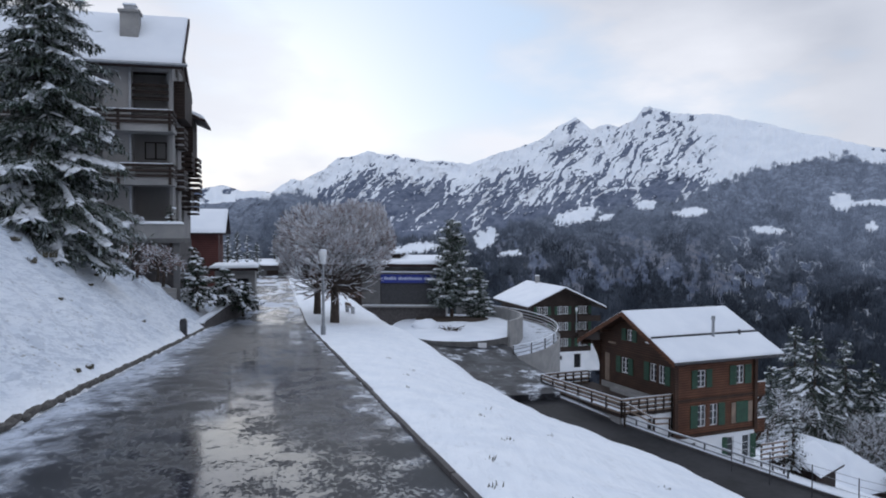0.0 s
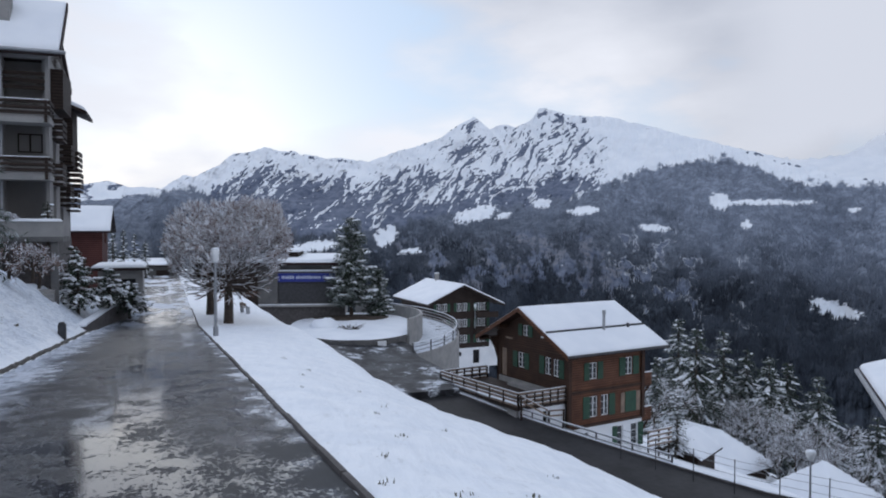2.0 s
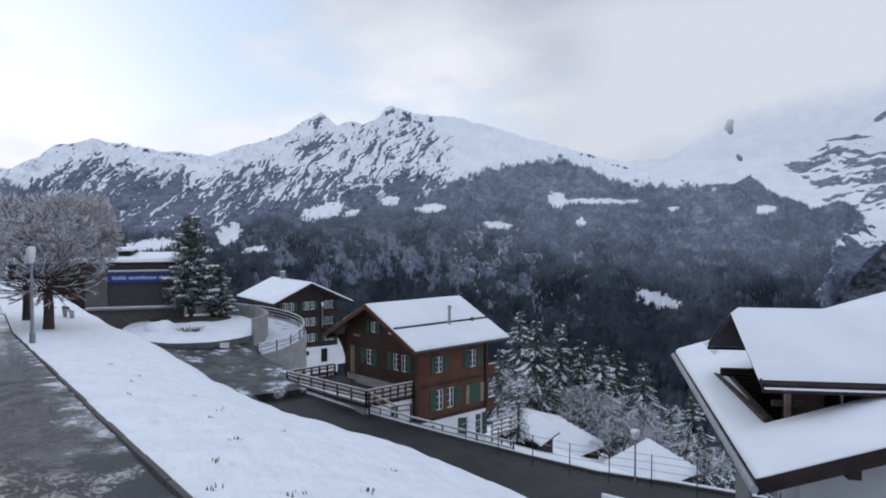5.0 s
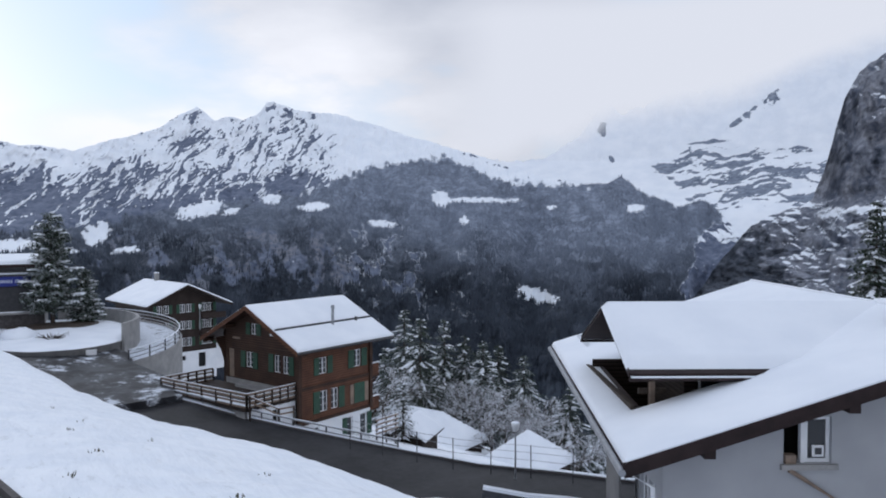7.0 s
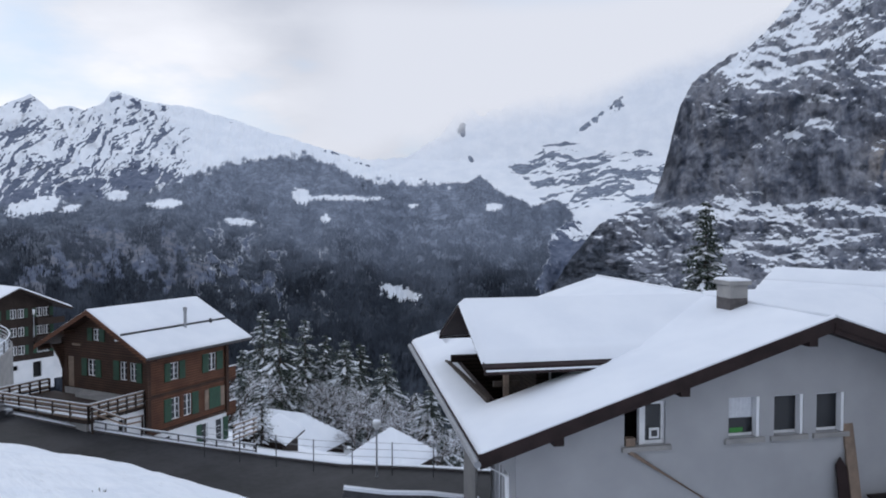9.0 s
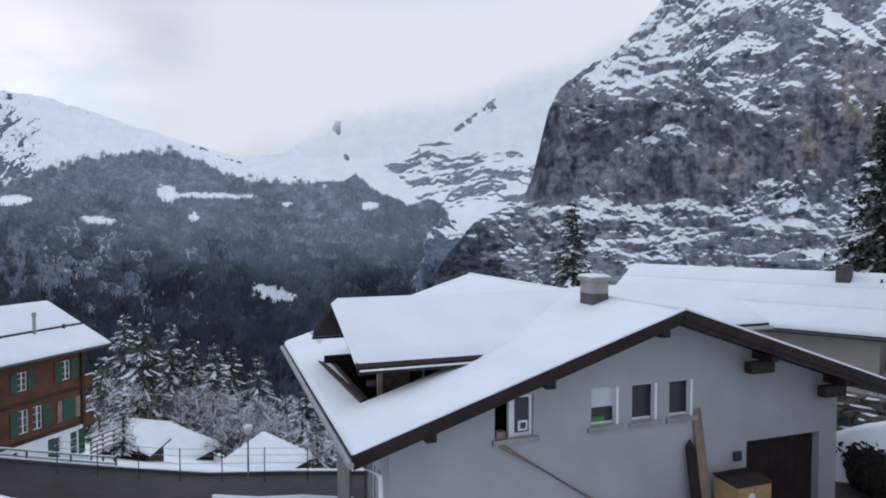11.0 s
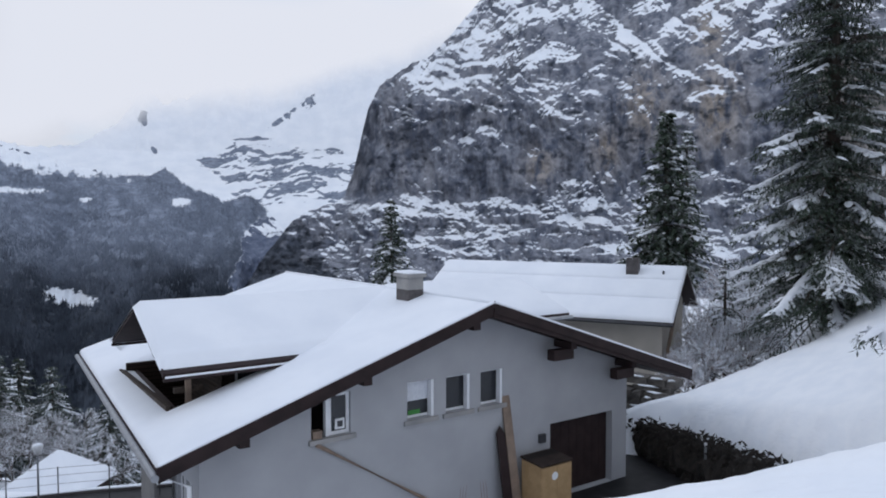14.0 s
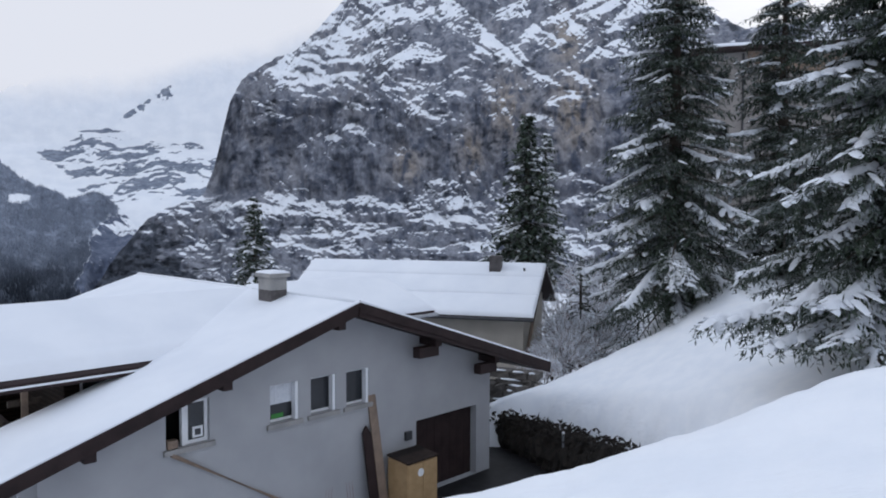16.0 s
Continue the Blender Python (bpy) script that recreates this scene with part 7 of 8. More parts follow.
def build_roadside():
    b = thing("bollard", pose(-8.75, 24.27, -1.72, 0, 0, 10), "small dark stone bollard in the snow bank", "bollard")
    part("stump", Shape().prism_y([(-0.11, -0.5), (0.11, -0.5), (0.11, 0.1), (0.05, 0.2), (-0.08, 0.18), (-0.11, 0.1)], -0.1, 0.1), DARK_METAL, b)
    n = thing("bench", pose(-5.1, 39.6, -2.95, 0, 0, 118) @ Matrix.Scale(0.72, 4), "small snow-dusted park bench", "bench")
    part("seat", Shape().box(-0.6, 0.6, -0.15, 0.15, 0.28, 0.32), OLD_BOARD, n)
    part("backrest", Shape().box(-0.6, 0.6, 0.16, 0.2, 0.4, 0.62), OLD_BOARD, n)
    for x in (-0.6, 0.6):
        part("leg", Shape().hexa([(x - 0.04, -0.13, -0.2), (x + 0.04, -0.13, -0.2), (x + 0.04, 0.13, -0.2), (x - 0.04, 0.13, -0.2), (x - 0.04, -0.1, 0.28), (x + 0.04, -0.1, 0.28), (x + 0.04, 0.2, 0.5), (x - 0.04, 0.2, 0.5)]), METAL, n)
    part("seat_snow", Shape().box(-0.6, 0.6, -0.15, 0.12, 0.322, 0.35), SNOW, n)
    s = thing("bus_shelter", frame_at(-11.25, 39.8, 77), "low roadside shed with snow on its flat roof", "shed")
    part("wall", wall(front(0), -1.3, 0.85, -4, -0.75, [(-0.4, 0.5, -2.6, -1.2)], 0.2), CONCRETE, s)
    part("wall", wall(far_side(0.85), 0.2, 3, -4, -0.75, (), 0.2), CONCRETE, s)
    part("recess", Shape().box(-0.6, 0.6, 0.25, 0.3, -2.7, -1.1), BLACK, s)
    part("roof", Shape().box(-1.6, 1.0, -0.4, 3.3, -0.75, -0.6), FASCIA, s)
    part("roof_snow", snow_sheet(-1.6, 1.0, -0.4, 3.3, lambda x, y: -0.6, 0.16, 0.4, (), 0.25), SNOW, s, "fresh snow", True)
    g = thing("garden_wall", pose(0, 0, 0), "dark curved garden wall between bank and road", "wall")
    masonry, cap = Shape(), Shape()
    for i in range(10):
        ends = []
        for k in (i / 10, (i + 1) / 10):
            sa, ca = 31.5 + 7.6 * k, -2.95 + 1.3 * k ** 1.6
            z, hh = float(road_level(sa)), 0.25 + 0.75 * k
            ends.append([(*place(sa, ca), z - 0.5), (*place(sa + 0.1, ca - 0.35), z - 0.5), (*place(sa, ca), z + hh), (*place(sa + 0.1, ca - 0.35), z + hh)])
        p, q = ends
        masonry.hexa([p[0], q[0], q[1], p[1], p[2], q[2], q[3], p[3]])
        cap.hexa([p[2], q[2], q[3], p[3]] + [(x, y, z + 0.07) for x, y, z in (p[2], q[2], q[3], p[3])])
    part("masonry", masonry.weld(), DARK_BRICK, g)
    part("wall_snow", cap.weld(), SNOW, g)
    # low shed and fence beyond the bend
    f = thing("far_shed", frame_at(-20.6, 88.0, 77), "low shed with snowy roof at the end of the road", "shed")
    part("body", Shape().box(-1.9, 1.9, 0, 5, -6.4, -2.95), STAINED, f)
    part("gate", Shape().box(-0.9, 0.5, -0.04, -0.01, -4.6, -3.4), DARK_WOOD, f)
    part("roof", Shape().box(-2.2, 2.2, -0.4, 5.3, -2.95, -2.8), FASCIA, f)
    part("roof_snow", snow_sheet(-2.2, 2.2, -0.4, 5.3, lambda x, y: -2.8 + 0.08 * y, 0.25, 0.6, (), 0.3), SNOW, f, "", True)
    r = thing("red_fence", frame_at(-21.6, 82.0, 77), "low red fence at the end of the road", "fence")
    for i in range(3):
        part("board", Shape().box(-3.4 + i * 1.3, -2.15 + i * 1.3, 0, 0.06, -4.6, -3.75), RED_WOOD, r)


build_roadside()


def build_hill_block():
    """Tall pale building on the slope behind the spruces."""
    h = thing("hillside_block", frame_at(70.5, -9.9, 160, 3.3), "tall beige building on the slope behind spruces", "apartment house")
    part("wall", wall(front(0), -5.2, 9, -9, lambda a: 13.6 - 0.12 * abs(a - 4), [(-3.8, -2.6, 9.2, 11.2), (-3.8, -2.6, 4.5, 6.5), (0.5, 1.7, 9.2, 11.2), (0.5, 1.7, 4.5, 6.5)], 0.3, (4.0,)), TAUPE, h)
    part("wall", wall(side(-5.2), 0.3, 9, -9, 12.6, (), 0.3), TAUPE, h)
    part("interior", Shape().box(-5, 8, 0.6, 0.7, -4, 12), BLACK, h)
    part("upper_boards", Shape().box(-1.0, 9, -0.08, -0.01, 11.4, 13.0), OLD_BOARD, h)
    part("downpipe", Shape().tube([(-1.4, -0.12, -2), (-1.4, -0.12, 12.8)], 0.09, 8), DARK_METAL, h)
    part("roof", Shape().slab([(-6.2, -1.2, 12.9), (10, -1.2, 14.2), (10, 10, 14.2), (-6.2, 10, 12.9)], 0.3), FASCIA, h)
    part("roof_snow", snow_sheet(-6.2, 10, -1.2, 10, lambda x, y: 12.9 + 0.08 * (x + 6.2), 0.35, 0.8, (), 0.4), ROOF_SNOW, h, "fresh snow", True)


build_hill_block()


def build_snowy_barrier():
    """Low barrier on the near side of the lower lane, its top deep in snow."""
    b = thing("roadside_barrier", pose(0, 0, 0), "low steel barrier piled with snow beside the lane", "barrier")
    line = [(15.2, 23.6, -9.05), (16.6, 22.6, -9.3), (17.9, 21.6, -9.35), (19.6, 20.6, -9.7)]
    for p, q in zip(line, line[1:]):
        part("rail", Shape().bar(p, q, 0.08, 0.3), DARK_METAL, b)
        part("rail_snow", Shape().bar((p[0], p[1], p[2] + 0.2), (q[0], q[1], q[2] + 0.2), 0.22, 0.12), SNOW, b)
    for x, y, z in line:
        part("post", Shape().tube([(x, y, z - 3.0), (x, y, z)], 0.06, 8), DARK_METAL, b)


build_snowy_barrier()


def build_driveway():
    """Dark wet yard before the garage."""
    s = Shape()
    m = WH
    for i in range(10):
        for j in range(5):
            x0, x1, y0, y1 = 15.0 + i * 1.5, 16.5 + i * 1.5, -7.0 + j * 1.4, -5.6 + j * 1.4
            s.add([m @ Vector((x, y, -7.92 + 0.03 * noise.noise(Vector((x, y, 0))))) for x, y in ((x0, y0), (x1, y0), (x1, y1), (x0, y1))], [(0, 1, 2, 3)])
    for i in range(6):
        for j in range(5):
            x0, x1, y0, y1 = 20.9 + i * 1.2, 22.1 + i * 1.2, j * 1.2, 1.2 + j * 1.2
            s.add([m @ Vector((x, y, -7.92 + 0.03 * noise.noise(Vector((x, y, 0))))) for x, y in ((x0, y0), (x1, y0), (x1, y1), (x0, y1))], [(0, 1, 2, 3)])
    tagged(part("driveway", s.weld(), LOWER_ASPHALT, None, "dark wet yard before the garage"), category="road", kind="structure")


build_driveway()


def build_stone_stack():
    """Dry-laid slabs holding the bank behind the garage corner."""
    w = thing("stone_wall", pose(31.6, 5.7, -6.75, 0, 0, -12), "rough dry-laid stone steps topped with snow", "wall")
    rs = random.Random(31)
    z0 = 0.0
    for row in range(5):
        y, hh = -1.2 + rs.uniform(-0.25, 0.1), rs.uniform(0.2, 0.36)
        end = 1.25 - 0.2 * row + rs.uniform(-0.3, 0.2)
        while y < end:
            l = rs.uniform(0.35, 1.25)
            x0 = 0.22 * row + rs.uniform(-0.14, 0.14)
            tilt = rs.uniform(-0.05, 0.05)
            s = Shape().hexa([(x0, y, z0 + tilt), (x0 + 0.9, y + 0.03, z0), (x0 + 0.9, y + l - 0.01, z0), (x0 + rs.uniform(0, 0.15), y + l - 0.04, z0 - tilt),
                              (x0 + rs.uniform(0.02, 0.12), y + 0.04, z0 + hh - 0.02 + tilt), (x0 + 0.9, y + 0.03, z0 + hh), (x0 + 0.9, y + l - 0.02, z0 + hh), (x0 + rs.uniform(0.02, 0.1), y + l - 0.06, z0 + hh - 0.03 - tilt)])
            part("stone", s, STONE, w)
            if rs.random() < 0.6:
                part("stone_snow", Shape().blob((x0 + 0.16, y + l * rs.uniform(0.4, 0.6), z0 + hh), (0.13, l * rs.uniform(0.2, 0.4), 0.05), row * 7 + int(y * 10), 8, 5, 0.3), SNOW, w, "", True)
            y += l
        z0 += hh
    return w


build_stone_stack()

# ---- trees ----


def spruce_meshes(height, radius, seed, whorls, arms, sprigs, snow, droop=0.55, bare=0.06, fat=1.0, fine=1.0, power=0.78):
    """Trunk, needle sprays and snow loads of one spruce as three shapes: drooping boughs, side twigs, small hanging sprays."""
    rs = random.Random(seed)
    trunk, green, white = Shape(), Shape(), Shape()
    trunk.tube([(0, 0, -0.5), (0.02, 0, height * 0.5), (0, 0, height * 0.98)], [height * 0.016 + 0.05, height * 0.009 + 0.03, 0.015], 7)
    leaf = 0.33 * fine if fine < 1 else min(0.46, 0.125 * radius)

    def spray(p, d, l, w):
        side = d.cross(Vector((rs.uniform(-0.4, 0.4), rs.uniform(-0.4, 0.4), 1.0)))
        side = side.normalized() * w if side.length > 1e-4 else Vector((w, 0, 0))
        mid = p + d * l * rs.uniform(0.3, 0.5)
        if fine < 1:
            low = Vector((0, 0, -0.45 * w))
            green.add([p, mid + side + low, p + d * l, mid - side + low], [(0, 1, 2), (0, 2, 3)])
            return
        green.add([p, mid + side, p + d * l, mid - side, mid + Vector((0, 0, w * 0.5))], [(0, 1, 4), (1, 2, 4), (2, 3, 4), (3, 0, 4)])

    def pad(p, q, w, h):
        d = q - p
        o = Vector((-d.y, d.x, 0))
        o = o.normalized() * w if o.length > 1e-4 else Vector((w, 0, 0))
        e = d.normalized() * w * 0.6
        m, up = (p + q) / 2, Vector((rs.uniform(-0.2, 0.2) * w, rs.uniform(-0.2, 0.2) * w, h))
        white.add([p - e, p + o * rs.uniform(0.7, 1.1), m + o * rs.uniform(0.8, 1.25), q + o * 0.6, q + e, q - o * 0.6, m - o * rs.uniform(0.8, 1.25), p - o * rs.uniform(0.7, 1.1), p.lerp(m, 0.5) + up, q.lerp(m, 0.5) + up * 0.85],
                  [(0, 8, 7), (0, 1, 8), (1, 2, 8), (2, 9, 8), (2, 3, 9), (3, 4, 9), (4, 5, 9), (5, 6, 9), (6, 8, 9), (6, 7, 8)])

    def drape(at, L, heavy):
        """Snow lying along a bough, ragged at its edges and slumping over them in fingers."""
        n = max(5, int(L / 0.17))
        first, last = rs.uniform(0.18, 0.45), rs.uniform(0.9, 1.06)
        wide = (0.055 + 0.042 * L) * heavy
        verts, faces = [], []
        for i in range(n + 1):
            f = i / n
            t = first + (last - first) * f
            p, g = at(t), at(t + 0.02) - at(t - 0.02)
            o = Vector((-g.y, g.x, 0))
            o = o.normalized() if o.length > 1e-5 else Vector((1, 0, 0))
            swell = wide * (0.25 + 0.75 * math.sin(math.pi * min(1.0, 0.1 + 0.85 * f)) ** 0.6) * rs.uniform(0.7, 1.3)
            la, lb = swell * rs.choice((0.5, 0.9, 1.7)), swell * rs.choice((0.5, 0.9, 1.7))
            h = 0.45 * swell + 0.02
            for k, up in ((-la, -0.75 * la), (-swell * 0.5, h * 0.7), (0.0, h * rs.uniform(0.8, 1.25)), (swell * 0.5, h * 0.7), (lb, -0.75 * lb)):
                verts.append(p + o * k + Vector((0, 0, up + 0.03)))
            if i:
                b = 5 * i
                for k in range(4):
                    faces.append((b + k - 5, b + k - 4, b + k + 1, b + k))
        faces.append((0, 1, 2, 3, 4))
        faces.append((5 * n + 4, 5 * n + 3, 5 * n + 2, 5 * n + 1, 5 * n))
        white.add(verts, faces)

    for w in range(whorls):
        u = bare + (1 - bare) * ((w + rs.uniform(-0.4, 0.4)) / whorls)
        u = min(max(u, bare), 0.985)
        reach = radius * (1 - u) ** power * (1.0 if u > 0.12 else 0.8) + 0.05 * radius
        n = max(3, int(arms * (0.6 + 0.5 * (1 - u))))
        a0 = rs.uniform(0, 6.28)
        for i in range(n):
            a = a0 + 6.283 * i / n + rs.uniform(-0.4, 0.4)
            L = reach * rs.choice((rs.uniform(0.45, 0.8), rs.uniform(0.75, 1.2), rs.uniform(0.8, 1.08)))
            dx, dy = math.cos(a), math.sin(a)
            sag = droop * (0.3 + 0.85 * (1 - u)) * rs.uniform(0.6, 1.4)
            z0 = u * height + rs.uniform(-0.5, 0.5) * height / whorls
            bow = rs.uniform(-0.15, 0.15)

            def at(t):
                return Vector((dx * L * t - dy * L * bow * t * t, dy * L * t + dx * L * bow * t * t, z0 + L * (0.14 * t - sag * t ** 1.5 + 0.24 * sag * t ** 4)))

            trunk.tube([at(0), at(0.5), at(0.95)], [0.012 * L + 0.01, 0.008 * L + 0.006, 0.004], 3, False)
            loaded = rs.random() < (snow * (1.3 - 0.9 * u) if fine < 1 else snow)
            heavy = rs.uniform(0.6, 1.3)
            k = max(4, int(sprigs * 0.42 * (0.35 + 0.65 * L / radius)))
            for j in range(k):
                t = 0.08 + 0.92 * (j + rs.random()) / k
                p = at(t)
                sgn = 1 if j % 2 else -1
                l = (L * (0.40 - 0.28 * t) + 0.05 * radius) * rs.uniform(0.55, 1.25)
                fwd = rs.uniform(0.35, 1.2)
                d = Vector((-dy * sgn + dx * fwd, dx * sgn + dy * fwd, rs.uniform(-0.45, 0.02))).normalized()
                m = max(3, min(17, int(l / leaf * 3.6))) if fine < 1 else max(2, min(10, int(l / leaf * 2.0)))
                for q in range(m):
                    f = (q + rs.random()) / m
                    c = p + d * l * f + Vector((0, 0, -0.3 * l * f * f))
                    e = Vector((d.x * 0.6 + rs.uniform(-0.75, 0.75), d.y * 0.6 + rs.uniform(-0.75, 0.75), rs.uniform(-1.1, 0.12))).normalized()
                    spray(c, e, leaf * rs.uniform(0.7, 1.5), leaf * (0.15 if fine < 1 else 0.24) * fat * rs.uniform(0.7, 1.2))
                if t > 0.3 and rs.random() < ((0.2 if fine < 1 else 0.35) + 0.4 * t if loaded else 0.03):
                    hh = (0.02 + 0.16 * leaf) * heavy
                    f0 = rs.uniform(0.0, 0.4)
                    f1 = min(1.0, f0 + rs.uniform(0.25, 0.5))
                    pad(p + d * l * f0 + Vector((0, 0, hh * 0.4)), p + d * l * f1 + Vector((0, 0, hh * 0.3 - 0.3 * l * f1 * f1)), (0.04 + 0.36 * leaf) * heavy * rs.uniform(0.7, 1.4), hh * rs.uniform(0.9, 1.5))
            if loaded and fine < 1:
                drape(at, L, heavy)
            elif loaded:
                for q in range(5):
                    f = 0.3 + 0.14 * q
                    if rs.random() < 0.85:
                        hh = (0.03 + 0.2 * leaf) * heavy
                        pad(at(f) + Vector((0, 0, hh * 0.4)), at(min(1.0, f + 0.16)) + Vector((0, 0, hh * 0.4)), (0.04 + 0.3 * leaf) * heavy * rs.uniform(0.7, 1.3), hh)
    green.add([(0, 0, height * 1.0), (0.05, 0, height * 0.95), (-0.03, 0.04, height * 0.95), (-0.03, -0.04, height * 0.95)], [(0, 1, 2), (0, 2, 3), (0, 3, 1)])
    return trunk, green, white


def spruce(name, x, y, z, height, radius, seed, label, whorls=26, arms=8, sprigs=14, snow=0.5, group="", needles=None, droop=0.55, bare=0.06, fat=1.0, fine=1.0, power=0.78):
    t = thing(name, pose(x, y, z, 0, 0, seed * 47 % 360), label, "tree", group)
    trunk, green, white = spruce_meshes(height, radius, seed, whorls, arms, sprigs, snow, droop, bare, fat, fine, power)
    part("trunk", trunk, BARK, t)
    part("crown", green, needles or NEEDLES, t, "dark green needles")
    tagged(part("snow_load", white, SNOW, t, "", True), "snow lying on the boughs", kind="stuff")
    return t


def bare_tree(name, x, y, z, height, spread, seed, label, depth=6, frost=0.6, trunk_r=0.16, group="", crown=0.45, twig=None, lift=0.5, dome=None, limbs=6, thin=0.006, low=0.25, limb_r=0.55):
    """A leafless tree: limbs that fork into fine twigs, with rime along their upper sides."""
    rs = random.Random(seed)
    wood, fine, rime = Shape(), Shape(), Shape()
    start = height * crown

    def grow(p, d, length, r, level):
        q = p + d * length
        if dome:
            k = math.hypot(math.hypot(q.x, q.y) / dome[0], (q.z - dome[2]) / dome[1])
            if k > 1.0 + 0.12 * noise.noise(q * 1.5):
                q = p.lerp(q, 0.45)
                level = depth
        if level > 0 and level < depth - 2 or depth < 5:
            (wood if level < depth - 2 else fine).tube([p, p.lerp(q, 0.5) + Vector((rs.uniform(-1, 1), rs.uniform(-1, 1), rs.uniform(-1, 1))) * length * 0.06, q], [r, r * 0.85, r * 0.7], 5 if level < 3 else 3, False)
        else:
            fine.tube([p, q], [r, r * 0.5], 3, False)
        if rs.random() < frost and level >= 2:
            e = max(r * 1.15, thin * 2.2)
            o = Vector((0, 0, r * 0.7 + e * 0.4))
            rime.tube([p + o, q + o], [e, e * 0.7], 3, False)
        if level >= depth:
            return
        n = 3 if rs.random() < (0.85 if dome else 0.65) else 2
        if level == 1:
            n = 4
        for i in range(n):
            tilt = rs.uniform(0.25, 0.75) * spread
            a = rs.uniform(0, 6.283)
            o = d.orthogonal().normalized()
            o.rotate(Matrix.Rotation(a, 3, d))
            nd = (d + o * tilt + Vector((0, 0, 0.12 * lift))).normalized()
            grow(p.lerp(q, rs.uniform(0.75, 1.0)), nd, length * rs.uniform(0.66, 0.86), max(r * 0.62, thin), level + 1)

    t = thing(name, pose(x, y, z), label, "tree", group)
    part("trunk", Shape().tube([(0, 0, -0.4), (0.03, 0.02, start * 0.5), (0, 0, start)], [trunk_r * 1.25, trunk_r, trunk_r * 0.9], 9, False), BARK, t)
    first = (height - start) * (0.23 if dome else 0.27)
    for i in range(limbs):
        a = 6.283 * i / limbs + rs.uniform(-0.3, 0.3)
        el = low + (1.3 - low) * rs.random() ** 1.35
        grow(Vector((0, 0, start * rs.uniform(0.86, 1.0))), Vector((math.cos(a) * math.cos(el), math.sin(a) * math.cos(el), math.sin(el))), first * rs.uniform(0.8, 1.15), trunk_r * limb_r, 1)
    part("branchwork", wood, BARK, t)
    part("twig_crown", fine, twig or TWIG, t, "fine reddish-brown twigs")
    tagged(part("rime", rime, FROST, t), "white rime on the twigs", kind="stuff")
    return t


# roadside trees
bare_tree("roadside_tree", -5.1, 33.8, -2.95, 7.4, 1.0, 5, "round-crowned leafless roadside tree white with rime", 8, 0.5, 0.2, "", 0.24, None, 0.12, (2.75, 3.05, 3.95), 46, 0.006, -0.5, 0.13)
bare_tree("roadside_tree", -6.7, 38.3, -3.0, 6.4, 1.0, 8, "leafless roadside tree with rime beside the road", 7, 0.45, 0.18, "", 0.26, None, 0.15, (2.2, 2.4, 3.7), 22, 0.006, -0.5, 0.15)
spruce("tall_spruce", -11.4, 20.6, 0.6, 10.5, 2.75, 1, "tall spruce with snow-laden boughs beside apartments", 40, 10, 75, 0.52, droop=0.7, needles=RIME_NEEDLES, fat=0.85, fine=0.62)
spruce("tall_spruce", -15.0, 20.0, 1.0, 12.5, 3.1, 2, "tall spruce with snow-laden boughs beside apartments", 36, 10, 56, 0.48, droop=0.7, needles=RIME_NEEDLES, fat=0.9, fine=0.68)

# terrace conifers
spruce("stone_pine", 1.0, 79.5, -8.4, 11.3, 2.75, 3, "dense pine dusted with snow on the round terrace", 28, 11, 34, 0.4, "", RIME_NEEDLES, 0.1, 0.17, 1.3, 0.95, 0.42)
spruce("stone_pine", 4.0, 81.0, -8.4, 5.6, 1.8, 4, "smaller snow-dusted pine behind the terrace", 20, 10, 28, 0.4, "", RIME_NEEDLES, 0.18, 0.1, 1.4, 0.95, 0.55)
for i, (x, y, z, hgt) in enumerate(((-21.2, 71.0, -3.8, 5.2), (-21.4, 75.0, -3.9, 5.4), (-21.3, 78.5, -4.0, 5.0), (-20.9, 81.0, -4.2, 4.4), (-23.6, 76.5, -4.0, 4.6), (-21.5, 92.0, -4.6, 6.0))):
    spruce("far_conifer", x, y, z, hgt, 1.0, 140 + i, "small dark conifer at the end of the road", 14, 8, 8, 0.5, "conifers at the road's end", NEEDLES, 0.4, 0.05, 1.6)
bare_tree("garden_tree", 9.8, 103.0, -15.5, 7.0, 1.0, 12, "small leafless tree before the dark chalet", 5, 0.5, 0.1, "", 0.35)

# valley trees behind the lane
rs = random.Random(21)
VALLEY = ((26.1, -6.5, 92, 2.6), (27.4, -7.1, 86, 3.1), (29.3, -7.4, 95, 2.9), (30.9, -8.5, 96, 2.6), (32.4, -8.9, 92, 2.8), (33.6, -9.2, 99, 2.5), (35.6, -10.2, 94, 2.9), (39.2, -12.6, 92, 2.8), (24.6, -9.5, 100, 2.6), (38.0, -13.2, 104, 2.5), (41.5, -14.0, 100, 2.6))
for i, (a, e, r, w) in enumerate(VALLEY):
    x, y = r * math.sin(radians(a)), r * math.cos(radians(a))
    top = 1.45 + r * math.tan(radians(e))
    hgt = (14.5, 14, 14, 13, 13, 12.5, 11.5, 10.5, 12, 10, 10)[i]
    spruce("valley_spruce", x, y, top - hgt, hgt, w * 1.65, 30 + i, "snow-laden spruce on the slope below the lane", 26, 9, 25, 0.6, "spruces below the lane", NEEDLES if i % 2 else RIME_NEEDLES, 0.75, 0.05, 1.35, 0.95, 0.85)
spruce("young_spruce", 27.6, 56.4, -17.2, 5.2, 1.5, 60, "young snow-dusted spruce beside the chalet", 16, 8, 10, 0.7, "", NEEDLES, 0.5, 0.05, 1.2)
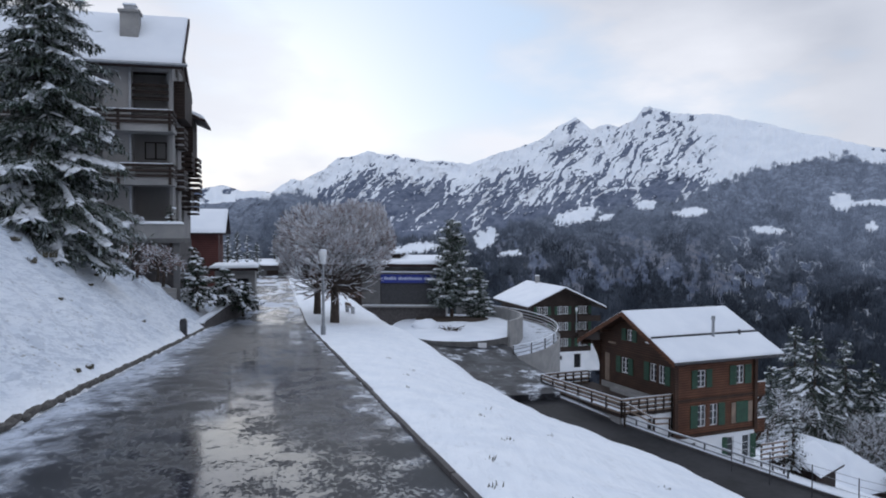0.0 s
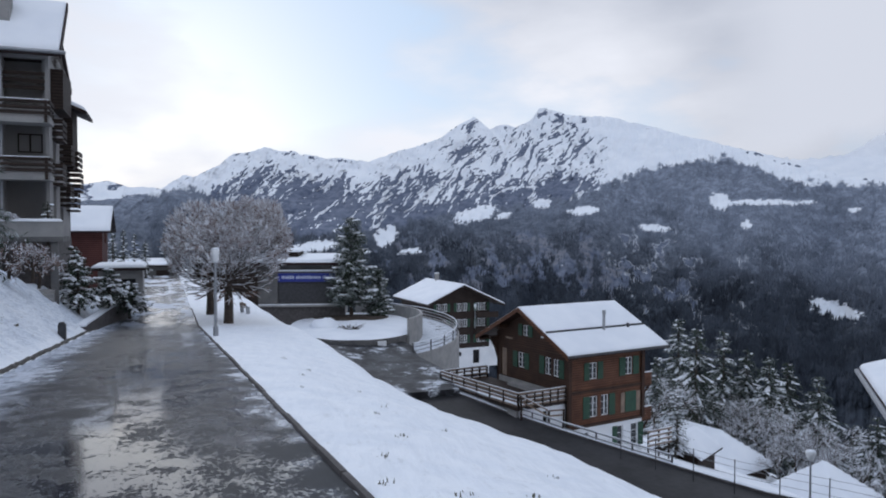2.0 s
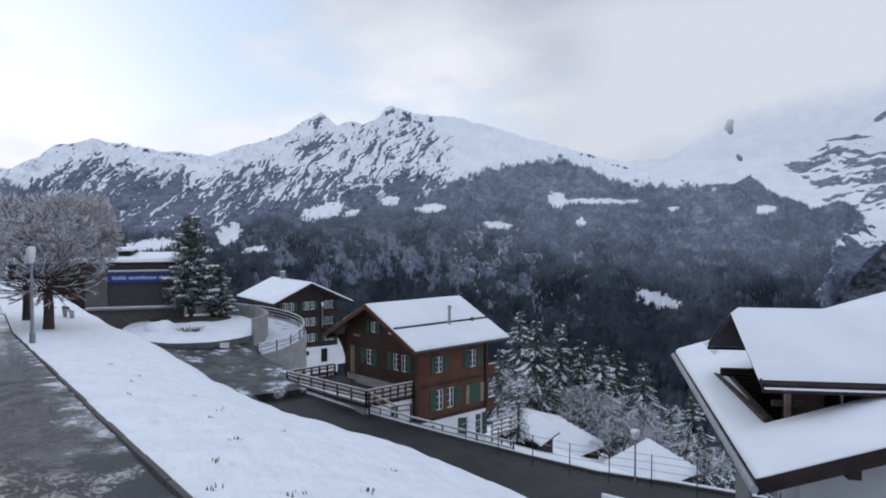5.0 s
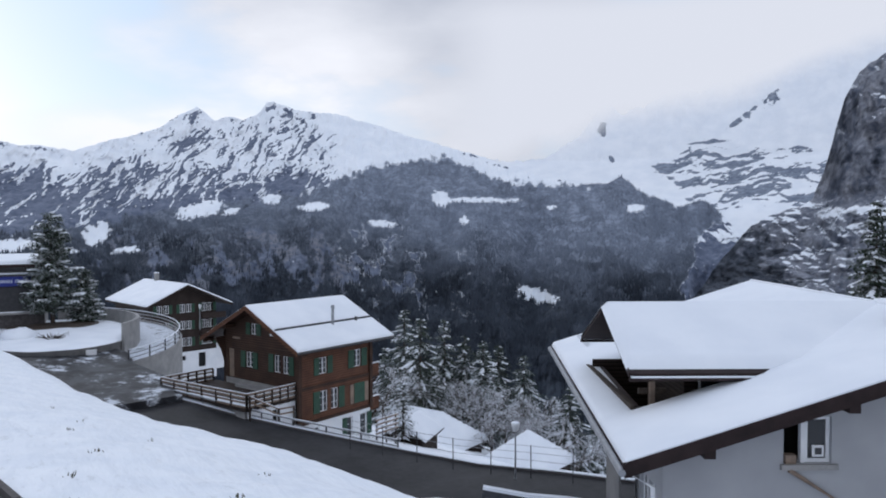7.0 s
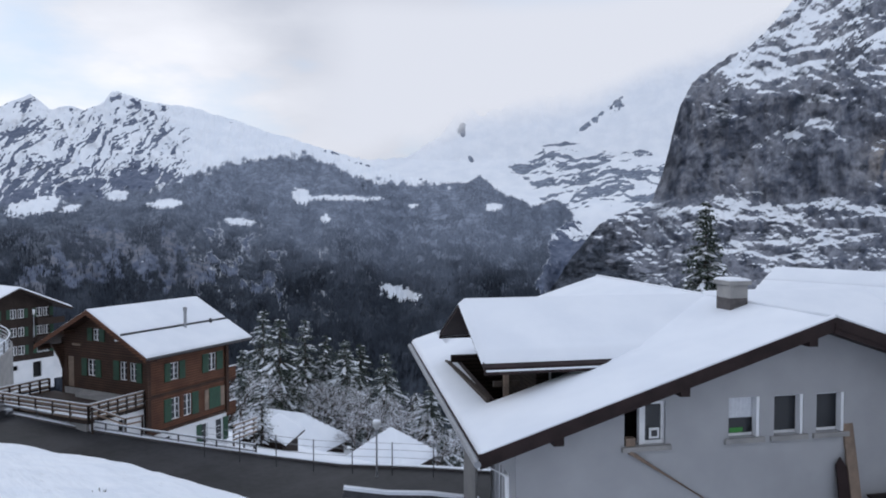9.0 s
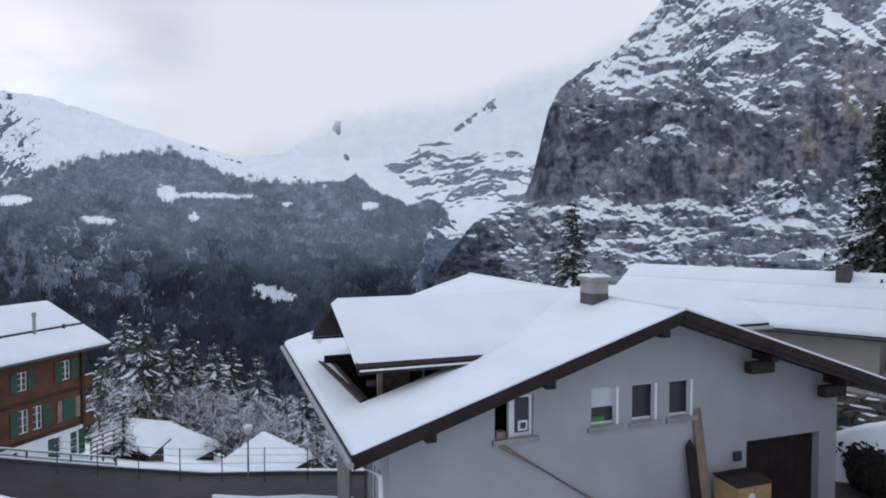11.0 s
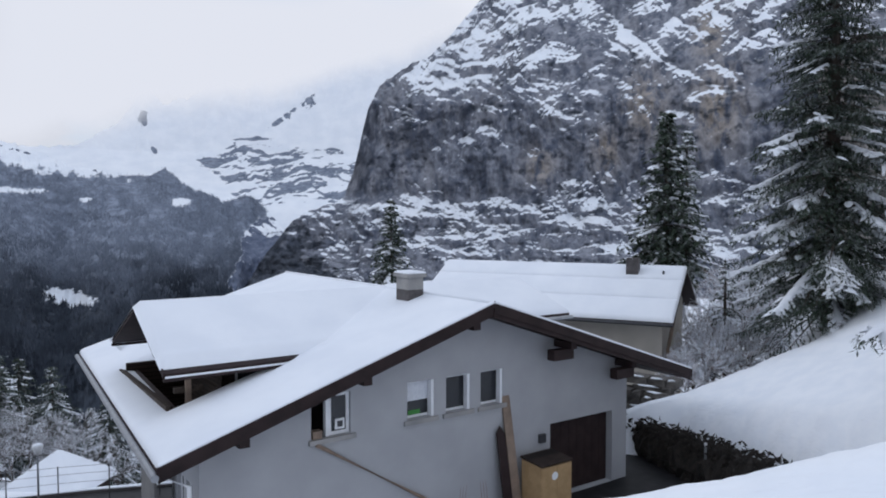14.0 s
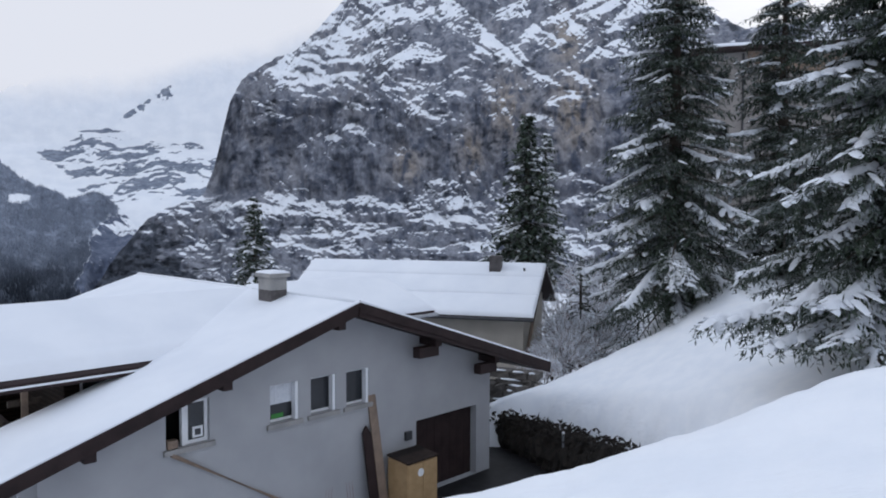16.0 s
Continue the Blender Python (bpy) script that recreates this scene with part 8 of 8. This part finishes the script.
for i, (a, e, r, hgt) in enumerate(((28.6, -12.2, 84, 8), (30.6, -11.6, 86, 9), (32.4, -12.0, 84, 8.5), (34.2, -12.2, 84, 8), (36.2, -12.8, 82, 8), (37.6, -14.2, 78, 7), (24.4, -10.2, 82, 8), (39.8, -15.2, 76, 6.5), (33.2, -14.5, 78, 6))):
    x, y = r * math.sin(radians(a)), r * math.cos(radians(a))
    bare_tree("frosted_tree", x, y, 1.45 + r * math.tan(radians(e)) - hgt * 0.94, hgt, 1.0, 70 + i, "leafless tree dusted with white rime", 6, 0.4, 0.12, "frosted trees below the lane", 0.2, GREY_TWIG)

# trees above and behind the white house
spruce("dark_spruce", 61.0, 34.9, -7.5, 11.0, 3.1, 90, "slim dark spruce behind the white house", 26, 9, 24, 0.4, fat=1.5, power=0.95)
spruce("dark_spruce", 54.9, 8.2, -3.0, 12.6, 3.6, 91, "dark spruce dusted with snow behind the rear house", 30, 9, 26, 0.26, fat=1.4, power=0.92)
spruce("dark_spruce", 58.0, 7.2, -3.0, 11.6, 2.4, 92, "pale frosted spruce behind the dark one", 24, 8, 12, 0.8, "", RIME_NEEDLES, fat=1.2)
spruce("hill_spruce", 37.9, -1.8, -3.7, 22.0, 4.8, 93, "tall dark spruce with snow-laden boughs on the slope", 44, 10, 70, 0.36, droop=0.65, fat=1.0, fine=0.66)
spruce("hill_spruce", 41.9, -7.3, -1.9, 20.5, 4.1, 94, "tall dark spruce with snow-laden boughs on the slope", 38, 9, 54, 0.4, droop=0.65, fat=1.1, fine=0.72)
spruce("hill_spruce", 21.6, -6.6, -3.0, 16.5, 4.2, 95, "great spruce with drooping snow-laden boughs", 40, 11, 90, 0.55, droop=0.7, bare=0.15, fat=0.95, fine=0.55)
for i, (x, y, hgt) in enumerate(((35.8, 4.2, 2.2), (37.0, 4.0, 3.0), (38.2, 3.6, 3.6), (39.4, 3.3, 4.2), (40.6, 2.9, 4.4), (41.8, 3.6, 4.2), (42.6, 2.2, 4.8), (44.5, 2.6, 5.2), (46.5, 3.4, 6.0), (48.0, 1.0, 7.0), (50.0, 5.5, 6.0), (52.0, 2.5, 6.0), (37.6, 2.6, 2.0), (57.0, 12.0, 6.0))):
    bare_tree("frosted_shrub", x, y, max(float(ground_level(x, y)), -7.0) - 0.1, hgt, 1.0, 100 + i, "leafless shrub white with rime on the slope", 6, 0.75, 0.06, "frosted shrubs on the slope", 0.12)
spruce("young_spruce", 41.4, 3.0, -5.2, 4.6, 1.3, 97, "young spruce among frosted shrubs", 14, 7, 9, 0.5, "", NEEDLES, 0.5, 0.05, 1.2)

# shrubs by the apartment house
A = frame_at(-12.61, 33.73, 77)
for i, (x, y, hgt) in enumerate(((-1.2, -2.1, 0.7), (-2.6, -2.1, 0.6), (-4.2, -2.1, 0.7))):
    p = A @ Vector((x, y, 1.6))
    bare_tree("parapet_shrub", p.x, p.y, p.z, hgt, 1.4, 150 + i, "snow-dusted leafless shrub in the parapet trough", 5, 0.7, 0.03, "shrubs along the parapet", 0.1)
p = A @ Vector((0.1, -1.5, 1.1))
spruce("potted_conifer", p.x, p.y, p.z, 1.5, 0.5, 155, "small dark green conifer on the terrace corner", 10, 9, 10, 0.1, "", NEEDLES, 0.3, 0.05, 1.5, 1.0, 0.5)
for i, (x, y, z, hgt) in enumerate(((-11.3, 26.6, 0.1, 1.5), (-10.6, 27.3, -0.3, 1.4), (-10.3, 26.0, 0.0, 1.2))):
    bare_tree("arching_shrub", x, y, z, hgt, 1.6, 120 + i, "arching leafless shrub with rime by the terrace", 5, 0.3, 0.05, "shrubs by the terrace", 0.1)
for i, (x, y, z, hgt, w) in enumerate(((-11.4, 33.4, -1.9, 2.0, 1.3), (-10.6, 35.0, -2.0, 1.6, 1.2), (-10.1, 36.4, -2.4, 1.3, 1.2), (-12.2, 35.4, -1.6, 2.2, 1.2))):
    spruce("dwarf_conifer", x, y, z, hgt, w, 130 + i, "low dark conifer dusted with snow by the garden wall", 10, 9, 9, 0.6, "dwarf conifers by the wall", NEEDLES, 0.3, 0.05, 1.4)


def build_hedge():
    h = thing("hedge", pose(0, 0, 0), "dark leafless clipped hedge beside the garage yard", "hedge")
    rs = random.Random(8)
    s = Shape()
    a, b = Vector((30.75, 5.7, -8.4)), Vector((23.6, -0.9, -7.5))
    for i in range(3200):
        t = rs.random()
        p = a.lerp(b, t) + Vector((rs.uniform(-0.5, 0.5), rs.uniform(-0.5, 0.5), rs.random() * 1.7))
        d = Vector((rs.uniform(-1, 1), rs.uniform(-1, 1), rs.uniform(-0.2, 1))).normalized() * rs.uniform(0.12, 0.3)
        o = d.orthogonal().normalized() * 0.06
        s.add([p - o, p + d, p + o, p + d * 0.5 + Vector((0, 0, 0.05))], [(0, 1, 3), (1, 2, 3), (2, 0, 3), (0, 2, 1)])
    part("branchwork", s, HEDGE_TWIG, h)
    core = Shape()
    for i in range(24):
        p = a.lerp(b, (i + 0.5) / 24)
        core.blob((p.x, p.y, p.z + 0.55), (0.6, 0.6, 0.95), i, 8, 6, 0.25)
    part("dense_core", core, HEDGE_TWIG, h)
    st = thing("marker_post", pose(26.4, 2.3, -8.2), "thin pale marker post before the hedge", "post")
    part("rod", Shape().tube([(0, 0, 0), (0, 0, 1.95)], 0.04, 8), METAL, st)
    part("tip", Shape().tube([(0, 0, 1.9), (0, 0, 2.0)], 0.05, 8), WHITE_PAINT, st)


build_hedge()


def build_tufts():
    """Dry stalks poking through the snow of the bank."""
    rs = random.Random(6)
    n = 0
    spots = [(4.6, 1.95), (4.75, 2.1), (5.0, 1.55), (4.7, 2.6), (9.0, 2.6), (9.6, 2.9), (8.2, 3.2), (12.0, 3.1), (13.5, 2.4), (15.0, 2.8), (7.0, 2.3), (11, 2.0), (17, 2.6), (6.2, 3.6), (6.0, 1.8)]
    for s, c in spots:
        x, y = place(s, c)
        z = float(ground_level(x, y))
        t = thing("grass_tuft", pose(x, y, z, 0, 0, rs.uniform(0, 360)), "tuft of dry grass poking through snow", "grass", "grass tufts on the bank")
        sh = Shape()
        for i in range(rs.randint(4, 9)):
            a, l = rs.uniform(0, 6.28), rs.uniform(0.012, 0.032)
            b = Vector((rs.uniform(-0.06, 0.06), rs.uniform(-0.06, 0.06), -0.02))
            sh.tube([b, b + Vector((math.cos(a) * l * 0.5, math.sin(a) * l * 0.5, l)), b + Vector((math.cos(a) * l * 0.7, math.sin(a) * l * 0.7, l * 1.7))], [0.006, 0.005, 0.002], 3, False)
        tagged(part("blades", sh, DRY_GRASS, t), kind="stuff")


build_tufts()


def build_clumps():
    """Withered clumps standing out of the steep bank above the road."""
    rs = random.Random(16)
    spots = ((-10.2, 18.5, 0.34), (-9.5, 16.5, 0.24), (-10.3, 19.0, 0.15), (-10.7, 20.8, 0.17), (-10.4, 21.5, 0.14), (-10.3, 17.3, 0.2), (-5.93, 11.6, 0.1), (-6.08, 12.3, 0.12), (-8.6, 20.6, 0.1), (-9.6, 19.6, 0.1), (-8.1, 15.2, 0.09))
    for x, y, size in spots:
        t = thing("grass_clump", pose(x, y, float(ground_level(x, y))), "withered brown grass clump on the bank", "grass", "grass clumps on the bank")
        sh = Shape()
        for i in range(60):
            a, l, r = rs.uniform(0, 6.28), size * rs.uniform(0.25, 0.7), size * 0.8 * math.sqrt(rs.random())
            b = Vector((r * math.cos(a), r * math.sin(a), -0.03))
            o = Vector((math.cos(a), math.sin(a), 0))
            sh.tube([b, b + o * l * 0.1 + Vector((0, 0, l * 0.7)), b + o * l * 0.3 + Vector((0, 0, l))], [0.012, 0.009, 0.003], 3, False)
        tagged(part("blades", sh, DRY_GRASS, t), kind="stuff")


build_clumps()


def build_kerbs():
    """Rough edging stones left, low concrete kerbstones right."""
    left = new("stone_edging")
    tagged(left, "uneven row of small edging stones with snow", "kerb", kind="structure")
    rs = random.Random(5)
    shapes = [Shape().blob((0, 0, 0), (0.17, 0.05, 0.055), k, 8, 5, 0.22).mesh("stone", STONE) for k in range(6)]
    s, k = 3.0, 0
    while s < 40 and k < 170:
        st = new("stone", shapes[k % 6])
        st.parent = left
        x, y = place(s, ROAD_L - 0.05 + rs.uniform(-0.02, 0.02))
        st.matrix_world = pose(x, y, float(road_level(s)) + 0.045 + rs.uniform(-0.012, 0.02), 0, 4.86 if s < 34 else 1.1, 103 + rs.uniform(-6, 6))
        s += rs.uniform(0.19, 0.26)
        k += 1
    right = new("kerb")
    tagged(right, "low dark concrete kerbstones along the road", "kerb", kind="structure")
    sh = Shape()
    sh.hexa([(-0.485, -0.045, -0.2), (0.485, -0.045, -0.2), (0.485, 0.045, -0.2), (-0.485, 0.045, -0.2), (-0.48, -0.03, 0.03), (0.48, -0.03, 0.03), (0.48, 0.02, 0.03), (-0.48, 0.02, 0.03)])
    me = sh.mesh("kerbstone", DARK_BRICK)
    for i in range(48):
        s = -4 + i * 0.99
        x, y = place(s, ROAD_R + 0.03 + rs.uniform(-0.008, 0.008))
        st = new("kerbstone", me)
        st.parent = right
        st.matrix_world = pose(x, y, float(road_level(s)) + rs.uniform(-0.012, 0.012), 0, 4.86 if s < 34 else 1.1, 103)


build_kerbs()
